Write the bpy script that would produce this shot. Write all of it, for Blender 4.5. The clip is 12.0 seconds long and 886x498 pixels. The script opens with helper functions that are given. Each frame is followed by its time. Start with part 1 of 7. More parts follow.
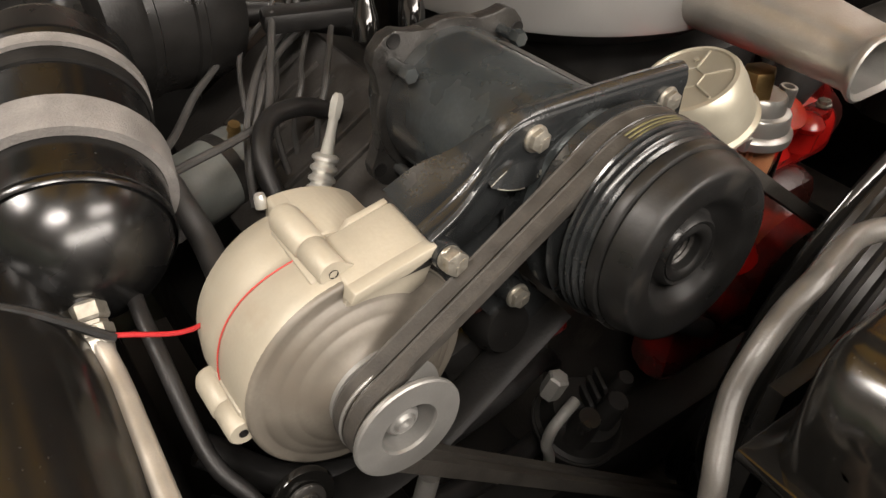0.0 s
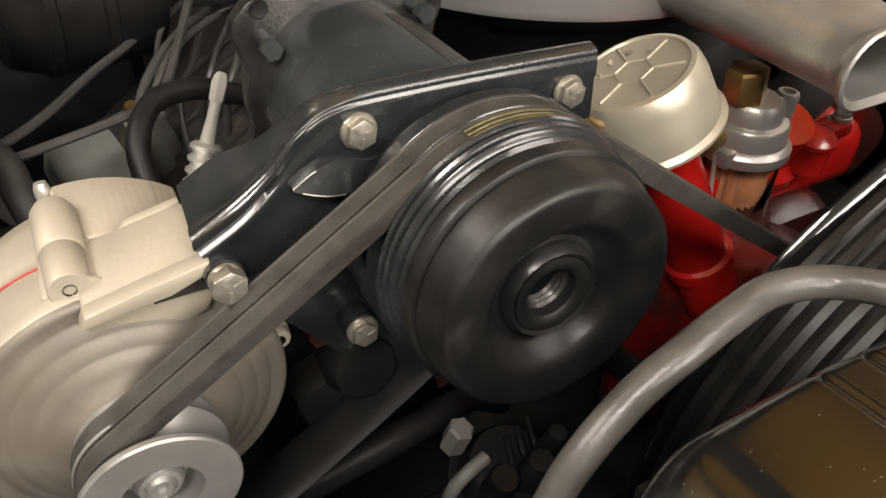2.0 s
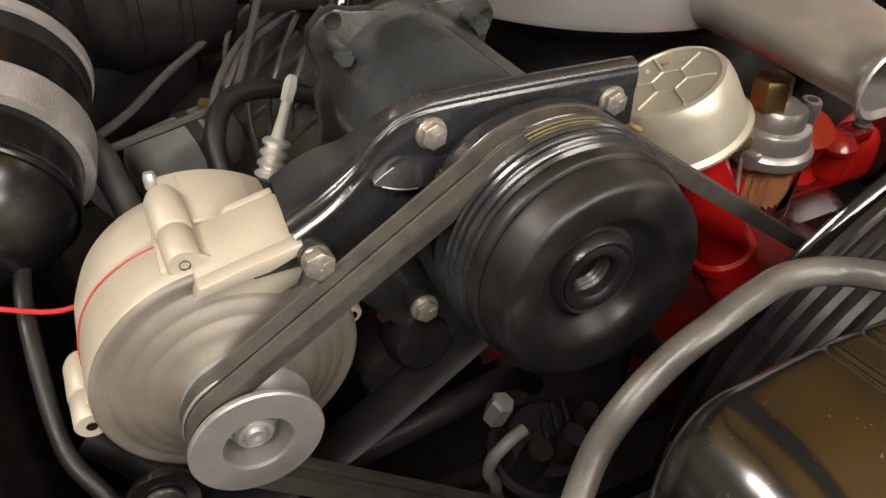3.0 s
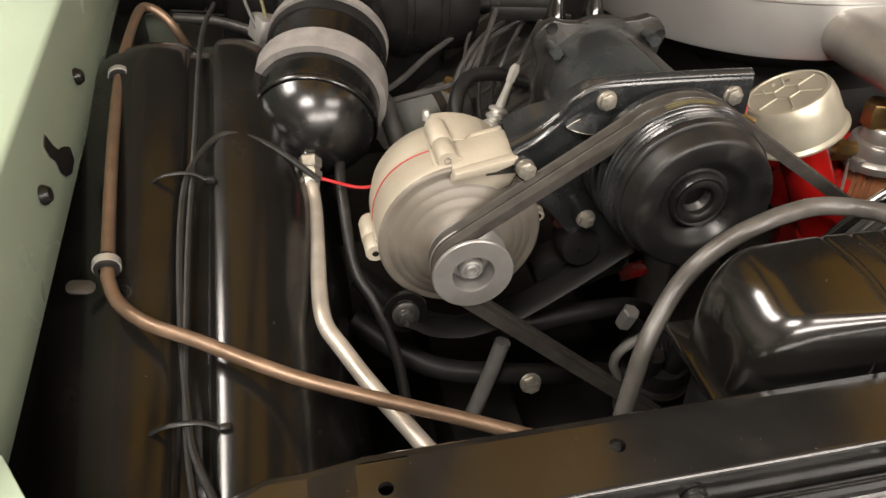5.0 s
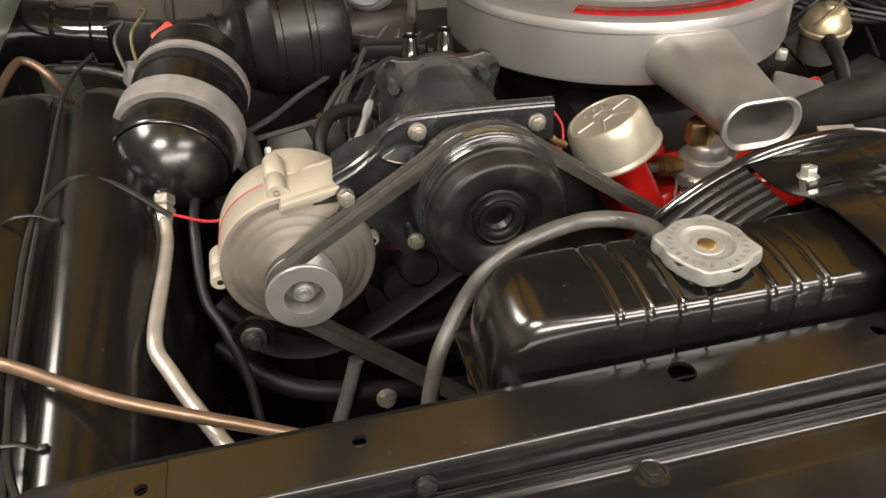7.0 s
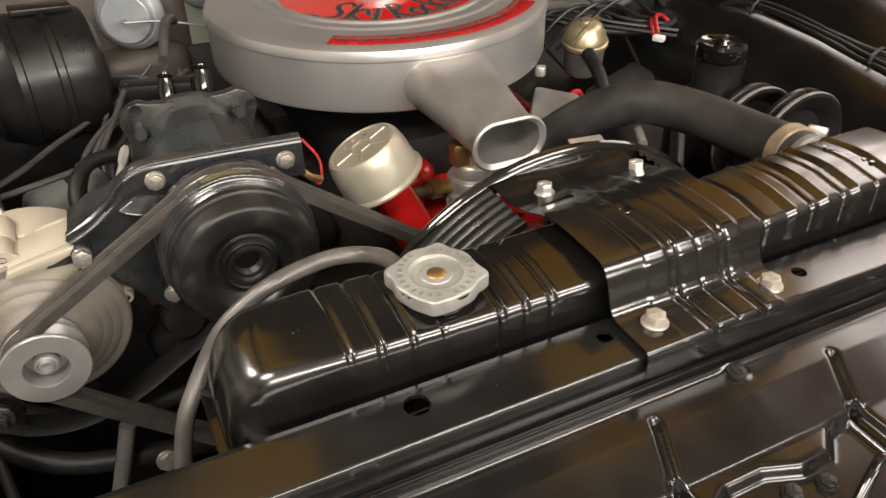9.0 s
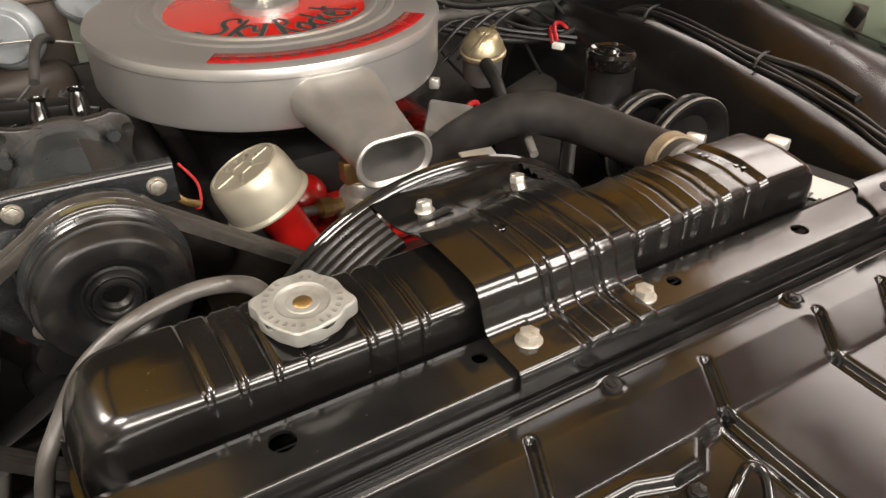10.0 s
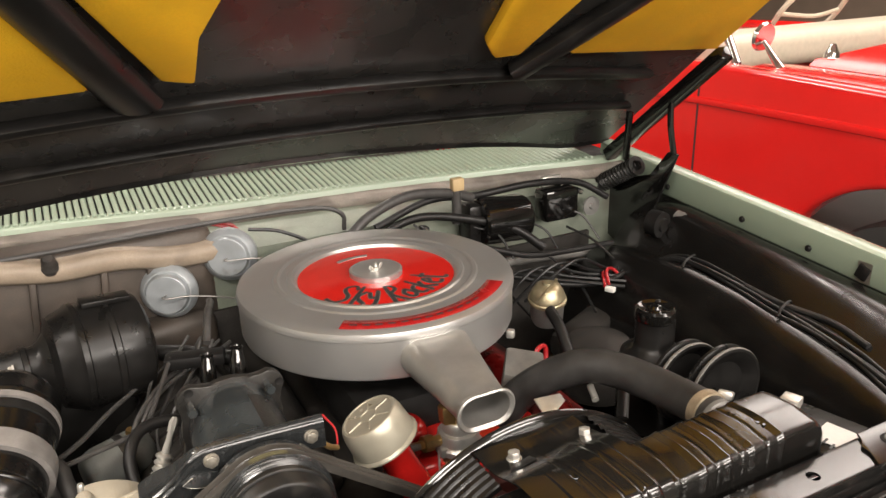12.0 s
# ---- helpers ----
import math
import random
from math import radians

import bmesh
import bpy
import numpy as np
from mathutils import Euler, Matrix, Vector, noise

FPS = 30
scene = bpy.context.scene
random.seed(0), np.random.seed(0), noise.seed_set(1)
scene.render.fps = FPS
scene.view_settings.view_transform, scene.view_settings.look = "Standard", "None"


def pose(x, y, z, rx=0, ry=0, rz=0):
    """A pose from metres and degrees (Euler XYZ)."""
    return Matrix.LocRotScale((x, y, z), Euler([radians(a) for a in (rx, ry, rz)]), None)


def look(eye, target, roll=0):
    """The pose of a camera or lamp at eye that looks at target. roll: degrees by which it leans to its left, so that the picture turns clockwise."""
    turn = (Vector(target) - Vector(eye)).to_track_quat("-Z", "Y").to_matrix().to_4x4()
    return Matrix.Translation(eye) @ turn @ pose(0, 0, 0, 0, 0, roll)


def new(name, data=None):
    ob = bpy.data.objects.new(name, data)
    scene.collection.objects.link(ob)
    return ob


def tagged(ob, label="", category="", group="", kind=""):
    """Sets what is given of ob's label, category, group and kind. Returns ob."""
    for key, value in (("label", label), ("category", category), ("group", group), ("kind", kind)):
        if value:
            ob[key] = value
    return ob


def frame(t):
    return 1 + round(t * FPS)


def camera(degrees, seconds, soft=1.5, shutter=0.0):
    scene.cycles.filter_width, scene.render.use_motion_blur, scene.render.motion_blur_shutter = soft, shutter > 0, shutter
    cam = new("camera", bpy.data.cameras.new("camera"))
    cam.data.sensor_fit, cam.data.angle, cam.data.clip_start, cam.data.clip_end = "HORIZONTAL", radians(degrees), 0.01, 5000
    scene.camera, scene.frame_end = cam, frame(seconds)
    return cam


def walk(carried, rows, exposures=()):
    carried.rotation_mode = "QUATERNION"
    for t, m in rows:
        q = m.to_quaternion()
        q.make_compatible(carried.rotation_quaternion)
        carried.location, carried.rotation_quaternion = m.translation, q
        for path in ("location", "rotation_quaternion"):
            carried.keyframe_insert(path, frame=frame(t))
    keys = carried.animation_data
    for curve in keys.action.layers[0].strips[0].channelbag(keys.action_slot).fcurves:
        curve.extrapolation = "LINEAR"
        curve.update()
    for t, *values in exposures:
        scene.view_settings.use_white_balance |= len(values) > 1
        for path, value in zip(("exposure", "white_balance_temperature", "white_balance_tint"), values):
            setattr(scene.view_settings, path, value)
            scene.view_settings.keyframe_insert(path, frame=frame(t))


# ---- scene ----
cam = camera(60.0, 12.0)
PATH = [
    (0, (0.016, 0.018, 1.165), (0.929, 1.276, -0.093), 1.6),
    (0.5, (0.138, 0.019, 1.126), (0.979, 1.354, -0.103), 1.6),
    (1, (0.177, 0.023, 1.113), (0.972, 1.378, -0.124), 1.4),
    (1.5, (0.179, 0.021, 1.107), (0.948, 1.385, -0.137), 1.0),
    (2, (0.174, 0.021, 1.109), (0.916, 1.394, -0.142), 0.7),
    (2.5, (0.164, 0.018, 1.115), (0.885, 1.399, -0.139), 0.6),
    (3, (0.137, -0.008, 1.139), (0.825, 1.38, -0.125), 0.6),
    (3.5, (0.089, -0.063, 1.175), (0.735, 1.339, -0.097), 0.7),
    (3.7, (0.068, -0.085, 1.187), (0.667, 1.320, -0.101), 0.4),
    (5.3, (0.044, -0.262, 1.231), (0.279, 1.313, 0.02), -0.7),
    (5.5, (0.06, -0.281, 1.234), (0.265, 1.304, 0.031), -1.1),
    (6, (0.094, -0.31, 1.241), (0.289, 1.286, 0.053), -1.9),
    (6.5, (0.13, -0.308, 1.246), (0.384, 1.288, 0.068), -2.3),
    (7, (0.168, -0.303, 1.25), (0.515, 1.283, 0.083), -2.2),
    (7.2, (0.179, -0.303, 1.249), (0.57, 1.279, 0.09), -1.8),
    (8.8, (0.244, -0.31, 1.256), (0.925, 1.182, 0.11), -0.4),
    (9, (0.255, -0.314, 1.256), (0.962, 1.171, 0.117), -0.7),
    (9.5, (0.278, -0.314, 1.258), (1.061, 1.135, 0.123), -0.3),
    (10, (0.305, -0.322, 1.26), (1.157, 1.093, 0.131), -0.0),
    (10.5, (0.321, -0.333, 1.263), (1.221, 1.064, 0.15), 0.1),
    (11, (0.327, -0.348, 1.276), (1.267, 1.04, 0.185), 0.3),
    (11.2, (0.315, -0.351, 1.317), (1.255, 1.045, 0.235), 0.1),
    (11.5, (0.27, -0.366, 1.386), (1.205, 1.087, 0.379), -0.1),
    (11.8, (0.219, -0.409, 1.421), (1.098, 1.182, 0.586), -1.3),
    (12, (0.193, -0.439, 1.435), (1.042, 1.23, 0.732), -1.8),
]
walk(cam, [(t, look(eye, target, roll)) for t, eye, target, roll in PATH])

# ---- world, light, exposure ----
world = bpy.data.worlds.new("world")
scene.world = world
world.use_nodes = True
world.node_tree.nodes["Background"].inputs[0].default_value = (0.9, 0.85, 0.78, 1)
world.node_tree.nodes["Background"].inputs[1].default_value = 0.02


def unseen_lamp(x, y, z, sx, sy, watts, tilt=0.0, turn=0.0, shape="RECTANGLE", colour=(1.0, 0.915, 0.835)):
    """An unseen lamp below the ceiling; tilt leans its face back along y, turn leans it along x."""
    data = bpy.data.lights.new("unseen_lamp", "AREA")
    data.shape, data.size, data.size_y, data.energy, data.color = shape, sx, sy, watts, colour
    ob = new("unseen_lamp", data)
    ob.location = (x, y, z)
    ob.rotation_euler = (radians(tilt), radians(turn), 0)
    return ob


# Added to give the stamped panel a broad bright reflection.
unseen_lamp(3.55, 0.70, 2.68, 1.7, 1.6, 54)
# The next four are placed to leave highlights on canister, plate, wheelhouse and tank.
unseen_lamp(-0.55, -0.92, 2.62, 0.90, 0.70, 60, 0, 0, "ELLIPSE")
unseen_lamp(1.50, -1.20, 2.62, 1.30, 0.60, 46)
unseen_lamp(2.14, 1.34, 2.66, 0.17, 0.17, 3, 0, 0, "ELLIPSE")
unseen_lamp(-1.30, 0.72, 2.64, 0.60, 1.0, 70)
# Added to brighten the cowl slats and the fender top.
unseen_lamp(0.9, 2.5, 2.66, 1.3, 0.6, 38)
# Added for a brighter reflection on the tank's right end.
unseen_lamp(3.4, 2.3, 2.66, 1.6, 1.2, 34)
# Added fill, tilted to brighten the hood pads and the front faces.
unseen_lamp(0.9, -3.2, 2.45, 3.8, 0.8, 205, 58)


# ---- materials ----
def material(name, colour, rough=0.4, metal=0.0, coat=0.0, vary=0.25, scale=40.0, fine=350.0, bump=0.05, rvary=0.15,
             stain=None, stain_at=0.62, specks=0.0, wave=0.0, **extra):
    """A surface with variation at two scales, in metres of the place."""
    m = bpy.data.materials.new(name)
    m.use_nodes = True
    nt = m.node_tree
    b = nt.nodes["Principled BSDF"]
    tc = nt.nodes.new("ShaderNodeTexCoord")

    def tex(s, detail=4.0):
        n = nt.nodes.new("ShaderNodeTexNoise")
        n.inputs["Scale"].default_value, n.inputs["Detail"].default_value = s, detail
        nt.links.new(tc.outputs["Object"], n.inputs["Vector"])
        return n

    def ramp(src, lo, hi, a, z):
        r = nt.nodes.new("ShaderNodeMapRange")
        for key, v in (("From Min", lo), ("From Max", hi), ("To Min", a), ("To Max", z)):
            r.inputs[key].default_value = v
        nt.links.new(src, r.inputs["Value"])
        return r.outputs["Result"]

    def mix(fac, a, c, blend="MIX"):
        x = nt.nodes.new("ShaderNodeMix")
        x.data_type, x.blend_type = "RGBA", blend
        nt.links.new(fac, x.inputs[0])
        for i, v in ((6, a), (7, c)):
            if isinstance(v, tuple):
                x.inputs[i].default_value = (*v, 1)
            else:
                nt.links.new(v, x.inputs[i])
        return x.outputs[2]

    big, small = tex(scale), tex(fine, 2.0)
    dark = tuple(c * (1 - vary) for c in colour)
    light = tuple(min(1, c * (1 + vary)) for c in colour)
    col = mix(ramp(big.outputs["Fac"], 0.3, 0.7, 0, 1), dark, light)
    col = mix(ramp(small.outputs["Fac"], 0.35, 0.65, 0, 0.35), col, dark)
    if stain:
        st = tex(scale * 0.45, 8.0)
        col = mix(ramp(st.outputs["Fac"], stain_at, stain_at + 0.08, 0, 0.85), col, stain)
    if specks:
        sp = tex(520.0, 1.0)
        col = mix(ramp(sp.outputs["Fac"], 0.75, 0.77, 0, specks), col, (0.13, 0.12, 0.10))
    nt.links.new(col, b.inputs["Base Color"])
    b.inputs["Metallic"].default_value = metal
    nt.links.new(ramp(big.outputs["Fac"], 0.3, 0.7, max(0.02, rough * (1 - rvary)), min(1, rough * (1 + rvary))), b.inputs["Roughness"])
    b.inputs["Coat Weight"].default_value = coat
    b.inputs["Coat Roughness"].default_value = max(0.06, 0.75 * rough)
    for key, v in extra.items():
        b.inputs[key.replace("_", " ")].default_value = v
    if bump:
        bp = nt.nodes.new("ShaderNodeBump")
        bp.inputs["Strength"].default_value, bp.inputs["Distance"].default_value = bump, 0.002
        nt.links.new(small.outputs["Fac"], bp.inputs["Height"])
        if wave:
            slow = tex(9.0, 1.0)
            wv = nt.nodes.new("ShaderNodeBump")
            wv.inputs["Strength"].default_value, wv.inputs["Distance"].default_value = wave, 0.004
            nt.links.new(slow.outputs["Fac"], wv.inputs["Height"])
            nt.links.new(wv.outputs["Normal"], bp.inputs["Normal"])
        nt.links.new(bp.outputs["Normal"], b.inputs["Normal"])
    return m


GLOSS = material("gloss_black_paint", (0.006, 0.0057, 0.0053), 0.08, 0, 0.5, 0.2, 18, 600, 0.015, 0.3, stain=(0.022, 0.019, 0.015), stain_at=0.7, wave=0.14)
WHEELHOUSE = material("gloss_black_wheelhouse_paint", (0.007, 0.0065, 0.006), 0.22, 0, 0.10, 0.2, 18, 600, 0.02, 0.3, stain=(0.02, 0.018, 0.014), stain_at=0.7, wave=0.22, specks=0.15, Specular_IOR_Level=0.4)
TANK = material("dusty_gloss_black_tank_paint", (0.007, 0.0066, 0.006), 0.21, 0, 0.8, 0.3, 18, 500, 0.02, 0.4, stain=(0.024, 0.021, 0.017), stain_at=0.64, wave=0.16, specks=0.35)
DRYER = material("gloss_black_canister_paint", (0.005, 0.005, 0.005), 0.26, 0, 0.35, 0.3, 20, 500, 0.02, 0.3, specks=0.25)
BRACKET = material("worn_gloss_black_bracket_paint", (0.019, 0.0205, 0.0212), 0.23, 0, 0.5, 0.3, 30, 500, 0.03, 0.35, stain=(0.03, 0.028, 0.025), stain_at=0.64, Specular_IOR_Level=0.4)
PANEL = material("satin_black_panel_paint", (0.008, 0.0077, 0.0073), 0.18, 0, 0.15, 0.3, 25, 500, 0.02, 0.3, stain=(0.016, 0.015, 0.014), stain_at=0.66, wave=0.45)
# Black raised to carry the panel's lit sheen; the ribs stay darker.
HOODBLACK = material("sheen_black_hood_paint", (0.030, 0.0285, 0.0265), 0.28, 0, 0.3, 0.3, 14, 400, 0.06, stain=(0.036, 0.033, 0.03), stain_at=0.62)
HOODRIB = material("dusty_black_rib_paint", (0.010, 0.0095, 0.009), 0.32, 0, 0.1, 0.3, 20, 400, 0.05, stain=(0.03, 0.027, 0.024), stain_at=0.64)
PLATE = material("worn_satin_black_plate", (0.011, 0.0108, 0.0105), 0.35, 0, 0.0, 0.35, 30, 500, 0.05, 0.35, stain=(0.035, 0.032, 0.028), stain_at=0.62, Specular_IOR_Level=0.35)
BARPAINT = material("worn_black_bar_paint", (0.009, 0.0087, 0.0083), 0.16, 0, 0.65, 0.3, 22, 500, 0.03, 0.3, stain=(0.02, 0.018, 0.016), stain_at=0.64, wave=0.2, specks=0.25)
SATIN = material("satin_black_paint", (0.011, 0.0105, 0.010), 0.32, 0, 0, 0.3, 30, 500, 0.06, 0.25, stain=(0.05, 0.045, 0.04), stain_at=0.68, Specular_IOR_Level=0.3)
FLAT = material("flat_black_paint", (0.011, 0.0105, 0.010), 0.55, 0, 0, 0.35, 40, 420, 0.1, Specular_IOR_Level=0.22)
RUBBER = material("black_rubber", (0.0125, 0.012, 0.0118), 0.44, 0, 0, 0.3, 50, 700, 0.12, Specular_IOR_Level=0.3)
OVERFLOW = material("grey_rubber_overflow_hose", (0.082, 0.077, 0.070), 0.33, 0, 0, 0.3, 45, 900, 0.1)
CANBLUE = material("bluish_zinc_canister", (0.40, 0.43, 0.45), 0.42, 0.45, 0, 0.1, 40, 500, 0.05, stain=(0.26, 0.27, 0.27), stain_at=0.6)
HOSE = material("grey_black_rubber_hose", (0.030, 0.029, 0.028), 0.48, 0, 0, 0.3, 45, 900, 0.15, Specular_IOR_Level=0.35)
BELT = material("worn_belt_rubber", (0.044, 0.040, 0.035), 0.6, 0, 0, 0.35, 70, 500, 0.15, Specular_IOR_Level=0.3)
SILVER = material("silver_paint", (0.50, 0.497, 0.485), 0.34, 0.72, 0, 0.06, 14, 900, 0.04)
CASTPAINT = material("silver_painted_cast_metal", (0.43, 0.42, 0.395), 0.36, 0.7, 0, 0.1, 40, 700, 0.15)
BEIGE = material("beige_painted_casting", (0.335, 0.303, 0.24), 0.5, 0.12, 0, 0.08, 30, 380, 0.07, stain=(0.30, 0.255, 0.195), stain_at=0.66)
# Near-black for dark castings and for shade low in the bay.
DARKSHADE = material("dark_shaded_casting", (0.036, 0.033, 0.030), 0.6, 0.1, 0, 0.4, 30, 300, 0.2, stain=(0.075, 0.066, 0.06), stain_at=0.6, Specular_IOR_Level=0.22)
FRAME = material("dusty_cast_alloy", (0.155, 0.138, 0.114), 0.5, 0.15, 0, 0.22, 26, 420, 0.05, stain=(0.13, 0.112, 0.09), stain_at=0.58)
CAPZINC = material("dull_zinc_plate", (0.30, 0.30, 0.275), 0.46, 0.35, 0, 0.12, 60, 800, 0.06, stain=(0.22, 0.215, 0.19), stain_at=0.55)
ZINC = material("zinc_plated_steel", (0.58, 0.57, 0.53), 0.34, 0.7, 0, 0.12, 60, 800, 0.06)
PULLEY = material("plain_steel", (0.28, 0.275, 0.262), 0.42, 0.6, 0, 0.12, 60, 700, 0.05)
HOLDBOLT = material("dull_tan_bolt_plating", (0.36, 0.335, 0.285), 0.42, 0.45, 0, 0.2, 120, 700, 0.06)
BOLT = material("bolt_steel", (0.34, 0.32, 0.275), 0.36, 0.75, 0, 0.2, 200, 900, 0.05, stain=(0.25, 0.2, 0.13), stain_at=0.62)
ALU = material("bare_aluminium", (0.44, 0.405, 0.35), 0.38, 0.6, 0, 0.12, 60, 900, 0.06)
CREAM = material("champagne_painted_cap", (0.37, 0.345, 0.275), 0.38, 0.5, 0, 0.08, 40, 900, 0.06)
COMPRESSOR = material("worn_grey_black_case", (0.062, 0.071, 0.074), 0.27, 0.45, 0.5, 0.35, 22, 300, 0.04, 0.2, stain=(0.045, 0.045, 0.044), stain_at=0.56)
LUG = material("dark_cast_iron", (0.048, 0.046, 0.043), 0.32, 0.5, 0, 0.3, 60, 400, 0.2)
# Engine red with the shade deep in the bay painted into it.
SHADERED = material("shaded_red_engine_enamel", (0.13, 0.006, 0.005), 0.3, 0, 0.2, 0.45, 24, 300, 0.12, 0.3, stain=(0.018, 0.010, 0.008), stain_at=0.46, Specular_IOR_Level=0.3)
RED = material("red_engine_enamel", (0.40, 0.010, 0.008), 0.24, 0, 0.3, 0.2, 30, 500, 0.05)
REDDECAL = material("red_decal", (0.62, 0.018, 0.012), 0.08, 0, 0.8, 0.05, 30, 600, 0.0)
DARKRED = material("dark_red_decal", (0.30, 0.012, 0.012), 0.25, 0, 0.4, 0.05, 30, 600, 0.0)
INK = material("dark_grey_print", (0.03, 0.03, 0.03), 0.4, 0, 0, 0.1)
GREEN = material("pale_green_enamel", (0.305, 0.375, 0.287), 0.25, 0, 0.5, 0.05, 6, 500, 0.015)
FIREWALL = material("dusty_green_firewall", (0.20, 0.225, 0.18), 0.5, 0, 0, 0.3, 10, 300, 0.08, stain=(0.13, 0.11, 0.09), stain_at=0.55)
BROWN = material("brown_moulded_case", (0.080, 0.064, 0.052), 0.5, 0, 0, 0.35, 12, 300, 0.12, stain=(0.05, 0.042, 0.036), stain_at=0.52)
LEDGE = material("dusty_tan_moulding", (0.33, 0.265, 0.20), 0.55, 0, 0, 0.25, 14, 300, 0.1, stain=(0.17, 0.135, 0.105), stain_at=0.56)
WELD = material("dusty_body_seam", (0.20, 0.175, 0.15), 0.6, 0, 0, 0.35, 14, 300, 0.15, stain=(0.09, 0.075, 0.062), stain_at=0.52)
COPPER = material("tarnished_copper_tube", (0.20, 0.135, 0.09), 0.4, 0.6, 0, 0.2, 50, 900, 0.06)
CLAMP = material("tarnished_clamp_steel", (0.40, 0.33, 0.23), 0.4, 0.6, 0, 0.3, 60, 600, 0.1)
BRASS = material("brass", (0.36, 0.24, 0.10), 0.35, 0.85, 0, 0.25, 80, 700, 0.08)
GOLD = material("yellow_zinc_plating", (0.42, 0.36, 0.23), 0.36, 0.7, 0, 0.2, 60, 700, 0.05)
YELLOW = material("yellow_fibre_insulation", (0.86, 0.48, 0.008), 0.9, 0, 0, 0.1, 14, 260, 0.35)
FELT = material("grey_felt_strip", (0.165, 0.155, 0.146), 0.95, 0, 0, 0.25, 60, 700, 0.5)
WIRE = material("black_wire", (0.011, 0.011, 0.011), 0.42, 0, 0, 0.2, 80, 500, 0.05)
GREYPIPE = material("dusty_grey_pipe", (0.15, 0.145, 0.135), 0.5, 0.1, 0, 0.25, 40, 500, 0.1)
LEAD = material("grey_ignition_lead", (0.055, 0.053, 0.051), 0.42, 0, 0, 0.2, 80, 500, 0.05, Specular_IOR_Level=0.35)
REDWIRE = material("red_wire", (0.33, 0.012, 0.015), 0.4, 0, 0, 0.1, 80, 500, 0.0)
WHITE = material("white_paper_label", (0.68, 0.67, 0.64), 0.6, 0, 0, 0.05, 60, 300, 0.02)
LUGGREY = material("pale_grey_plastic", (0.28, 0.275, 0.25), 0.45, 0, 0, 0.1, 60, 300, 0.02)
TANKGREY = material("pale_grey_tank_paint", (0.15, 0.158, 0.15), 0.5, 0, 0, 0.15, 30, 300, 0.08, stain=(0.16, 0.07, 0.04), stain_at=0.66)
TAN = material("tan_plastic", (0.50, 0.37, 0.20), 0.5, 0, 0, 0.1)
CONCRETE = material("garage_concrete", (0.13, 0.125, 0.12), 0.75, 0, 0, 0.2, 3, 90, 0.1)
WALL = material("garage_wall_paint", (0.56, 0.52, 0.46), 0.8, 0, 0, 0.06, 2, 120, 0.05)
# For the unseen east wall, dark so that glossy black reflects less light.
DARKWALL = material("dark_wall_paint", (0.17, 0.13, 0.095), 0.7, 0, 0, 0.25, 3, 120, 0.08)
CEIL = material("ceiling_paint", (0.62, 0.58, 0.52), 0.85, 0, 0, 0.06, 2, 120, 0.05)
REDCAR = material("bright_red_car_paint", (0.70, 0.010, 0.008), 0.2, 0, 0.6, 0.05, 4, 600, 0.0)
CHROME = material("chrome", (0.75, 0.74, 0.72), 0.08, 1.0, 0, 0.05, 30, 600, 0.0)
TYRE = material("tyre_rubber", (0.025, 0.024, 0.023), 0.75, 0, 0, 0.3, 40, 300, 0.2)
CREAMTRIM = material("cream_trim", (0.60, 0.54, 0.42), 0.4, 0, 0, 0.08)
FILTER = material("pleated_filter_paper", (0.36, 0.17, 0.09), 0.7, 0, 0, 0.2, 60, 500, 0.1)
GLASS = material("bowl_glass", (0.9, 0.85, 0.75), 0.03, 0, 0, 0.02, 30, 400, 0.0, Transmission_Weight=1.0, IOR=1.45)
YMARK = material("yellow_belt_print", (0.105, 0.092, 0.036), 0.6, 0, 0, 0.5, 160, 900, 0.05)
REDMARK = material("red_paint_line", (0.45, 0.05, 0.04), 0.5, 0, 0, 0.2)


# ---- mesh helpers ----
def ease(v):
    """A soft step from 0 to 1."""
    return 1 / (1 + math.exp(-max(-40.0, min(40.0, v))))


def V(*p):
    return Vector(p)


def thing(name, label, category, at=(0, 0, 0), group="", kind=""):
    ob = new(name)
    ob.location, ob.empty_display_size = at, 0.02
    return tagged(ob, label, category, group, kind)


def part(name, bm, mat, parent=None, label="", smooth=40):
    """Links a bmesh, given in metres of the place, as one mesh under a thing or a part."""
    me = bpy.data.meshes.new(name)
    bmesh.ops.recalc_face_normals(bm, faces=bm.faces)
    bm.to_mesh(me)
    bm.free()
    me.materials.append(mat)
    if smooth:
        me.shade_smooth()
        me.set_sharp_from_angle(angle=radians(smooth))
    ob = new(name, me)
    if parent is not None:
        ob.parent = parent
        if parent.type == "EMPTY":
            ob.matrix_parent_inverse = Matrix.Translation(-Vector(parent.location))
    return tagged(ob, label)


def solo(name, bm, mat, label, category, group="", kind="", smooth=40):
    return tagged(part(name, bm, mat, None, "", smooth), label, category, group, kind)


def frame_of(at, way, up=(0, 0, 1)):
    """A pose at a place with its z along a way."""
    z = Vector(way).normalized()
    u = Vector(up)
    if abs(z.dot(u.normalized())) > 0.98:
        u = V(1, 0, 0)
    x = u.cross(z).normalized()
    y = z.cross(x)
    m = Matrix((x, y, z)).transposed().to_4x4()
    m.translation = Vector(at)
    return m


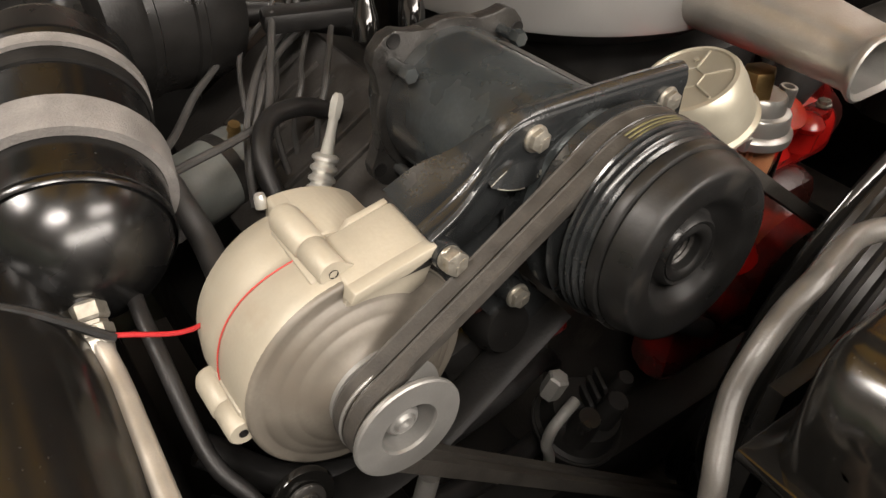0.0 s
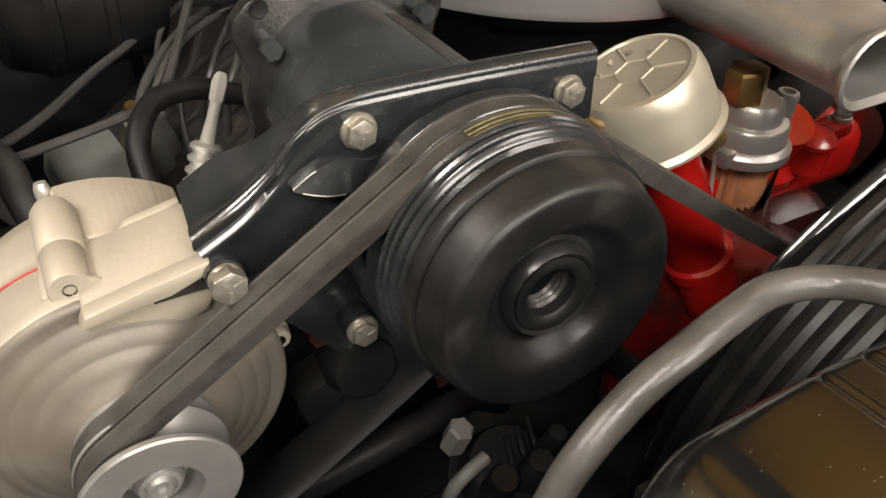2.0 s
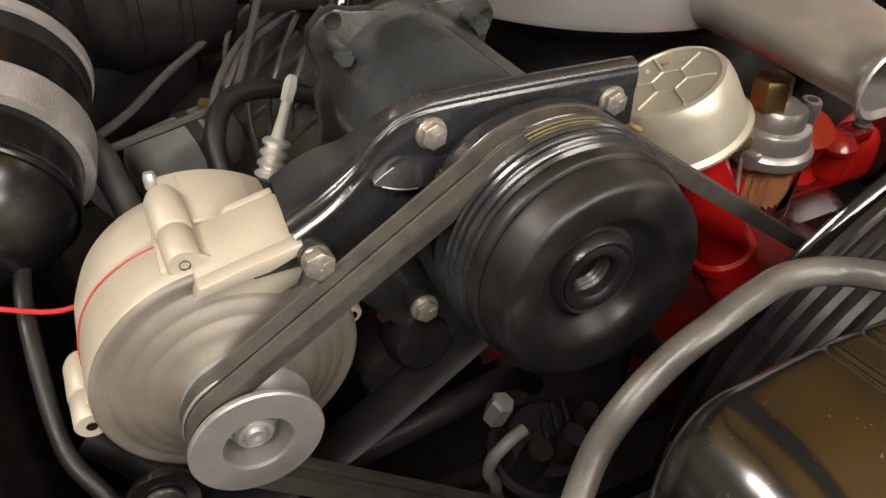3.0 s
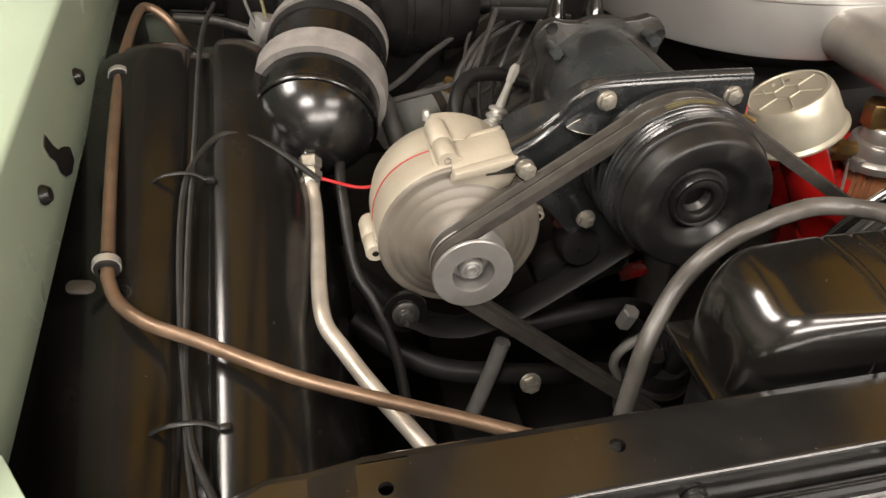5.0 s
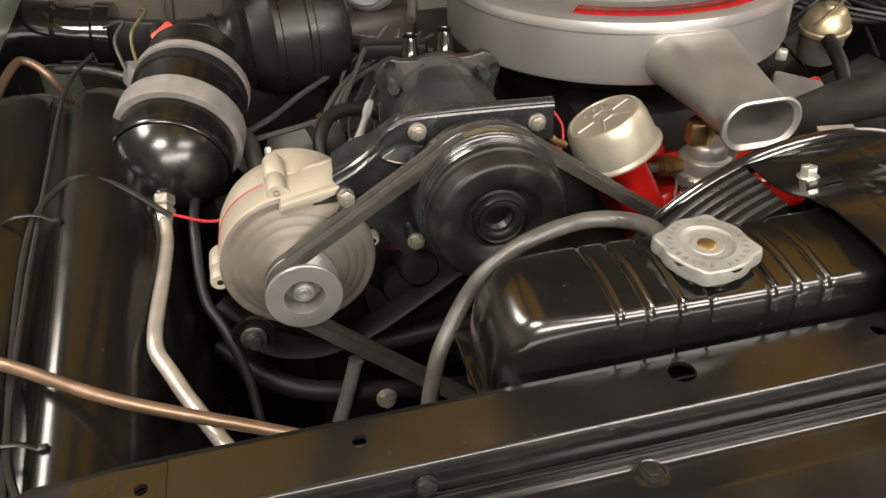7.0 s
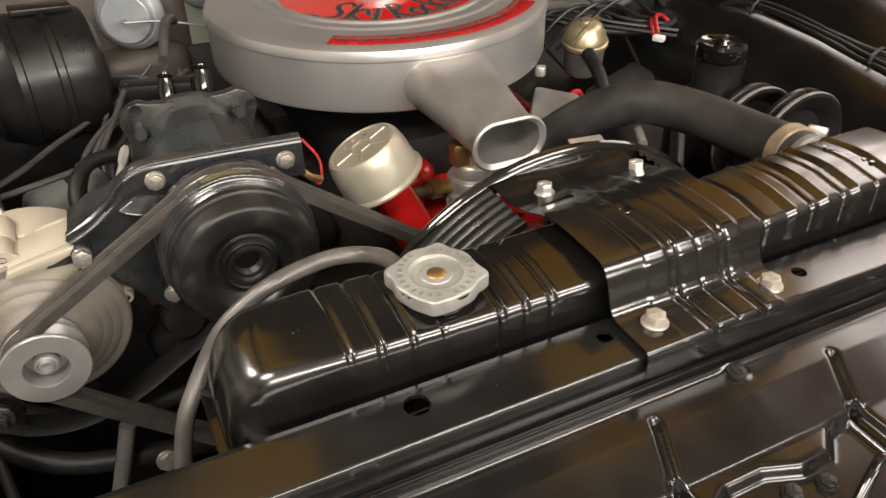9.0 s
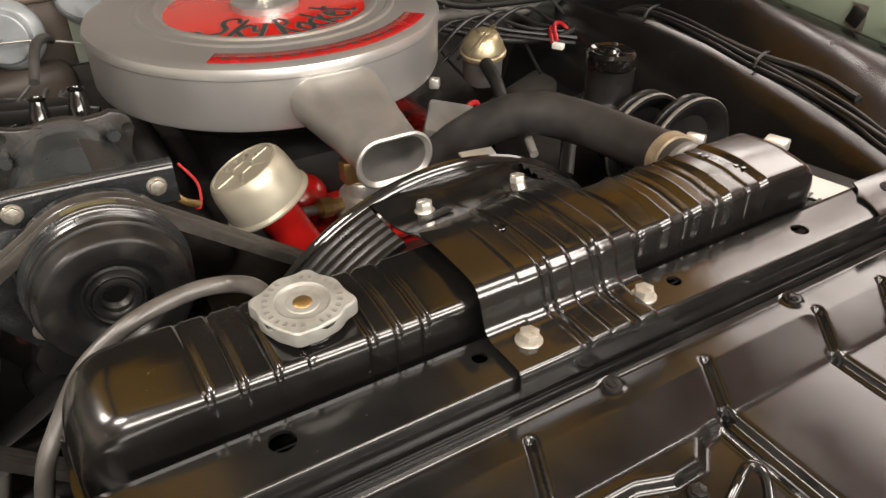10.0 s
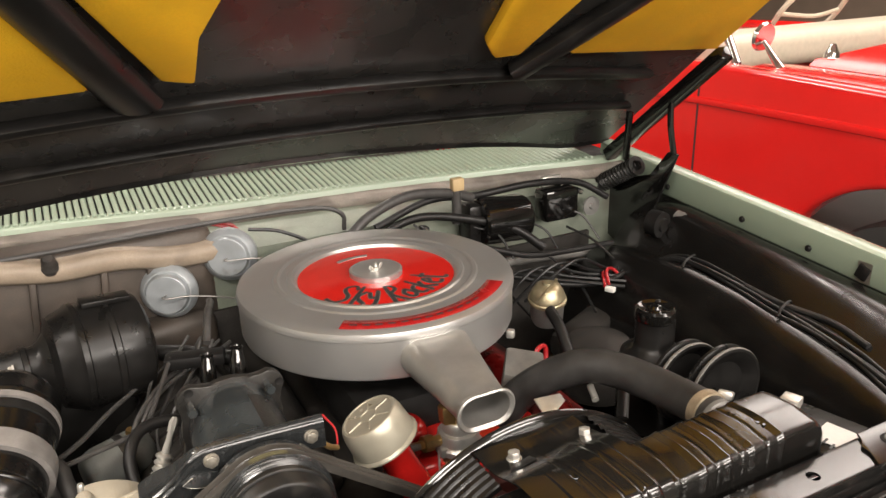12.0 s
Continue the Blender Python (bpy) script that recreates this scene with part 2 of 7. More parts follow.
def lathe(profile, at=(0, 0, 0), way=(0, 0, 1), seg=48, bm=None, sweep=360.0, start=0.0):
    """Turns rows of (radius, height) about the way through a place."""
    bm = bm or bmesh.new()
    m = frame_of(at, way)
    full = sweep >= 359.9
    n = seg if full else seg + 1
    rings = []
    for r, h in profile:
        if r < 1e-6:
            rings.append([bm.verts.new(m @ V(0, 0, h))])
        else:
            ring = []
            for i in range(n):
                a = radians(start + sweep * i / seg)
                ring.append(bm.verts.new(m @ V(r * math.cos(a), r * math.sin(a), h)))
            rings.append(ring)
    for a, b in zip(rings, rings[1:]):
        for i in range(seg):
            j = (i + 1) % n
            if len(a) == 1 and len(b) == 1:
                continue
            if len(a) == 1:
                bm.faces.new((a[0], b[i], b[j]))
            elif len(b) == 1:
                bm.faces.new((a[i], b[0], a[j]))
            else:
                bm.faces.new((a[i], b[i], b[j], a[j]))
    return bm


def smooth_line(points, per=8):
    """A Catmull-Rom line through the points."""
    p = [Vector(q) for q in points]
    if len(p) < 3:
        return [p[0].lerp(p[-1], i / per) for i in range(per + 1)]
    p = [2 * p[0] - p[1], *p, 2 * p[-1] - p[-2]]
    out = []
    for a, b, c, d in zip(p, p[1:], p[2:], p[3:]):
        for i in range(per):
            t = i / per
            out.append(0.5 * ((2 * b) + (c - a) * t + (2 * a - 5 * b + 4 * c - d) * t * t + (3 * b - a - 3 * c + d) * t ** 3))
    out.append(p[-2])
    return out


def tube(points, r, seg=10, per=8, bm=None, closed=False, flat=1.0):
    """A round bar along a smooth line. r: a radius, or one for each end."""
    bm = bm or bmesh.new()
    line = smooth_line(points, per) if per else [Vector(q) for q in points]
    r0, r1 = r if isinstance(r, tuple) else (r, r)
    up = None
    rings = []
    for i, q in enumerate(line):
        way = (line[min(i + 1, len(line) - 1)] - line[max(i - 1, 0)]).normalized()
        if up is None:
            up = V(0, 0, 1) if abs(way.z) < 0.9 else V(1, 0, 0)
        side = way.cross(up).normalized()
        up = side.cross(way).normalized()
        rr = r0 + (r1 - r0) * i / (len(line) - 1)
        rings.append([bm.verts.new(q + rr * (math.cos(2 * math.pi * k / seg) * side + flat * math.sin(2 * math.pi * k / seg) * up)) for k in range(seg)])
    for a, b in zip(rings, rings[1:]):
        for k in range(seg):
            bm.faces.new((a[k], a[(k + 1) % seg], b[(k + 1) % seg], b[k]))
    bm.faces.new(rings[0])
    bm.faces.new(rings[-1])
    return bm


def prism(poly, depth, m=Matrix(), bevel=0.0, bm=None, seg=2):
    """A flat outline in x and y, raised by depth along z, laid at the pose m."""
    own = bmesh.new()
    lo = [own.verts.new((x, y, 0)) for x, y in poly]
    hi = [own.verts.new((x, y, depth)) for x, y in poly]
    own.faces.new(lo)
    own.faces.new(hi)
    for i in range(len(poly)):
        j = (i + 1) % len(poly)
        own.faces.new((lo[i], lo[j], hi[j], hi[i]))
    bmesh.ops.recalc_face_normals(own, faces=own.faces)
    if bevel:
        bmesh.ops.bevel(own, geom=own.edges, offset=bevel, segments=seg, affect="EDGES", profile=0.5, clamp_overlap=True)
    own.transform(m)
    return merge(bm, own)


def merge(bm, other):
    if bm is None:
        return other
    me = bpy.data.meshes.new("scratch")
    other.to_mesh(me)
    other.free()
    bm.from_mesh(me)
    bpy.data.meshes.remove(me)
    return bm


def box(at, size, bevel=0.0, turn=(0, 0, 0), bm=None, seg=2):
    """A box about its middle, with rounded edges."""
    x, y, z = (s / 2 for s in size)
    m = pose(*at, *turn)
    return prism([(-x, -y), (x, -y), (x, y), (-x, y)], 2 * z, m @ Matrix.Translation((0, 0, -z)), bevel, bm, seg)


def loft(rows, bm=None, thick=0.0, closed=False):
    """A skin through rows of points."""
    own = bmesh.new()
    grid = [[own.verts.new(Vector(p)) for p in row] for row in rows]
    n = len(grid[0])
    for a, b in zip(grid, grid[1:]):
        for i in range(n if closed else n - 1):
            j = (i + 1) % n
            own.faces.new((a[i], a[j], b[j], b[i]))
    bmesh.ops.recalc_face_normals(own, faces=own.faces)
    if thick:
        bmesh.ops.solidify(own, geom=list(own.faces), thickness=thick)
    return merge(bm, own)


def rounded(w, h, r, n=5):
    """The outline of a rounded rectangle."""
    out = []
    for cx, cy, a0 in ((w / 2 - r, h / 2 - r, 0), (-w / 2 + r, h / 2 - r, 90), (-w / 2 + r, -h / 2 + r, 180), (w / 2 - r, -h / 2 + r, 270)):
        for i in range(n + 1):
            a = radians(a0 + 90 * i / n)
            out.append((cx + r * math.cos(a), cy + r * math.sin(a)))
    return out


def hex_bolt(parent, at, way, r=0.0075, h=0.007, flange=0.0105, mat=None, name="bolt", turn=20):
    """A flanged six-sided bolt head that stands on a place, with raised grade marks."""
    m = frame_of(at, way)
    bm = lathe([(0, 0), (flange, 0), (flange, 0.0012), (flange * 0.93, 0.0022), (r * 0.9, 0.0026)], at, way, 24)
    prism([(r * 1.1 * math.cos(radians(60 * i + turn)), r * 1.1 * math.sin(radians(60 * i + turn))) for i in range(6)], h, m, r * 0.09, bm, 2)
    for i in range(3):
        a = radians(120 * i + turn)
        c, s = math.cos(a), math.sin(a)
        mm = m @ Matrix.Translation((0.5 * r * c, 0.5 * r * s, h)) @ Matrix.Rotation(a, 4, "Z")
        prism([(-0.3 * r, -0.09 * r), (0.3 * r, -0.09 * r), (0.3 * r, 0.09 * r), (-0.3 * r, 0.09 * r)], 0.0005, mm, 0, bm)
    return part(name, bm, mat or BOLT, parent, "", 30)


# ---- the garage ----
MID = 0.620  # the car's middle line


def garage():
    x0, x1, y0, y1, top = -3.2, 5.2, -4.6, 5.4, 2.75
    solo("floor", box((1.0, 0.4, -0.05), (8.4, 10.0, 0.1)), CONCRETE, "grey concrete garage floor", "floor", kind="structure", smooth=0)
    solo("ceiling", box((1.0, 0.4, top + 0.05), (8.4, 10.0, 0.1)), CEIL, "pale painted garage ceiling", "ceiling", kind="structure", smooth=0)
    for name, at, size in (("wall_north", (1.0, y1 + 0.05, top / 2), (8.6, 0.1, top)), ("wall_south", (1.0, y0 - 0.05, top / 2), (8.6, 0.1, top)),
                           ("wall_west", (x0 - 0.05, 0.4, top / 2), (0.1, 10.0, top)), ("wall_east", (x1 + 0.05, 0.4, top / 2), (0.1, 10.0, top))):
        # The east wall stands out of view and is darkened to cut reflected light.
        solo(name, box(at, size), DARKWALL if name == "wall_east" else WALL, "unseen garage wall, darkened to dim reflections" if name == "wall_east" else "beige painted garage wall", "wall", kind="structure", smooth=0)


garage()


# ---- the car's body ----
car = thing("car", "pale green vintage car with its hood open", "car", (MID, 0.9, 0.0))


def fender(side):
    """A front fender: an inner flange, a rolled top and an outer side. side: -1 or 1."""
    rows = []
    for i in range(25):
        y = -0.10 + 1.14 * i / 24
        low = (0.842 + 0.104 * y) if side < 0 else (0.863 + 0.079 * y)
        hgt = 0.108 if side < 0 else 0.062
        f = MID + side * 0.774
        prof = [(0.010, -0.004), (0.002, -0.001), (0.0, 0.003), (-0.002, 0.03), (-0.003, hgt - 0.0045), (-0.0022, hgt - 0.0015), (0.001, hgt + 0.0004),
                (0.03, hgt + 0.006), (0.09, hgt + 0.012), (0.16, hgt + 0.008), (0.20, hgt - 0.012), (0.215, hgt - 0.04), (0.225, hgt - 0.12), (0.23, -0.45)]
        if side > 0:
            prof = prof[:6] + [(0.005, hgt + 0.0015), (0.018, hgt + 0.0035), (0.034, hgt + 0.0005), (0.052, hgt - 0.010), (0.075, hgt - 0.032), (0.11, hgt - 0.075), (0.15, hgt - 0.14), (0.17, -0.30), (0.175, -0.45)]
        rows.append([(f + side * px, y, low + pz) for px, pz in prof])
    ob = part("fender", loft(rows, thick=0.0015), GREEN, car, "pale green painted front fender", 50)
    return ob


fender_a, fender_b = fender(-1), fender(1)


def wheel(x, y):
    tyre = part("wheel", lathe([(0.20, -0.09), (0.30, -0.095), (0.33, -0.085), (0.342, -0.06), (0.345, 0.0), (0.342, 0.06), (0.33, 0.085), (0.30, 0.095), (0.20, 0.09)], (x, y, 0.345), (1, 0, 0), 48), TYRE, car, "black front tyre")
    part("rim", lathe([(0.0, -0.03), (0.12, -0.04), (0.19, -0.02), (0.205, -0.08), (0.205, 0.08), (0.0, 0.06)], (x, y, 0.345), (1, 0, 0), 32), PULLEY, tyre, "steel wheel rim")


wheel(-0.08, 0.45), wheel(1.31, 0.45)
# Added sheet that blocks light bounced up from the floor.
part("bay_light_shield", box((MID, 0.45, 0.30), (1.5, 1.25, 0.02), 0.004), FLAT, car, "black sheet added to keep floor light out of the bay")
part("crossmember", box((MID, 0.45, 0.36), (1.2, 0.22, 0.10), 0.02), FLAT, car, "black front crossmember")
for sx in (-1, 1):
    part("frame_rail", box((MID + sx * 0.42, 0.45, 0.46), (0.09, 1.2, 0.13), 0.015), FLAT, car, "black frame rail")


def inner_fender(side):
    """The black wheelhouse panel inside a fender."""
    KY = (0.048, 0.115, 0.193, 0.282, 0.362, 0.45, 0.573, 0.65, 0.715)
    rows = []
    for i in range(49):
        y = -0.02 + 0.86 * i / 48
        if side < 0:
            z0 = 0.80 + 0.24 * min(y, 0.51) - 4.0 * max(0, y - 0.51) ** 2
            prof = [(-0.006, 0.842 + 0.104 * y - z0), (-0.016, -0.026), (-0.005, -0.018), (0.012, -0.007), (0.030, -0.001), (0.048, 0.001), (0.064, -0.0005), (0.075, -0.003), (0.081, -0.0055), (0.0845, -0.009), (0.087, -0.0125), (0.091, -0.0138), (0.105, -0.0140), (0.1085, -0.0125), (0.111, -0.008),
                    (0.1135, -0.0035), (0.117, -0.0020), (0.126, -0.0015), (0.138, -0.003), (0.150, -0.0075), (0.162, -0.015), (0.173, -0.026), (0.183, -0.044), (0.194, -0.075), (0.205, -0.13), (0.215, -0.22), (0.22, -0.4)]
        else:
            low = 0.863 + 0.079 * y
            groove = MID + 0.774 - float(np.interp(y, KY, (1.158, 1.19, 1.218, 1.238, 1.25, 1.262, 1.27, 1.268, 1.262)))
            zg = float(np.interp(y, KY, (0.847, 0.844, 0.844, 0.847, 0.851, 0.855, 0.857, 0.850, 0.842))) - 1.2 * max(0, y - 0.72) ** 2
            crest = low + 0.004 - 1.5 * max(0, y - 0.70) ** 2
            z0 = 0.0
            prof = [(-0.03, low - 0.012), (0.002, low - 0.006)]
            for k in range(13):
                t = k / 12
                prof.append((0.012 + (groove - 0.012 - 0.012) * t, zg + (crest - zg) * (0.62 * (1 - t) + 0.38 * (1 - t * t)) + 0.015 * math.sin(math.pi * t ** 0.8)))
            prof += [(groove - 0.004, zg - 0.003), (groove + 0.006, zg - 0.003), (groove + 0.014, zg + 0.002), (groove + 0.028, zg + 0.003), (groove + 0.05, zg - 0.006), (groove + 0.075, zg - 0.030), (groove + 0.10, zg - 0.075), (groove + 0.12, zg - 0.14), (groove + 0.14, zg - 0.24), (groove + 0.145, zg - 0.4)]
        f = MID + side * 0.774
        rows.append([(f - side * px, y, z0 + pz) for px, pz in prof])
    return part("inner_fender", loft(rows, thick=0.0015), WHEELHOUSE, car, "gloss black inner fender panel", 35)


inner_a, inner_b = inner_fender(-1), inner_fender(1)


def cowl():
    """The vented cowl panel below the windscreen, its slats and the firewall."""
    xs = [-0.20, -0.05, 0.17, 0.45, 0.79, 1.05, 1.20, 1.33]
    ys = [1.19, 1.17, 1.145, 1.09, 1.06, 1.02, 0.995, 0.965]

    def front(x):
        return float(np.interp(x, xs, ys))

    rows = []
    for i in range(41):
        x = -0.20 + 1.62 * i / 40
        y = front(x)
        rows.append([(x, y - 0.014, 0.953), (x, y - 0.012, 0.956), (x, y - 0.006, 0.958), (x, y - 0.004, 0.962), (x, y - 0.004, 0.984), (x, y - 0.002, 0.988), (x, y + 0.003, 0.9905), (x, y + 0.014, 0.9915)])
    part("cowl_lip", loft(rows, thick=0.0015), GREEN, car, "pale green cowl edge", 50)
    rows = [[(r[0][0], front(r[0][0]) + 0.012, 0.975), (r[0][0], front(r[0][0]) + 0.25, 0.985)] for r in rows]
    part("cowl_tray", loft(rows), FLAT, car)
    rows = []
    for i in range(41):
        x = -0.20 + 1.68 * i / 40
        y = front(x) + 0.155
        rows.append([(x, y, 1.016), (x, y + 0.02, 1.018), (x, y + 0.12, 1.03), (x, y + 0.40, 1.075)])
    part("cowl_panel", loft(rows, thick=0.0015), GREEN, car, "pale green cowl panel", 50)
    n = 108
    own = bmesh.new()
    box((0, 0.0785, 0), (0.0102, 0.166, 0.007), 0.0024, (5.2, 0, 0), own, 1)
    me = bpy.data.meshes.new("slat")
    own.to_mesh(me)
    own.free()
    me.materials.append(GREEN)
    for i in range(n):
        x = -0.16 + 1.47 * i / (n - 1)
        ob = new("slat", me)
        ob.parent = car
        ob.matrix_parent_inverse = Matrix.Translation(-Vector(car.location))
        ob.matrix_basis = pose(x, front(x) + 0.004, 0.9985)
    wall = [[(x, front(x) - 0.012 if k == 0 else 0.93, z) for k, z in ((0, 0.957), (1, 0.94), (1, 0.80), (1, 0.35))] for x in [-0.20 + 1.62 * i / 20 for i in range(21)]]
    seam = []
    for i in range(61):
        x = -0.20 + 1.62 * i / 60
        y, w = front(x) - 0.016, 0.0016 * math.sin(57 * x) + 0.0012 * math.sin(131 * x)
        seam.append([(x, y + 0.014, 0.976), (x, y - 0.008, 0.9745 + w), (x, y - 0.016 + w, 0.970), (x, y - 0.018, 0.958 + w), (x, y - 0.014, 0.950), (x, y - 0.004, 0.945), (x, y + 0.006, 0.942)])
    part("body_seam", loft(seam), WELD, car, "dusty brown body seam under the cowl", 50)
    nozzle = part("washer_nozzle", box((0.505, 1.292, 1.024), (0.030, 0.022, 0.016), 0.005, (0, 0, 10), None, 3), GREEN, car, "pale green washer nozzle")
    # Added dark sheet that blacks out the lower firewall.
    part("firewall_dark_sheet", box((MID, 0.922, 0.69), (1.30, 0.012, 0.29), 0.004), DARKSHADE, car, "added black sheet that darkens the lower firewall")
    part("firewall", loft(wall, thick=0.002), FIREWALL, car, "dusty pale green firewall panel", 50)


cowl()

HOOD_AT, HOOD_UP = V(MID, 0.97, 1.03), V(0, -0.775, 0.63).normalized()
HOOD_M = Matrix((V(1, 0, 0), HOOD_UP, HOOD_UP.cross(V(1, 0, 0)))).transposed().to_4x4()
HOOD_M.translation = HOOD_AT


def hood():
    """The open hood: an outer skin, a black inner frame with ribs, and yellow insulation pads."""
    width, length = 0.79, 1.36

    def rear(x):
        u = x / 0.79
        return max(-0.062, 0.125 - 0.16 * u * u - 0.05 * (1 + min(u, 0)) - 0.03 * max(u, 0))

    xs = [-width + 2 * width * i / 30 for i in range(31)]
    rows = [[HOOD_M @ V(x, rear(x) + (length - rear(x)) * k / 12, 0.045 + 0.012 * (1 - (x / width) ** 2)) for x in xs] for k in range(13)]
    top = part("hood", loft(rows, thick=0.002), GREEN, car, "pale green hood, propped open", 50)
    rows = [[HOOD_M @ V(x, rear(x) + 0.004 + (length - rear(x) - 0.02) * k / 12, 0.028) for x in xs] for k in range(13)]
    part("inner_panel", loft(rows, thick=0.002), HOODBLACK, top, "black inner hood panel", 50)
    edge = [[HOOD_M @ V(x, rear(x) - d, z) for x in xs] for d, z in ((-0.006, 0.028), (0.004, 0.02), (0.006, 0.03), (0.003, 0.045))]
    part("rear_edge", loft(edge, thick=0.002), HOODRIB, top, "black folded rear edge", 50)
    # stamped ribs along the rear band and the diagonal braces
    for a, b, w in (((-0.62, 0.345), (0.66, 0.32), 0.03), ((-0.70, 0.20), (0.70, 0.19), 0.025)):
        pts = [HOOD_M @ V(a[0] + (b[0] - a[0]) * i / 10, a[1] + (b[1] - a[1]) * i / 10 - 0.06 * ((i - 5) / 5) ** 2, 0.02) for i in range(11)]
        part("rib", tube(pts, w, 12, 3, flat=0.45), HOODRIB, top, "black stamped rib")
    for s in (-1, 1):
        if s < 0:
            a, b = (-0.315, 0.36), (-0.60, 0.95)
        else:
            a, b = (0.315, 0.34), (0.50, 0.62)
        bm = tube([HOOD_M @ V(*a, 0.010), HOOD_M @ V((a[0] + b[0]) / 2, (a[1] + b[1]) / 2, 0.008), HOOD_M @ V(b[0] + (b[0] - a[0]) * 0.6, b[1] + (b[1] - a[1]) * 0.6, 0.010)], 0.040, 14, 6, flat=0.5)
        part("diagonal_rib", bm, HOODRIB, top, "black stamped diagonal brace")
    # insulation pads
    pads = ([(-0.62, 0.385), (-0.373, 0.402), (-0.39, 0.48), (-0.50, 0.70), (-0.64, 0.98), (-0.78, 0.98), (-0.78, 0.42)],
            [(-0.285, 0.41), (-0.238, 0.396), (-0.239, 0.50), (-0.205, 0.62), (-0.20, 1.25), (-0.62, 1.25), (-0.45, 0.72)],
            [(0.212, 0.43), (0.245, 0.388), (0.293, 0.392), (0.345, 0.56), (0.62, 1.25), (0.20, 1.25), (0.20, 0.60)],
            [(0.383, 0.40), (0.405, 0.380), (0.782, 0.345), (0.782, 0.98), (0.64, 0.98), (0.43, 0.53)])
    for poly in pads:
        bm = prism(poly, 0.02, HOOD_M @ Matrix.Translation((0, 0, 0.006)), 0.006)
        part("insulation_pad", bm, YELLOW, top, "yellow fibre insulation pad under the hood")


hood()


def radiator_support():
    """The black bar across the front with its holes, and the stamped baffle panel ahead of it."""
    bar = thing("radiator_support", "gloss black pressed steel bar across the radiator", "bar", (MID, 0, 0.85))
    xs = [-0.10, -0.03, -0.02, 0.0, 0.02, 0.05, 0.1, 0.30, 0.60, 0.90, 0.985, 0.99, 1.0, 1.20, 1.38]
    front, back, top = [], [], []
    for x in xs:
        f = -0.026 if x >= 0.1 else -0.026 - 0.014 * min(1, (0.1 - x) / 0.13)
        bk = 0.021 if x > 0.02 else (0.004 if x < -0.01 else 0.014)
        z = 0.9 + (0.0 if x > 0.02 else 0.004)
        back.append([(x, bk + 0.001, z - 0.03), (x, bk + 0.001, z - 0.004), (x, bk - 0.002, z - 0.0008), (x, bk - 0.006, z)])
        front.append([(x, f + 0.003, z), (x, f + 0.0014, z - 0.0003), (x, f + 0.0004, z - 0.0012), (x, f, z - 0.0028), (x, f, z - 0.012), (x, f + 0.0006, z - 0.03)])
        top.append((x, f + 0.003, bk - 0.006, z))
    bm = loft(back)
    loft(front, bm)
    # the flat top, with holes punched through it
    holes = [(0.058, -0.003, 0.0040), (0.180, 0.0, 0.0044), (0.386, 0.002, 0.0090), (0.530, 0.003, 0.0060), (0.709, -0.002, 0.0060), (0.856, -0.004, 0.0078)]

    def level(x):
        return [float(np.interp(x, [q[0] for q in top], [q[k] for q in top])) for k in (1, 2, 3)]

    cuts = sorted({q[0] for q in top if all(abs(q[0] - h[0]) > 0.0135 for h in holes)} | {h[0] + d for h in holes for d in (-0.0135, 0.0135)})
    for xa, xb in zip(cuts, cuts[1:]):
        hole = next((h for h in holes if xa < h[0] < xb), None)
        (fa, ba, za), (fb, bb, zb) = level(xa), level(xb)
        if not hole:
            bm.faces.new([bm.verts.new(p) for p in ((xa, fa, za), (xb, fb, zb), (xb, bb, zb), (xa, ba, za))])
            continue
        hx, hy, hr = hole
        ring, edge, deep = [], [], []
        zc = max(za, zb)
        for k in range(32):
            c, q = math.cos(2 * math.pi * k / 32 + 0.0982), math.sin(2 * math.pi * k / 32 + 0.0982)
            far = min(((xb if c > 0 else xa) - hx) / c, ((ba if q > 0 else fa) - hy) / q)
            edge.append(bm.verts.new((hx + far * c, hy + far * q, zc)))
            ring.append(bm.verts.new((hx + hr * c, hy + hr * q, zc)))
            deep.append(bm.verts.new((hx + hr * c, hy + hr * q, zc - 0.003)))
        for cx, cy in ((xa, fa), (xb, fa), (xb, ba), (xa, ba)):
            near = min(edge, key=lambda v: (v.co.x - cx) ** 2 + (v.co.y - cy) ** 2)
            near.co.x, near.co.y = cx, cy
        for k in range(32):
            n = (k + 1) % 32
            bm.faces.new((edge[k], edge[n], ring[n], ring[k]))
            bm.faces.new((ring[k], ring[n], deep[n], deep[k]))
    part("beam", bm, BARPAINT, bar, "", 35)
    end = [(0.962, 0.021), (0.955, 0.010), (0.944, 0.002), (0.942, -0.010), (0.936, -0.020), (0.930, -0.029), (1.38, -0.031), (1.38, 0.021)]
    lap = part("end_plate", prism(end, 0.0035, Matrix.Translation((0, 0, 0.9003)), 0.001), BARPAINT, bar, "black overlapping end plate")
    # The plate is uncut; a dark disc gives the slot's shade.
    part("end_slot", lathe([(0.0120, 0.0006), (0.0115, 0.0012), (0.0105, 0.0006), (0.0, 0.0006)], (0.985, -0.006, 0.9036), (0, 0, 1), 28), FLAT, lap, "dark disc for the shade in a slot")
    hex_bolt(lap, (0.986, -0.004, 0.9040), (0, 0, 1), 0.0050, 0.003, 0.0065, PULLEY)
    hex_bolt(bar, (0.961, -0.031, 0.889), (0.05, -0.9, 0.4), 0.0062, 0.006, 0.0095, ALU)
    part("inner_channel", box((MID, -0.003, 0.868), (1.50, 0.040, 0.004)), FLAT, bar, "dark inner channel")
    hex_bolt(bar, (0.213, -0.027, 0.884), (0, -1, 0.1), 0.006, 0.005, 0.007, SATIN)
    return bar


support = radiator_support()


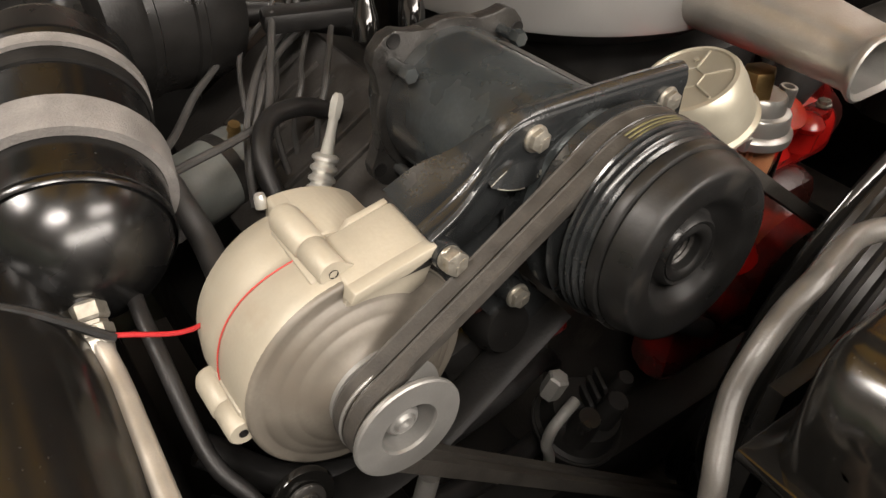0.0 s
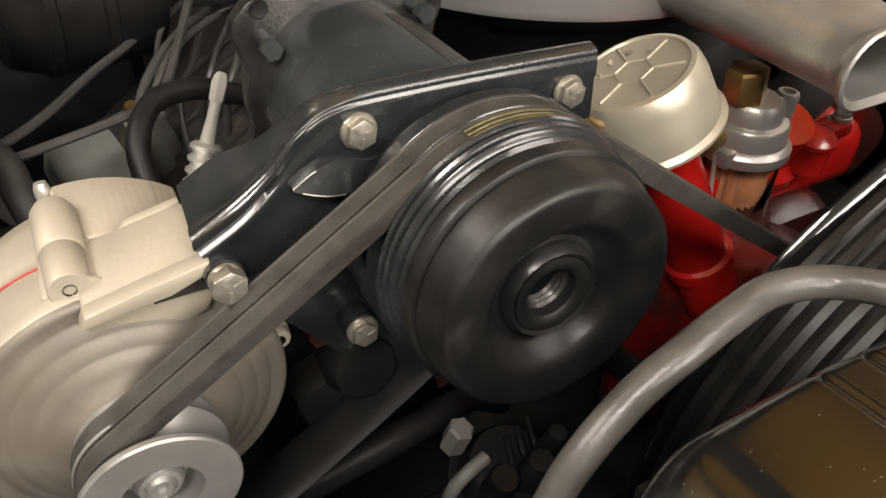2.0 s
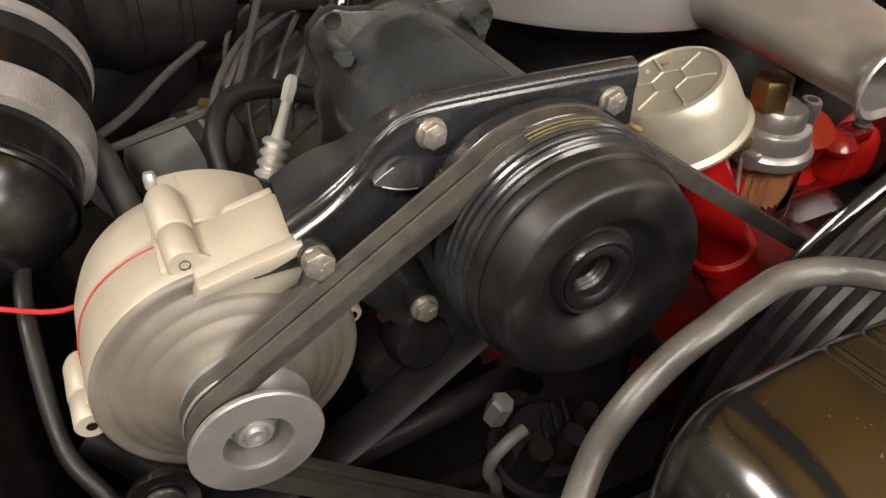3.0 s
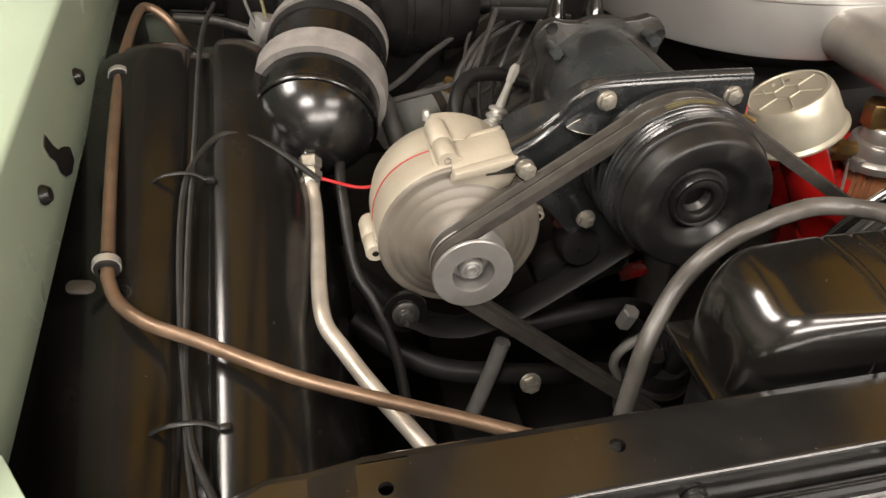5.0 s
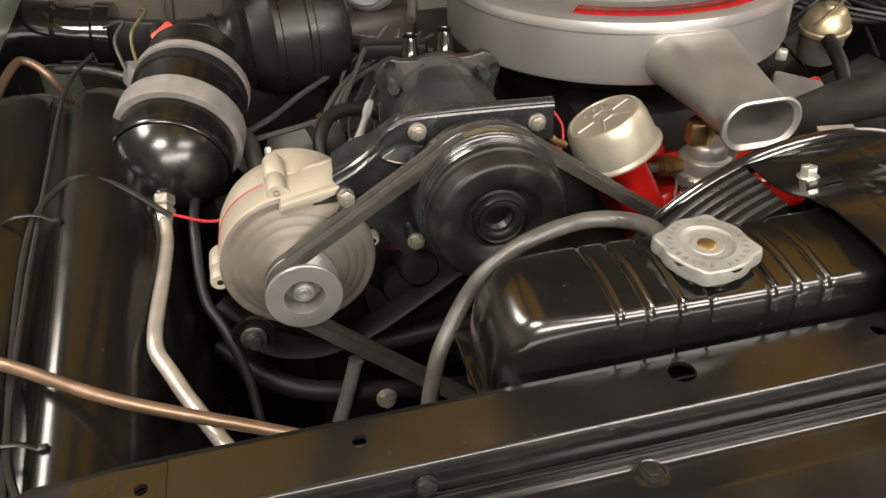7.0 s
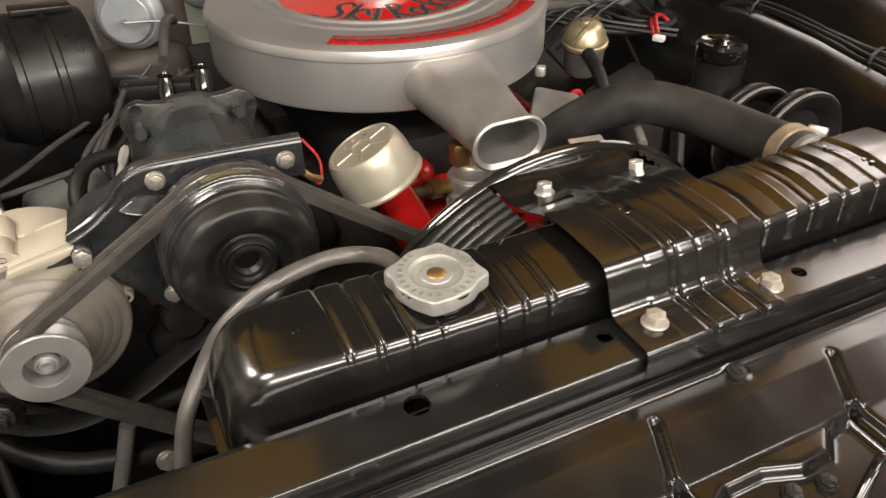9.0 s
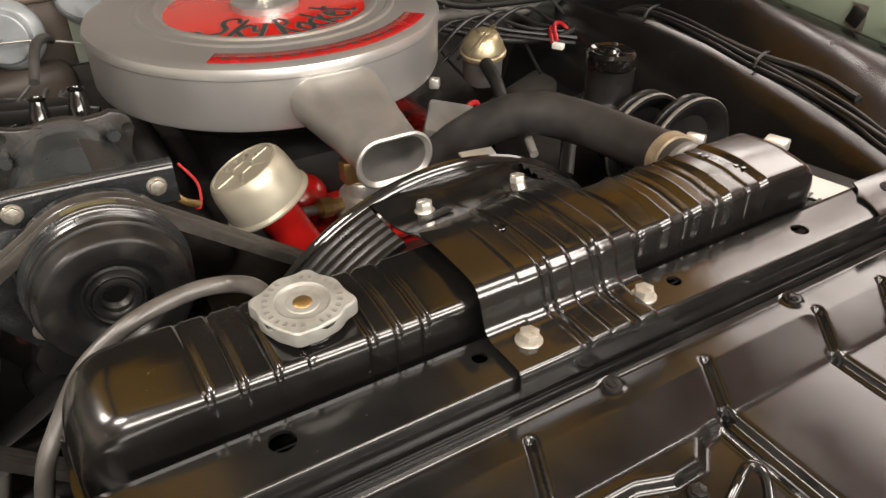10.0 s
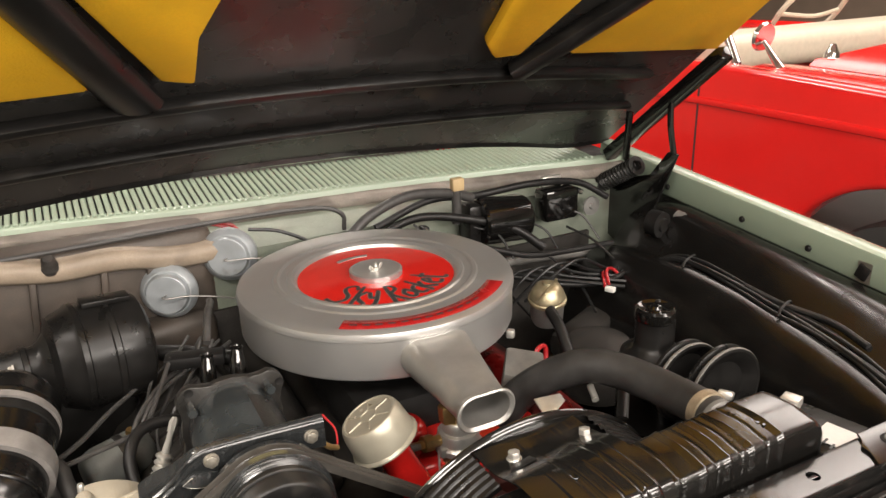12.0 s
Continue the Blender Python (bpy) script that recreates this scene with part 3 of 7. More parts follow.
def baffle():
    """The stamped black panel between the bar and the grille: a rim, a ledge, sloped fields, grooves and pockets."""
    z = 0.868
    own = thing("baffle_panel", "gloss black stamped panel with raised fields", "panel", (MID, -0.2, z))
    xs = np.concatenate([np.arange(-0.15, 0.30, 0.010), np.arange(0.30, 1.06, 0.0016), np.arange(1.06, 1.391, 0.010)])
    ys = np.concatenate([np.arange(-0.030, -0.140, -0.0014), np.arange(-0.140, -0.445, -0.0055)])
    gx, gy = np.meshgrid(xs, ys, indexing="ij")

    def step(v, width):
        return 1 / (1 + np.exp(-np.clip(v / width, -40, 40)))

    def near(line):
        """How far each place is from a bent line."""
        out = np.full(gx.shape, 9.0)
        for (ax, ay), (bx, by) in zip(line, line[1:]):
            t = np.clip(((gx - ax) * (bx - ax) + (gy - ay) * (by - ay)) / ((bx - ax) ** 2 + (by - ay) ** 2), 0, 1)
            out = np.minimum(out, np.hypot(gx - ax - t * (bx - ax), gy - ay - t * (by - ay)))
        return out

    def inside(poly):
        """1 inside an outline, 0 outside."""
        hit = np.zeros(gx.shape, bool)
        for (ax, ay), (bx, by) in zip(poly, poly[1:] + poly[:1]):
            if ay != by:
                hit ^= ((ay > gy) != (by > gy)) & (gx < (bx - ax) * (gy - ay) / (by - ay) + ax)
        return hit

    edge = -0.063 - 0.004 * step(gx - 0.600, 0.004) + 0.004 * step(gx - 0.612, 0.004) - 0.006 * step(gx - 0.80, 0.003)
    foot = -0.101 - 0.003 * step(gx - 0.80, 0.003)
    h = 0.0028 * np.exp(-((gy + 0.0385) / 0.0016) ** 2)
    h -= 0.0095 * np.clip((edge - gy) / (edge - foot), 0, 1)
    h -= 0.0016 * step(foot - gy - 0.001, 0.0006)
    for line, width in ((((0.690, -0.060), (0.670, -0.100), (0.671, -0.44)), 0.0050), (((0.812, -0.064), (0.788, -0.103), (0.785, -0.44)), 0.0060), (((0.893, -0.066), (0.860, -0.104), (0.858, -0.44)), 0.0055),
                        (((0.532, -0.056), (0.515, -0.10), (0.515, -0.44)), 0.0050), (((0.300, -0.060), (0.285, -0.10), (0.285, -0.44)), 0.0055), (((0.10, -0.060), (0.085, -0.10), (0.085, -0.44)), 0.0060)):
        h -= 0.0055 * step(0.0026 - near(line[:2]), 0.0006)
        h -= 0.0080 * step(width - near(line[1:]), 0.0007)
    for poly in ([(0.664, -0.103), (0.650, -0.103), (0.640, -0.106), (0.625, -0.120), (0.600, -0.121), (0.575, -0.112), (0.545, -0.112), (0.530, -0.120), (0.530, -0.30), (0.664, -0.30)],
                 [(0.885, -0.113), (1.02, -0.113), (1.02, -0.21), (0.885, -0.21)]):
        d = near(poly + poly[:1]) * np.where(inside(poly), 1, -1)
        h -= 0.0085 * step(d - 0.001, 0.0012)
    for x in (0.611, 0.803, 0.345):
        h += 0.0016 * step(0.0085 - np.hypot(gx - x, gy + 0.046), 0.0008)
    bm = loft([[(gx[i, k], gy[i, k], z + 0.004 + h[i, k]) for k in range(len(ys))] for i in range(len(xs))])
    part("sheet", bm, PANEL, own, "", 50)
    part("back_lip", box((MID, -0.0285, z - 0.006), (1.54, 0.003, 0.024), 0.0006), PANEL, own, "black folded lip")
    for x, y in ((0.611, -0.046), (0.803, -0.046), (0.345, -0.046)):
        hex_bolt(own, (x, y, z + 0.0054), (0, -0.1, 1), 0.0045, 0.004, 0.0075, SATIN)
    for x, y in ((0.609, -0.134), (0.583, -0.130)):
        hex_bolt(own, (x, y, z - 0.0155), (0, -0.1, 1), 0.0055, 0.005, 0.007, SATIN)
    part("latch_loop", tube([(0.602, -0.158, z - 0.016), (0.622, -0.150, z + 0.004), (0.636, -0.146, z + 0.008), (0.640, -0.156, z + 0.004), (0.630, -0.175, z - 0.016)], 0.0035, 10, 6), GLOSS, own, "black bent latch loop")


baffle()


def front_end():
    """The sheet metal that carries the stamped panel: a header, a grille of bars and a valance."""
    own = part("front_header", box((MID, -0.455, 0.835), (1.56, 0.03, 0.07), 0.012, (0, 0, 0), None, 3), GREEN, car, "pale green front header")
    for k in range(7):
        part("grille_bar", box((MID, -0.450, 0.775 - 0.045 * k), (1.50, 0.014, 0.012), 0.004), CHROME, own, "bright grille bar")
    part("grille_back", box((MID, -0.425, 0.63), (1.50, 0.01, 0.34), 0.002), FLAT, own, "black grille backing")
    part("valance", box((MID, -0.455, 0.40), (1.56, 0.03, 0.14), 0.012, (0, 0, 0), None, 3), GREEN, own, "pale green front valance")
    for s in (-1, 1):
        part("front_side", box((MID + s * 0.765, -0.24, 0.60), (0.03, 0.46, 0.52), 0.008), GREEN, own, "pale green front side")


front_end()


# ---- the radiator ----
def radiator():
    rad = thing("radiator", "gloss black radiator with a ribbed top tank", "radiator", (0.6, 0.075, 0.45))
    x0, x1, y0, y1, zt, zb = 0.272, 0.925, 0.030, 0.112, 0.934, 0.862
    # across-section of the tank, then along x with rounded ends and pressed grooves
    grooves = [(0.355, 0.0020, 0.0016), (0.376, 0.0022, 0.0022), (0.3985, 0.0018, 0.0020), (0.4207, 0.0018, 0.0012), (0.464, 0.0026, 0.0026), (0.483, 0.0022, 0.0028), (0.504, 0.0030, 0.0030),
               (0.7000, 0.0020, 0.0020), (0.7480, 0.0014, 0.0014), (0.7830, 0.0014, 0.0014), (0.8220, 0.0014, 0.0014)]
    xs = []
    x = x0
    while x < x1 + 1e-6:
        xs.append(x)
        x += 0.0008
    rows = []
    for x in xs:
        e0, e1 = min(1, (x - x0) / 0.038), min(1, (x1 - x) / 0.030)
        round0 = max(0, 1 - (1 - e0) ** 2.1) ** (1 / 2.1)
        round1 = math.sqrt(max(0, 1 - (1 - e1) ** 2))
        s = min(round0, round1)
        g = sum((ease((x - q + w) / 0.0005) - ease((x - q - w) / 0.0005)) * deep for q, w, deep in grooves)
        g -= sum(0.0026 * max(0.0, 1 - (d - x) / 0.010) * ease((d - x) / 0.0004) for d in (0.7325, 0.7670, 0.8025, 0.8475) if x > d - 0.010)
        top = zb + (zt - zb - g * (1 if s > 0.9 else 0)) * (0.33 + 0.67 * min(1, s)) + 0.004 * math.sin(9 * x)
        f = y0 + 0.004 * max(0, 1 - (x - x0) / 0.09) + (1 - round0) * 0.020 + (1 - round1) * 0.01
        b = y1 - (1 - round0) * 0.02 - (1 - round1) * 0.01
        r = 0.0085 + 0.012 * max(0, 1 - (x - x0) / 0.085) ** 1.5
        prof = [(f + g * 0.3, zb), (f + g * 0.5, top - r - 0.004)]
        for k in range(7):
            a = radians(90 * k / 6)
            prof.append((f + g * 0.5 + r - r * math.cos(a), top - r + r * math.sin(a) - 0.003))
        prof += [((f * 0.6 + b * 0.4), top + 0.001), ((f * 0.4 + b * 0.6), top + 0.001)]
        for k in range(7):
            a = radians(90 * (1 - k / 6))
            prof.append((b - r + r * math.cos(a), top - r + r * math.sin(a) - 0.002))
        prof.append((b, zb))
        rows.append([(x, y, z) for y, z in prof])
    bm = loft(rows)
    bm.faces.new([v for v in bm.verts][: len(rows[0])])
    part("tank", bm, TANK, rad, "gloss black ribbed top tank", 35)
    part("seam", box(((x0 + x1) / 2, (y0 + y1) / 2, zb - 0.004), (x1 - x0 + 0.012, y1 - y0 + 0.014, 0.008), 0.002), GLOSS, rad, "black soldered tank seam")
    part("core", box((0.6, 0.08, 0.60), (0.62, 0.06, 0.51), 0.002), FLAT, rad, "black finned core")
    part("filler_neck", lathe([(0.027, 0), (0.027, 0.010), (0.030, 0.012), (0.030, 0.014), (0.0, 0.014)], (0.431, 0.067, 0.930), (0, 0, 1), 32), GLOSS, rad)
    part("hose_neck", lathe([(0.0, 0), (0.0235, 0), (0.0235, 0.038), (0.0255, 0.040), (0.0255, 0.046), (0.0, 0.046)], (0.834, 0.072, 0.912), (0.06, 1, -0.02), 28), GREYPIPE, rad, "grey metal hose neck")
    part("bracket_tab", box((0.925, 0.085, 0.925), (0.02, 0.022, 0.012), 0.002, (0, 0, 20)), ZINC, rad, "folded bright tab")
    # pressed lettering, too worn to read
    for i in range(7):
        part("raised_mark", box((0.826 + 0.004 * i * 0.55, 0.072 - 0.0065 * i + 0.02, 0.9385), (0.004, 0.0035, 0.001), 0.0003), GLOSS, rad, "", 0)
    return rad


rad = radiator()


def radiator_cap():
    c = V(0.431, 0.067, 0.9445)
    outline = []
    for i in range(72):
        a = 2 * math.pi * i / 72 + radians(38)
        r = 0.0302 + 0.0058 * max(0, math.cos(2 * a)) ** 12 + 0.0036 * max(0, math.cos(2 * a + math.pi)) ** 14 + 0.0005 * math.sin(9 * a)
        ang = 2 * math.pi * i / 72 + radians(10)
        outline.append((r * math.cos(ang), r * math.sin(ang)))
    m = frame_of(c, (-0.02, -0.04, 1), (0, 1, 0))
    rows = []
    for k, h in ((0.985, -0.009), (1.0, -0.008), (1.0, -0.001), (0.985, 0.0015), (0.95, 0.0025), (0.60, 0.0028), (0.56, 0.0018), (0.545, 0.0008), (0.52, 0.0004), (0.36, 0.0004), (0.34, 0.0010), (0.20, 0.0012)):
        row = [m @ V(x * k, y * k, h) if k > 0.9 else m @ V(0.0315 * k * math.cos(2 * math.pi * i / 72 + radians(10)), 0.0315 * k * math.sin(2 * math.pi * i / 72 + radians(10)), h) for i, (x, y) in enumerate(outline)]
        rows.append(row)
    bm = loft(rows, closed=True)
    bm.faces.new([v for v in bm.verts][-72:])
    cap = part("cap", bm, CAPZINC, rad, "dull bright eared cap with worn stamping", 30)
    part("rivet", lathe([(0.0068, -0.001), (0.0068, 0.001), (0.0055, 0.0022), (0, 0.0026)], m @ V(0, 0, 0), m.to_3x3() @ V(0, 0, 1), 24), BRASS, cap, "copper-coloured rivet")
    for i in range(26):
        a = 2 * math.pi * i / 26
        if i in (6, 7, 19):
            continue
        mm = m @ Matrix.Rotation(a, 4, "Z") @ Matrix.Translation((0.0248, 0, 0.0026))
        part("stamped_mark", prism([(-0.0017, -0.0011), (0.0017, -0.0011), (0.0017, 0.0011), (-0.0017, 0.0011)], 0.0005, mm), PULLEY, cap, "", 0)


radiator_cap()


def hold_down():
    """The ribbed black plate that holds the radiator to the bar."""
    own = thing("hold_down_plate", "ribbed gloss black radiator hold-down plate, bolted", "bracket", (MID, 0.06, 0.94))
    xs = []
    x = 0.541
    while x <= 0.6811:
        xs.append(x)
        x += 0.0007
    steps = ((0.5745, 0.0018), (0.5935, -0.0042), (0.6025, 0.0052), (0.6195, -0.0016), (0.6215, 0.0016), (0.6395, -0.0052), (0.6480, 0.0050), (0.6620, -0.0030))
    line = [(-0.0300, 0.884), (-0.0298, 0.893), (-0.0296, 0.9000), (-0.0285, 0.9036), (-0.0255, 0.9050), (-0.016, 0.9052), (-0.004, 0.9052), (0.005, 0.9054), (0.0105, 0.9075), (0.0145, 0.9120), (0.0175, 0.9190), (0.0205, 0.9280), (0.0245, 0.9355), (0.0305, 0.9400),
            (0.040, 0.9415), (0.060, 0.9420), (0.08, 0.9418), (0.10, 0.9400), (0.12, 0.9350), (0.135, 0.9290), (0.15, 0.9245), (0.165, 0.9222), (0.180, 0.9220), (0.1955, 0.9220)]
    fine = smooth_line([(0, p, q) for p, q in line], 4)
    rows = []
    for x in xs:
        g = sum(ease((x - a) / 0.0005) * h for a, h in steps)
        skew = 0.10 * (x - 0.628)
        row = []
        for p in fine:
            keep = min(1, max(0.12, (p.y - 0.002) / 0.016)) if x < 0.597 else 1
            keep *= 1 - 0.65 * ease((p.y - 0.035) / 0.03) - 0.35 * ease((p.y - 0.10) / 0.03)
            row.append((x, p.y + (skew if p.y > 0.1 else 0) - g * keep * (0.7 if p.z < 0.935 and p.y > 0.006 else 0), p.z + g * keep * (1 if p.y > -0.0292 else 0.2)))
        rows.append(row)
    part("plate", loft(rows, thick=-0.0015), BARPAINT, own, "", 40)
    hex_bolt(own, (0.565, -0.006, 0.906), (0, 0, 1), 0.0070, 0.0085, 0.0100, HOLDBOLT)
    hex_bolt(own, (0.668, -0.010, 0.906), (0, 0, 1), 0.0070, 0.0085, 0.0100, HOLDBOLT)
    for x, y in ((0.575, 0.156), (0.668, 0.153)):
        hex_bolt(own, (x, y, 0.9225), (0, 0.15, 1), 0.0064, 0.010, 0.0092, ZINC)
        part("clip", prism([(-0.022, -0.006), (0.016, -0.009), (0.018, 0.004), (-0.008, 0.006)], 0.0012, pose(x - 0.002, y - 0.016, 0.9275, -18, 0, 15), 0.0005), SATIN, own, "black spring clip")
    part("clip", prism([(-0.020, -0.006), (0.014, -0.007), (0.016, 0.004), (-0.008, 0.005)], 0.0012, pose(0.622, 0.130, 0.9318, -22, 0, 15), 0.0005), SATIN, own)
    for x, y, z in ((0.627, 0.098, 0.9405), (0.597, 0.078, 0.9425)):
        part("dimple", lathe([(0.005, 0.0006), (0.0045, 0.0012), (0.003, 0.0002), (0, 0)], (x, y, z), (0, 0.1, 1), 20), GLOSS, own)


hold_down()


def shroud():
    """The stepped black fan shroud behind the radiator."""
    at = V(MID, 0.13, 0.713)
    own = thing("fan_shroud", "black stepped fan shroud behind the radiator", "shroud", at)
    prof = [(0.214, 0.0), (0.220, 0.0)]
    for k in range(6):
        h = 0.011 * k
        prof += [(0.2190, h + 0.001), (0.2205, h + 0.0022), (0.2208, h + 0.0068), (0.2184, h + 0.0080), (0.2180, h + 0.0105)]
    prof += [(0.210, 0.062), (0.210, 0.05), (0.214, 0.0)]
    part("ring", lathe(prof, at, (0, 1, 0), 96, None, 318.0, 111.0), SATIN, own, "", 30)
    part("rim", lathe([(0.210, 0.062), (0.2175, 0.063), (0.2215, 0.066), (0.2235, 0.068), (0.2245, 0.070), (0.2235, 0.072), (0.214, 0.072), (0.210, 0.068), (0.210, 0.062)], at, (0, 1, 0), 96), GLOSS, own, "black rolled rear rim", 40)
    for sx in (-1, 1):
        part("side_panel", box((MID + sx * 0.235, 0.135, 0.62), (0.12, 0.012, 0.46), 0.003), SATIN, own, "black flat shroud side")
    fan = thing("cooling_fan", "black steel cooling fan inside the shroud", "fan", (MID, 0.18, 0.713))
    part("hub", lathe([(0, 0), (0.045, 0), (0.05, 0.01), (0.05, 0.05), (0, 0.05)], (MID, 0.16, 0.713), (0, 1, 0), 32), SATIN, fan)
    for i in range(5):
        m = pose(MID, 0.175, 0.713, 90, 0, 0) @ Matrix.Rotation(radians(72 * i + 20), 4, "Z") @ Matrix.Rotation(radians(28), 4, "X")
        part("blade", prism([(0.03, -0.025), (0.20, -0.045), (0.205, 0.04), (0.03, 0.025)], 0.0025, m, 0.0008), SATIN, fan)


shroud()


def upper_hose():
    own = thing("upper_radiator_hose", "thick dark grey rubber radiator hose", "hose", (0.75, 0.28, 0.85))
    pts = [(0.836, 0.112, 0.911), (0.842, 0.140, 0.909), (0.844, 0.187, 0.903), (0.838, 0.228, 0.902), (0.823, 0.275, 0.902), (0.800, 0.312, 0.900), (0.777, 0.338, 0.886), (0.757, 0.362, 0.866), (0.735, 0.388, 0.835), (0.70, 0.40, 0.79)]
    part("hose", tube(pts, 0.0245, 24, 8), HOSE, own)
    part("clamp", lathe([(0.0245, 0), (0.0272, 0.0005), (0.0272, 0.014), (0.0245, 0.0145)], (0.8395, 0.128, 0.9100), (0.12, 1, -0.08), 32), CLAMP, own, "tarnished hose clamp")
    part("clamp_screw", box((0.866, 0.132, 0.927), (0.014, 0.018, 0.010), 0.002, (0, 20, 30)), ZINC, own, "bright clamp screw")
    part("clamp_lug", box((0.858, 0.136, 0.923), (0.010, 0.012, 0.012), 0.002, (0, 30, 10)), CLAMP, own)


upper_hose()


def overflow_hose():
    pts = [(0.418, 0.088, 0.931), (0.416, 0.118, 0.929), (0.405, 0.142, 0.922), (0.383, 0.150, 0.921), (0.359, 0.147, 0.921), (0.336, 0.143, 0.918), (0.316, 0.142, 0.909), (0.295, 0.139, 0.895), (0.280, 0.136, 0.877), (0.266, 0.127, 0.860), (0.253, 0.116, 0.843), (0.243, 0.106, 0.812), (0.236, 0.10, 0.77), (0.232, 0.10, 0.70)]
    own = thing("overflow_hose", "thin grey rubber overflow hose from the radiator neck", "hose", pts[-1])
    part("hose", tube(pts, 0.0066, 14, 8), OVERFLOW, own)
    part("clip", lathe([(0.0068, 0), (0.0078, 0.0005), (0.0078, 0.005), (0.0068, 0.0055)], pts[0], (-0.6, 0.7, 0.2), 16), PULLEY, own, "steel spring clip")


overflow_hose()


# ---- the compressor, its bracket and the belts ----
COMP = V(0.3320, 0.0, 0.8875)
ALT = V(0.160, 0.0, 0.8205)


def compressor():
    own = thing("air_compressor", "dark grey cylindrical air-conditioning compressor", "compressor", (0.325, 0.40, 0.83))
    way = V(0.012, 1, -0.044).normalized()
    a = V(COMP.x, 0.26, COMP.z) - way * 0.26
    rear = a + way * 0.455
    part("case", lathe([(0, 0.285), (0.056, 0.285), (0.058, 0.295), (0.058, 0.455), (0.060, 0.457), (0.060, 0.463), (0.058, 0.465), (0.058, 0.478), (0, 0.48)], a, way, 64), COMPRESSOR, own, "worn grey-black steel case")
    # rear head with four ears
    part("rear_flange", lathe([(0.050, 0.4535), (0.0640, 0.4535), (0.0650, 0.4545), (0.0650, 0.4640), (0.0640, 0.4650), (0.050, 0.4650)], a, way, 56), LUG, own, "dark cast rear flange", 30)
    for ang in (40, 136, 220, 316):
        side = V(math.cos(radians(ang)), 0, math.sin(radians(ang)))
        tang = V(-side.z, 0, side.x)
        mm = Matrix((side, tang, way)).transposed().to_4x4()
        mm.translation = rear
        lobe = [(0.050, -0.036), (0.062, -0.026), (0.070, -0.020), (0.080, -0.015), (0.085, -0.006), (0.085, 0.006), (0.080, 0.015), (0.070, 0.020), (0.062, 0.026), (0.050, 0.036)]
        ear = part("ear", prism(lobe, 0.013, mm, 0.0016, None, 2), LUG, own, "dark cast ear", 30)
        p = rear + side * 0.066 + tang * 0.005
        part("stud", lathe([(0.0046, 0.0), (0.0046, -0.022), (0, -0.022)], p, way, 20), COMPRESSOR, ear, "grey through-bolt", 30)
        part("stud_head", lathe([(0.0066, -0.018), (0.0066, -0.025), (0.0058, -0.0265), (0, -0.0265)], p, way, 6), COMPRESSOR, ear, "", 30)
        # The ear is solid; this black disc paints in a hole's shade.
        part("ear_hole", lathe([(0.0060, -0.0006), (0.0055, -0.0010), (0.0035, -0.0004), (0, -0.0004)], rear + side * 0.077 - tang * 0.008, way, 16), FLAT, ear, "dark disc for the shade in a hole")
    # A thin dark patch along the upper side of the case.
    part("case_patch", loft([[a + way * yy + V(0.0584 * math.cos(radians(d)), 0, 0.0584 * math.sin(radians(d))) for d in range(35, 76, 5)] for yy in (0.330, 0.42)], thick=0.0004), LUG, own, "thin dark patch on the upper side of the case")
    part("rear_head", lathe([(0.0, 0.470), (0.048, 0.470), (0.050, 0.473), (0.049, 0.495), (0.04, 0.505), (0, 0.508)], a, way, 48), LUG, own, "dark cast rear head")
    prof = [(0.0, 0.228), (0.0165, 0.228), (0.0180, 0.223), (0.0193, 0.2130), (0.0210, 0.2118), (0.0225, 0.2135), (0.0240, 0.2185), (0.0262, 0.2192), (0.0300, 0.2162), (0.0335, 0.2112), (0.0368, 0.2074), (0.0400, 0.2057), (0.0530, 0.2055), (0.0552, 0.2060),
            (0.0564, 0.2074), (0.0574, 0.2110), (0.0590, 0.2180), (0.0602, 0.2215), (0.0602, 0.2230), (0.0560, 0.2240), (0.0, 0.2300)]
    part("clutch_plate", lathe(prof, a, way, 96), PLATE, own, "black clutch plate with a dished hub", 40)
    part("clutch_rim", lathe([(0.0560, 0.2238), (0.0606, 0.2240), (0.0622, 0.2248), (0.0628, 0.2262), (0.0628, 0.2312), (0.0600, 0.2322), (0.0560, 0.2326)], a, way, 96), PLATE, own, "black rim behind the clutch plate", 40)
    part("hub_thread", lathe([(0.0122, 0.2190)] + [q for k in range(5) for q in ((0.0122, 0.2200 + 0.003 * k), (0.0110, 0.2215 + 0.003 * k))] + [(0, 0.237)], a, way, 28), LUG, own, "worn threaded hole", 20)
    part("hub_ring", lathe([(0.0122, 0.2230), (0.0122, 0.2142), (0.0134, 0.2128), (0.0165, 0.2120), (0.0188, 0.2124), (0.0193, 0.2180), (0.0150, 0.2230)], a, way, 48), PLATE, own, "black raised hub ring")
    pul = [(0.030, 0.2325), (0.0582, 0.2325), (0.0614, 0.2335), (0.0630, 0.2350), (0.0614, 0.2366), (0.0612, 0.2376), (0.0636, 0.2386), (0.0647, 0.2398), (0.0626, 0.2412), (0.0624, 0.2422), (0.0647, 0.2432), (0.0657, 0.2444), (0.0636, 0.2458), (0.0636, 0.2466), (0.0657, 0.2474), (0.0666, 0.2486), (0.0655, 0.2496),
           (0.0562, 0.2525), (0.0562, 0.2555), (0.0655, 0.2590), (0.0666, 0.2600), (0.0655, 0.2610), (0.0562, 0.2645), (0.0562, 0.2675), (0.0655, 0.2705), (0.0668, 0.2720), (0.0668, 0.2790), (0.0645, 0.2820), (0.0520, 0.2825)]
    part("pulley", lathe(pul, a, way, 96), BRACKET, own, "black grooved pulley", 25)
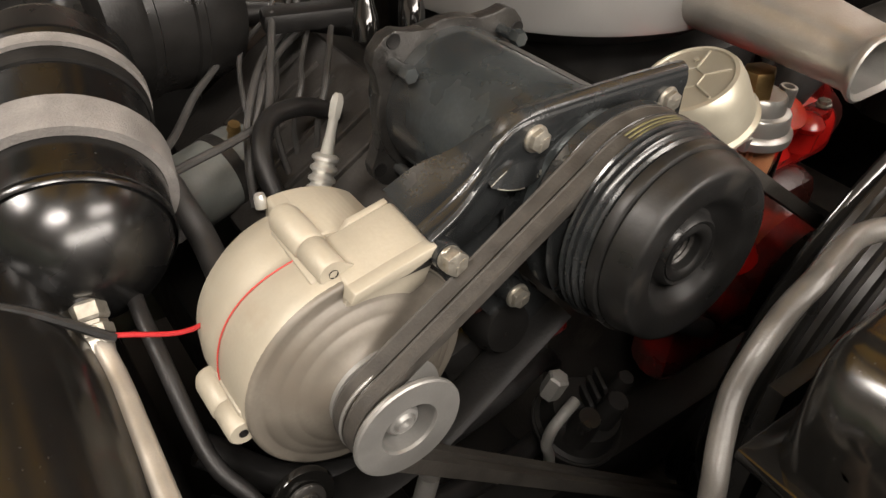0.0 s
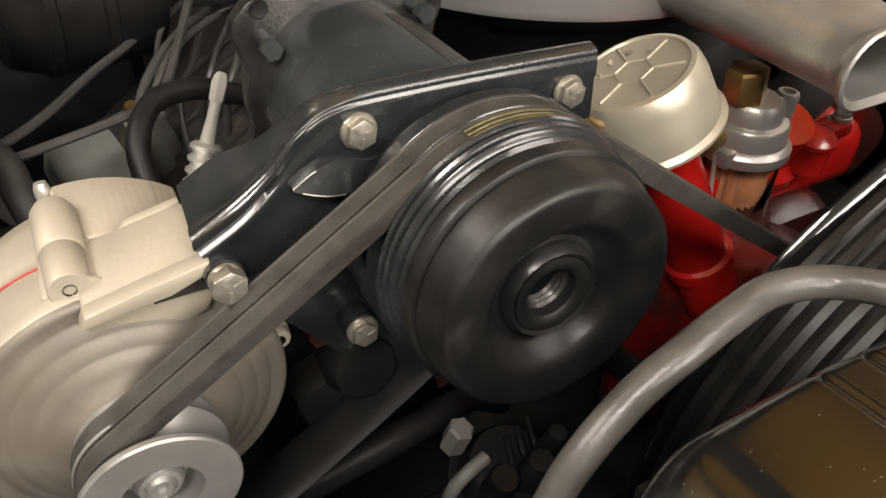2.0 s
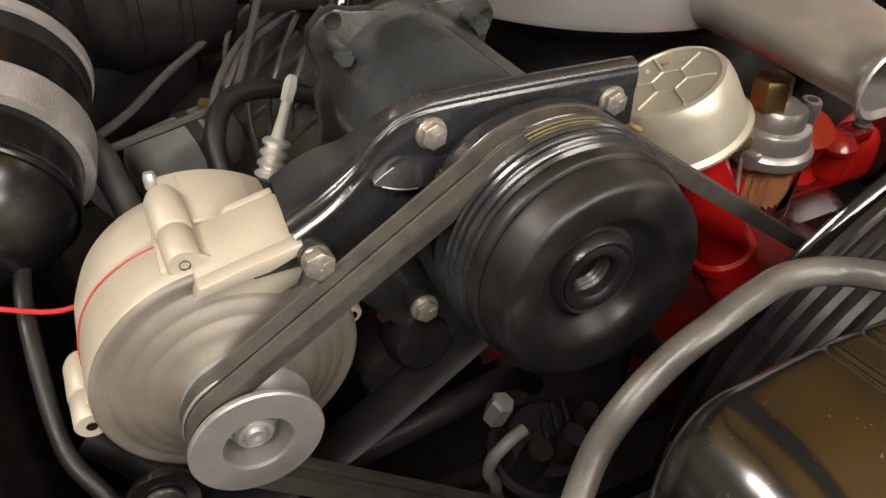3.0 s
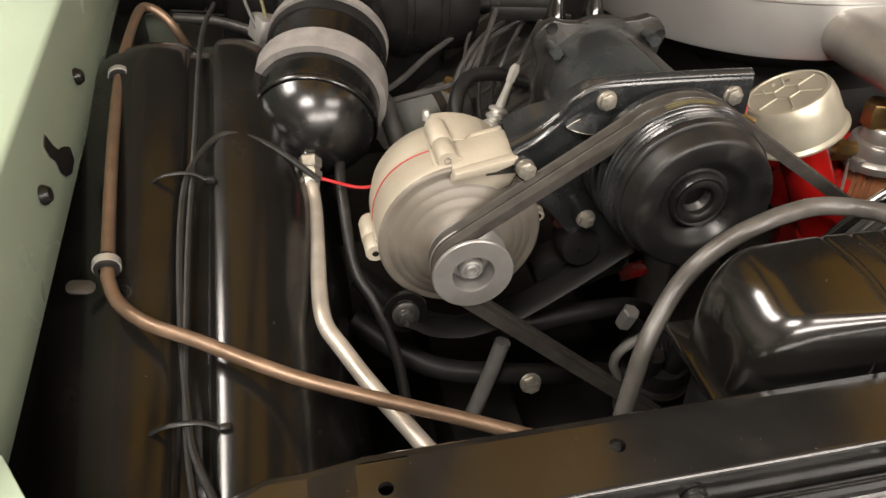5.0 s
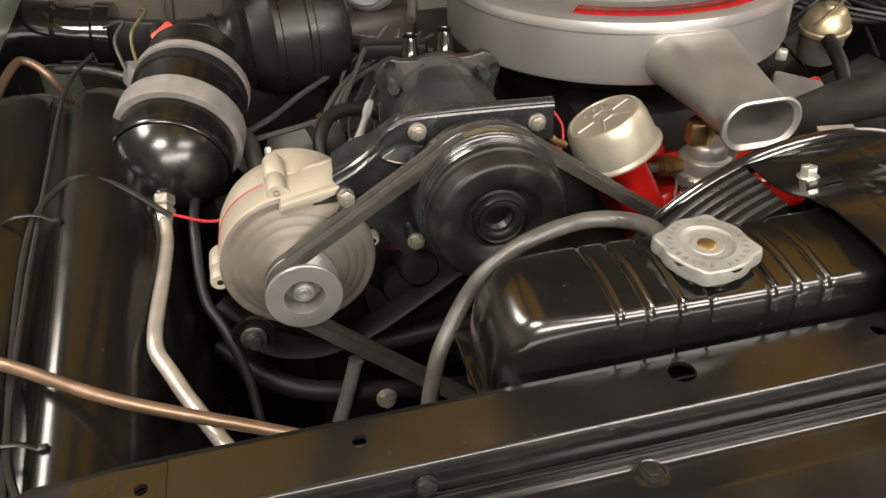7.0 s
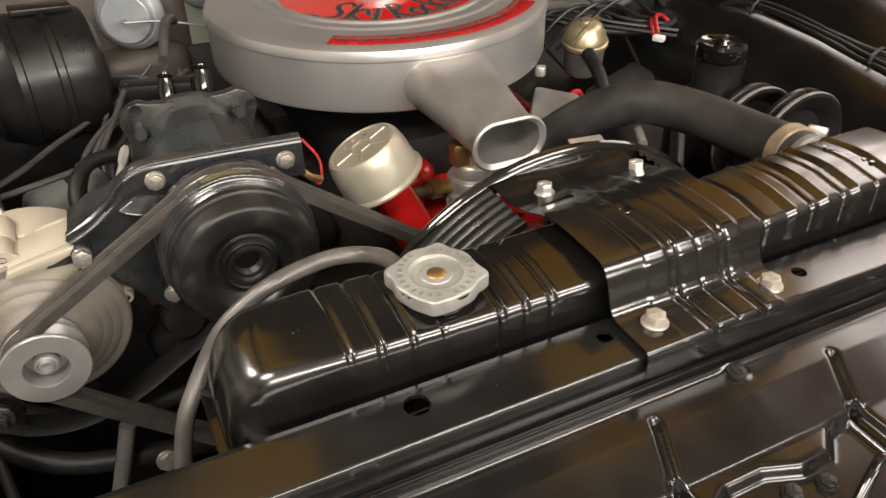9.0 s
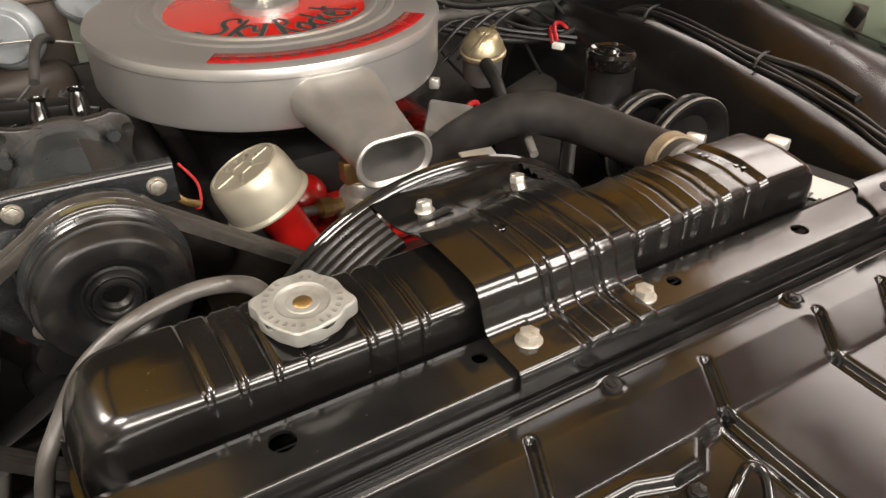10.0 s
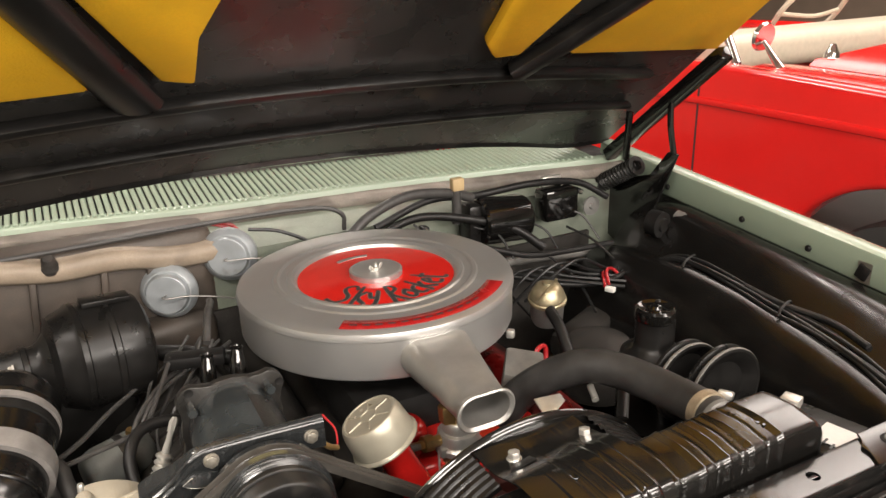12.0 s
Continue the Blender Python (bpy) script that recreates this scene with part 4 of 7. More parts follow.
    part("coil_housing", lathe([(0.030, 0.2835), (0.0520, 0.2835), (0.0535, 0.2850), (0.0535, 0.2935), (0.030, 0.2940)], a, way, 72), LUG, own, "dull metal clutch coil housing", 30)


compressor()


def compressor_bracket():
    own = thing("compressor_bracket", "gloss black bent steel bracket over the compressor pulley", "bracket", (0.31, 0.30, 0.90))
    y = 0.2955
    arc = [(COMP.x + 0.047 * math.cos(radians(d)), COMP.z + 0.047 * math.sin(radians(d))) for d in range(40, 176, 9)]
    poly = [(0.407, 0.945), (0.268, 0.946), (0.262, 0.930), (0.262, 0.900), (0.262, 0.880)] + arc[::-1] + [(0.408, 0.914)]
    part("plate", prism(poly, 0.004, pose(0, y + 0.004, 0, 90, 0, 0), 0.0008), BRACKET, own, "", 30)
    # one sheet from the far end to the alternator: a rolled top, then a wing that twists back with two ridges and a valley
    top = smooth_line([(0.407, 0.3035, 0.9535), (0.362, 0.3035, 0.9558), (0.320, 0.3035, 0.9575), (0.284, 0.3035, 0.9582), (0.270, 0.3045, 0.9572), (0.262, 0.3062, 0.9540), (0.253, 0.3135, 0.9445), (0.241, 0.3220, 0.9325), (0.224, 0.3310, 0.9235), (0.205, 0.3385, 0.9085)], 5)
    high = smooth_line([(0.407, y - 0.0004, 0.9470), (0.362, y - 0.0004, 0.9495), (0.320, y - 0.0004, 0.9512), (0.284, y - 0.0004, 0.9520), (0.270, y - 0.0006, 0.9515), (0.2595, 0.2945, 0.9485), (0.2485, 0.2932, 0.9410), (0.2395, 0.2918, 0.9305), (0.2220, 0.2892, 0.9178), (0.2005, 0.2870, 0.9085)], 5)
    low = smooth_line([(0.407, y - 0.0008, 0.9415), (0.362, y - 0.0008, 0.9440), (0.320, y - 0.0008, 0.9455), (0.284, y - 0.0008, 0.9450), (0.272, y - 0.0008, 0.9420), (0.262, y - 0.0008, 0.9370), (0.2500, 0.2940, 0.9300), (0.2410, 0.2922, 0.9240), (0.2225, 0.2886, 0.9128), (0.2030, 0.2862, 0.9045)], 5)
    foot = smooth_line([(0.407, y - 0.0004, 0.9380), (0.362, y - 0.0004, 0.9405), (0.320, y - 0.0004, 0.9420), (0.284, y - 0.0004, 0.9300), (0.277, y - 0.0004, 0.9170), (0.2710, y, 0.9080), (0.2640, y, 0.9010), (0.2540, y, 0.8950), (0.2380, y, 0.8850), (0.2140, 0.2935, 0.8780)], 5)
    rows = []
    for a, h, b, f in zip(top, high, low, foot):
        t = min(1.0, max(0.0, (0.280 - h.x) / 0.05))
        back = V(0.25, 0.75, -0.60)
        dip = 0.0026 * t
        v = 0.0024 * t
        rnd = a.lerp(h, 0.5) + V(0, -0.0016, 0.0020) * (1 - t)
        soft = 1 - t
        fore = -back
        rows.append([a + V(0, 0.0005, -0.0022), a, a.lerp(rnd, 0.4) + V(0, -0.0006, 0.0007) * soft + back * dip * 0.4, rnd + back * dip * 0.8, rnd.lerp(h, 0.30) + V(0, -0.0006, 0.0004) * soft + back * dip, rnd.lerp(h, 0.48) + V(0, -0.0006, 0.0003) * soft + fore * dip * 0.15,
                     rnd.lerp(h, 0.58) + fore * dip * 0.35, rnd.lerp(h, 0.68) + back * dip * 0.1, rnd.lerp(h, 0.80) + back * dip * 0.55, rnd.lerp(h, 0.93) + back * dip * 0.05, h, h.lerp(b, 0.2) + V(0, 0.25 * v, 0), h.lerp(b, 0.5) + V(0, v, 0),
                     h.lerp(b, 0.82) + V(0, 0.3 * v, 0), b, b.lerp(f, 0.10) + V(0, 0.4 * v, 0), b.lerp(f, 0.35) + V(0, 0.9 * v, 0), b.lerp(f, 0.7) + V(0, 0.5 * v, 0), f])
    own_bm = loft(rows)
    loft([[p + V(0.0, 0.0020, -0.0009) for p in row] for row in rows], own_bm)
    part("wing", own_bm, BRACKET, own, "black creased wing with a rolled edge", 80)
    # a pressed three-cornered ledge below the bolt
    rows = []
    for k in range(13):
        q = k / 12
        upper = V(0.2465, y - 0.0040, 0.9222).lerp(V(0.2920, y - 0.0002, 0.9255), q) + V(0, 0, 0.0060 * math.sin(math.pi * min(1, q * 1.25)))
        lower = V(0.2465, y - 0.0046, 0.9212).lerp(V(0.2920, y - 0.0012, 0.9170), q) - V(0, 0.0042 * math.sin(math.pi * q), 0.0046 * math.sin(math.pi * q))
        under = lower + V(0, 0.0070, -0.0022)
        rows.append([upper + V(0, 0.0030, 0.001), upper, upper.lerp(lower, 0.3), upper.lerp(lower, 0.7), lower, lower + V(0, 0.0012, -0.0012), under])
    part("pressed_ledge", loft(rows), BRACKET, own, "pressed three-cornered ledge", 50)
    part("worn_edge", tube([row[4] + V(0, -0.0002, 0.0002) for row in rows[1:7]], 0.00035, 6, 2), BOLT, own, "bare metal on a worn edge")
    part("worn_edge", tube([row[1] + V(0, -0.0003, 0) for row in rows[:4]], 0.0003, 6, 2), BOLT, own, "bare metal on a worn edge")
    for k in range(5):
        part("stamped_mark", box((0.2745 + 0.0032 * k, y - 0.0048 + 0.0006 * k, 0.9165 + 0.0004 * k), (0.002, 0.0008, 0.0030), 0, (-25, 14, 0)), BOLT, own, "", 0)
    tail = [(0.204, 0.890), (0.216, 0.886), (0.240, 0.890), (0.266, 0.895), (0.272, 0.86), (0.290, 0.825), (0.320, 0.79), (0.305, 0.76), (0.266, 0.80), (0.240, 0.835), (0.210, 0.868)]
    part("lower_plate", prism(tail, 0.004, pose(0, y + 0.010, 0, 90, 0, 0), 0.001), BRACKET, own, "black lower plate", 30)
    hex_bolt(own, (0.2795, y - 0.0005, 0.9410), (0, -1, 0.05), 0.0066, 0.0062, 0.0086)
    hex_bolt(own, (0.3905, y - 0.0005, 0.934), (0, -1, 0.05), 0.0066, 0.0062, 0.0086)
    hex_bolt(own, (0.2095, 0.279, 0.8960), (0, -1, 0.1), 0.0074, 0.009, 0.0078, BOLT)
    part("bolt_spacer", lathe([(0, 0), (0.0085, 0), (0.0085, 0.016), (0, 0.016)], (0.2095, 0.2955, 0.8945), (0, -1, 0.1), 20), BRACKET, own, "black spacer")
    hex_bolt(own, (0.2715, y - 0.008, 0.8305), (0, -1, 0.05), 0.0066, 0.006, 0.0086, BOLT)
    part("bolt_spacer", lathe([(0, 0), (0.009, 0), (0.009, 0.018), (0, 0.018)], (0.2715, y + 0.0100, 0.8295), (0, -1, 0.05), 20), BRACKET, own, "black spacer")


compressor_bracket()


def alternator():
    own = thing("alternator", "beige painted alternator with a dusty front frame", "alternator", (0.152, 0.35, 0.75))
    a = (ALT.x, 0, ALT.z)
    part("housing", lathe([(0.0690, 0.3000), (0.0700, 0.2985), (0.0724, 0.2980), (0.0730, 0.2995), (0.0731, 0.306), (0.0730, 0.330), (0.0725, 0.332), (0.0725, 0.338), (0.0732, 0.340), (0.0725, 0.362), (0.069, 0.378), (0.060, 0.390), (0.045, 0.397), (0, 0.399)], a, (0, 1, 0), 72), BEIGE, own, "beige painted housing")
    part("front_frame", lathe([(0.0, 0.270), (0.026, 0.270), (0.0275, 0.2735), (0.030, 0.2775), (0.0345, 0.2812), (0.040, 0.2837), (0.0452, 0.2850), (0.0464, 0.2866), (0.0480, 0.2872), (0.0535, 0.2884), (0.0548, 0.2900), (0.0565, 0.2906), (0.0615, 0.2918), (0.0630, 0.2938), (0.0648, 0.2946), (0.0690, 0.2944), (0.0712, 0.2947), (0.0724, 0.2962), (0.0724, 0.300), (0, 0.301)], a, (0, 1, 0), 96), FRAME, own, "dusty ringed front frame", 45)
    pul = part("pulley", lathe([(0.0175, 0.2445), (0.0182, 0.2425), (0.0335, 0.2425), (0.0345, 0.2435), (0.0345, 0.2455), (0.0335, 0.247), (0.024, 0.2535), (0.024, 0.2555), (0.0325, 0.2615), (0.0335, 0.263), (0.0325, 0.2645), (0.024, 0.2695), (0.024, 0.271), (0.031, 0.275), (0.031, 0.278), (0.012, 0.279), (0.012, 0.262), (0.0172, 0.262), (0.0175, 0.2445)], a, (0, 1, 0), 56), PULLEY, own, "plain steel double pulley", 30)
    part("nut", lathe([(0, 0.2490), (0.0022, 0.2490), (0.0030, 0.2468), (0.0050, 0.2464), (0.0058, 0.2476), (0.0066, 0.2490), (0.0074, 0.2478), (0.0092, 0.2486), (0.0108, 0.2510), (0.0110, 0.2625), (0, 0.2630)], a, (0, 1, 0), 18), PULLEY, pul, "plain pulley nut", 30)
    part("washer", lathe([(0.004, 0.2570), (0.0135, 0.2570), (0.0135, 0.2600), (0.004, 0.2600)], a, (0, 1, 0), 32), PULLEY, pul)
    # bosses with through-bolts
    for x, z, y0, y1 in ((0.1505, 0.8955, 0.302, 0.366), (0.085, 0.812, 0.298, 0.350), (0.232, 0.8295, 0.300, 0.314)):
        r = 0.0088 if x < 0.2 else 0.0060
        mid = 0.6 * y0 + 0.4 * y1
        boss = part("boss", lathe([(0, y0 + 0.010), (0.0026, y0 + 0.010), (0.0028, y0), (r * 0.9, y0), (r, y0 + 0.0012), (r * 1.05, mid - 0.0010), (r * 0.97, mid), (r * 1.12, mid + 0.0012), (r * 1.15, y1 - 0.006), (r * 0.95, y1 - 0.001), (0, y1)], (x, 0, z), (0, 1, 0), 28), BEIGE, own, "cast boss with a threaded hole", 50)
        part("thread_hole", lathe([(0.0029, y0 - 0.0004), (0.0027, y0 - 0.0006), (0.0024, y0 + 0.004), (0, y0 + 0.006)], (x, 0, z), (0, 1, 0), 18), FLAT, boss, "dark threaded hole")
        if x < 0.2:
            side = V(x - ALT.x, 0, z - ALT.z).normalized()
            web = frame_of((x, (y0 + y1) / 2, z), side, (0, 1, 0))
            part("web", prism([(-0.013, -(y1 - y0) / 2 + 0.003), (0.013, -(y1 - y0) / 2 + 0.003), (0.011, (y1 - y0) / 2 - 0.004), (-0.011, (y1 - y0) / 2 - 0.004)], 0.012, web @ Matrix.Translation((0, 0, -0.0135)), 0.003, None, 2), BEIGE, boss, "cast web below the boss")
    part("teardrop", prism([(0.146, 0.889), (0.1485, 0.8865), (0.154, 0.888), (0.164, 0.8955), (0.156, 0.901), (0.148, 0.9015)], 0.0025, pose(0, 0.3050, 0, 90, 0, 0), 0.0008), BEIGE, own, "teardrop pad round the boss")
    # the mounting ear on the top: a full block with an open front corner
    ear = [(0.150, 0.880), (0.153, 0.8935), (0.180, 0.8990), (0.2045, 0.9035), (0.2075, 0.9010), (0.2080, 0.886), (0.202, 0.872), (0.176, 0.862)]
    part("mounting_ear", prism(ear, 0.042, pose(0, 0.333, 0, 90, 0, 0), 0.0016, None, 2), BEIGE, own, "beige cast mounting ear")
    lip = [(0.150, 0.8870), (0.153, 0.8935), (0.180, 0.8990), (0.2045, 0.9035), (0.2075, 0.9010), (0.2080, 0.886), (0.2055, 0.8865), (0.2040, 0.8975), (0.187, 0.8915), (0.170, 0.8900)]
    part("ear_lip", prism(lip, 0.0095, pose(0, 0.2930, 0, 90, 0, 0), 0.0008), BEIGE, own, "raised rim of the ear")
    # Dark patch painted in for the shade inside the open corner.
    part("ear_shade_patch", prism([(0.180, 0.8850), (0.187, 0.8912), (0.2042, 0.8972), (0.2057, 0.8850)], 0.002, pose(0, 0.2917, 0, 90, 0, 0)), DARKSHADE, own, "dark patch for the shade in the ear's open corner", 0)
    part("ear_step", prism([(0.172, 0.893), (0.178, 0.8990), (0.2040, 0.9040), (0.2045, 0.893)], 0.005, pose(0, 0.338, 0, 90, 0, 0), 0.001), BEIGE, own)
    hump = [(ALT.x + 0.0740 * math.cos(radians(d)), ALT.z + 0.0740 * math.sin(radians(d))) for d in range(97, 46, -3)] + [(ALT.x + 0.055 * math.cos(radians(d)), ALT.z + 0.055 * math.sin(radians(d))) for d in range(36, 106, 6)]
    part("rear_hump", prism(hump, 0.052, pose(0, 0.390, 0, 90, 0, 0), 0.007, None, 3), BEIGE, own, "beige raised terminal hump", 60)
    part("rear_screw", lathe([(0, 0), (0.004, 0), (0.004, 0.006), (0.003, 0.009), (0, 0.009)], (0.148, 0.389, 0.888), (0.0, 0.2, 1), 12), ZINC, own, "bright terminal stud")
    part("paint_line", tube([(ALT.x + 0.0733 * math.cos(radians(d)), 0.332 + 0.004 * math.sin(radians(3 * d)), ALT.z + 0.0733 * math.sin(radians(d))) for d in range(85, 200, 6)], 0.0005, 6, 2), REDMARK, own, "thin red paint line")
    strap = thing("alternator_strap", "black curved adjusting strap below the alternator", "bracket", (0.15, 0.27, 0.74))
    pts = [(0.102, 0.274, 0.757), (0.126, 0.280, 0.735), (0.163, 0.286, 0.722), (0.21, 0.292, 0.728), (0.26, 0.296, 0.752), (0.32, 0.298, 0.79)]
    part("strap", tube(pts, 0.017, 12, 8, flat=0.22), FLAT, strap)
    part("pivot_plate", lathe([(0, 0), (0.020, 0), (0.021, 0.003), (0.020, 0.006), (0, 0.006)], (0.106, 0.281, 0.757), (0, -1, 0.2), 32), GLOSS, strap)
    part("bolt_washer", lathe([(0, 0), (0.0125, 0), (0.0125, 0.002), (0.011, 0.003), (0, 0.003)], (0.106, 0.274, 0.758), (0, -1, 0.2), 28), LUG, strap, "dark steel washer")
    hex_bolt(strap, (0.106, 0.271, 0.7585), (0, -1, 0.2), 0.0065, 0.006, 0.008, LUG)


alternator()


def hull(circles, step=4):
    """The outline of a belt round circles of (x, z, radius), counter-clockwise."""
    pts = []
    for x, z, r in circles:
        for d in range(0, 360, step):
            pts.append((x + r * math.cos(radians(d)), z + r * math.sin(radians(d))))
    pts = sorted(set(pts))

    def half(seq):
        out = []
        for p in seq:
            while len(out) > 1 and (out[-1][0] - out[-2][0]) * (p[1] - out[-2][1]) - (out[-1][1] - out[-2][1]) * (p[0] - out[-2][0]) <= 0:
                out.pop()
            out.append(p)
        return out

    a, b = half(pts), half(pts[::-1])
    return a[:-1] + b[:-1]


def belts():
    circles = [(ALT.x, ALT.z, 0.0295), (COMP.x, COMP.z, 0.0628), (0.623, 0.674, 0.062), (0.597, 0.48, 0.085)]
    outline = hull(circles)
    n = len(outline)
    for k, y in enumerate((0.2540, 0.2660)):
        rows = []
        for i in range(n):
            p, q, s = outline[i], outline[(i + 1) % n], outline[i - 1]
            w = V(q[0] - s[0], 0, q[1] - s[1]).normalized()
            out = V(w.z, 0, -w.x)
            c = V(p[0], y - 0.012 * (p[0] - COMP.x) + 0.044 * max(p[1] - COMP.z, -0.12), p[1])
            rows.append([c + out * o + V(0, d, 0) for o, d in ((0.0030, -0.0040), (0.0034, -0.0046), (0.0034, -0.0054), (0.001, -0.0053), (-0.0065, -0.0036), (-0.0065, 0.0036), (0.001, 0.0053), (0.0034, 0.0054), (0.0034, 0.0046), (0.0030, 0.0040))])
        rows.append(rows[0])
        belt = solo("drive_belt", loft(rows, closed=True), BELT, "worn black rubber drive belt round the pulleys", "belt", "drive belts", smooth=30)
        if k == 0:
            for o in (-0.0042, -0.0014, 0.0016):
                pts = [V(p[0], y - 0.012 * (p[0] - COMP.x) + 0.044 * (p[1] - COMP.z), p[1]) + (V(p[0], 0, p[1]) - V(COMP.x, 0, COMP.z)).normalized() * 0.0036 + V(0, o, 0) for p in outline if math.hypot(p[0] - COMP.x, p[1] - COMP.z) < 0.0645 and 68 < math.degrees(math.atan2(p[1] - COMP.z, p[0] - COMP.x)) < 110]
                part("printed_line", tube(pts, 0.0008, 6, 0, flat=0.5), YMARK, belt, "worn yellow print", 0)
    wp = thing("water_pump", "red water pump with a black pulley", "pump", (0.623, 0.30, 0.62))
    part("pulley", lathe([(0, 0.245), (0.05, 0.245), (0.064, 0.248), (0.064, 0.250), (0.054, 0.255), (0.064, 0.263), (0.054, 0.270), (0.064, 0.278), (0.05, 0.281), (0, 0.281)], (0.623, 0, 0.674), (0, 1, 0), 48), SATIN, wp, "black pulley")
    # Darker red: the shade behind the pulley is in the colour.
    part("housing", lathe([(0, 0.28), (0.05, 0.28), (0.07, 0.30), (0.075, 0.36), (0, 0.36)], (0.623, 0, 0.674), (0, 1, 0), 32), SHADERED, wp, "red cast housing, darkened for shade")
    ck = thing("crank_pulley", "black grooved crankshaft pulley on the engine", "pulley", (0.597, 0.26, 0.4))
    part("disc", lathe([(0, 0.24), (0.07, 0.24), (0.087, 0.248), (0.077, 0.256), (0.087, 0.263), (0.077, 0.271), (0.087, 0.28), (0, 0.282)], (0.597, 0, 0.48), (0, 1, 0), 48), SATIN, ck)


belts()


# ---- the engine ----
def engine():
    own = thing("engine", "red painted vee engine in the bay", "engine", (MID, 0.6, 0.35))
    # The block's near-black is the shade of the bay, put into its colour.
    part("block", box((MID, 0.68, 0.53), (0.38, 0.56, 0.32), 0.03), DARKSHADE, own, "cast block, darkened for shade", 40)
    # Front cover and valve covers carry the bay's shade in their colour.
    part("front_cover", box((0.62, 0.350, 0.64), (0.19, 0.06, 0.22), 0.025), SHADERED, own, "red front cover, darkened for shade")
    part("crossover", box((0.645, 0.40, 0.765), (0.24, 0.10, 0.06), 0.02, (0, 0, 0), None, 4), RED, own, "red water crossover")
    for s, y, z in ((-1, 0.74, 0.69), (1, 0.66, 0.74)):
        part("valve_cover", box((MID + s * 0.20, y, z), (0.15, 0.52, 0.08), 0.028, (0, s * 38, 0), None, 4), SHADERED if s > 0 else DARKSHADE, own, "valve cover, darkened for shade")
    # Flat black stands for the shadow under the air cleaner.
    part("intake", box((MID, 0.64, 0.80), (0.24, 0.40, 0.10), 0.03), FLAT, own, "intake manifold, black for the shadow above it")
    part("thermostat_neck", lathe([(0.03, 0), (0.034, 0.004), (0.034, 0.012), (0.025, 0.02), (0.024, 0.05), (0, 0.05)], (0.655, 0.375, 0.775), (-0.1, -0.4, 1), 32), RED, own)
    part("dome", lathe([(0.03, -0.02), (0.03, 0.02), (0.027, 0.034), (0.018, 0.042), (0, 0.045)], (0.553, 0.405, 0.800), (0.05, -0.2, 1), 32), RED, own, "red domed sender housing")
    part("boss", lathe([(0.016, -0.01), (0.016, 0.012), (0.018, 0.014), (0.018, 0.018), (0.012, 0.024), (0, 0.026)], (0.675, 0.345, 0.79), (0, -0.1, 1), 28), RED, own)
    part("lug", box((0.70, 0.352, 0.802), (0.05, 0.022, 0.012), 0.003, (0, 8, 12)), RED, own)
    hex_bolt(own, (0.715, 0.352, 0.809), (0, 0, 1), 0.006, 0.006, 0.008)
    part("sender", box((0.768, 0.435, 0.835), (0.06, 0.07, 0.045), 0.006, (10, 8, -35)), GREYPIPE, own, "grey metal housing")


engine()


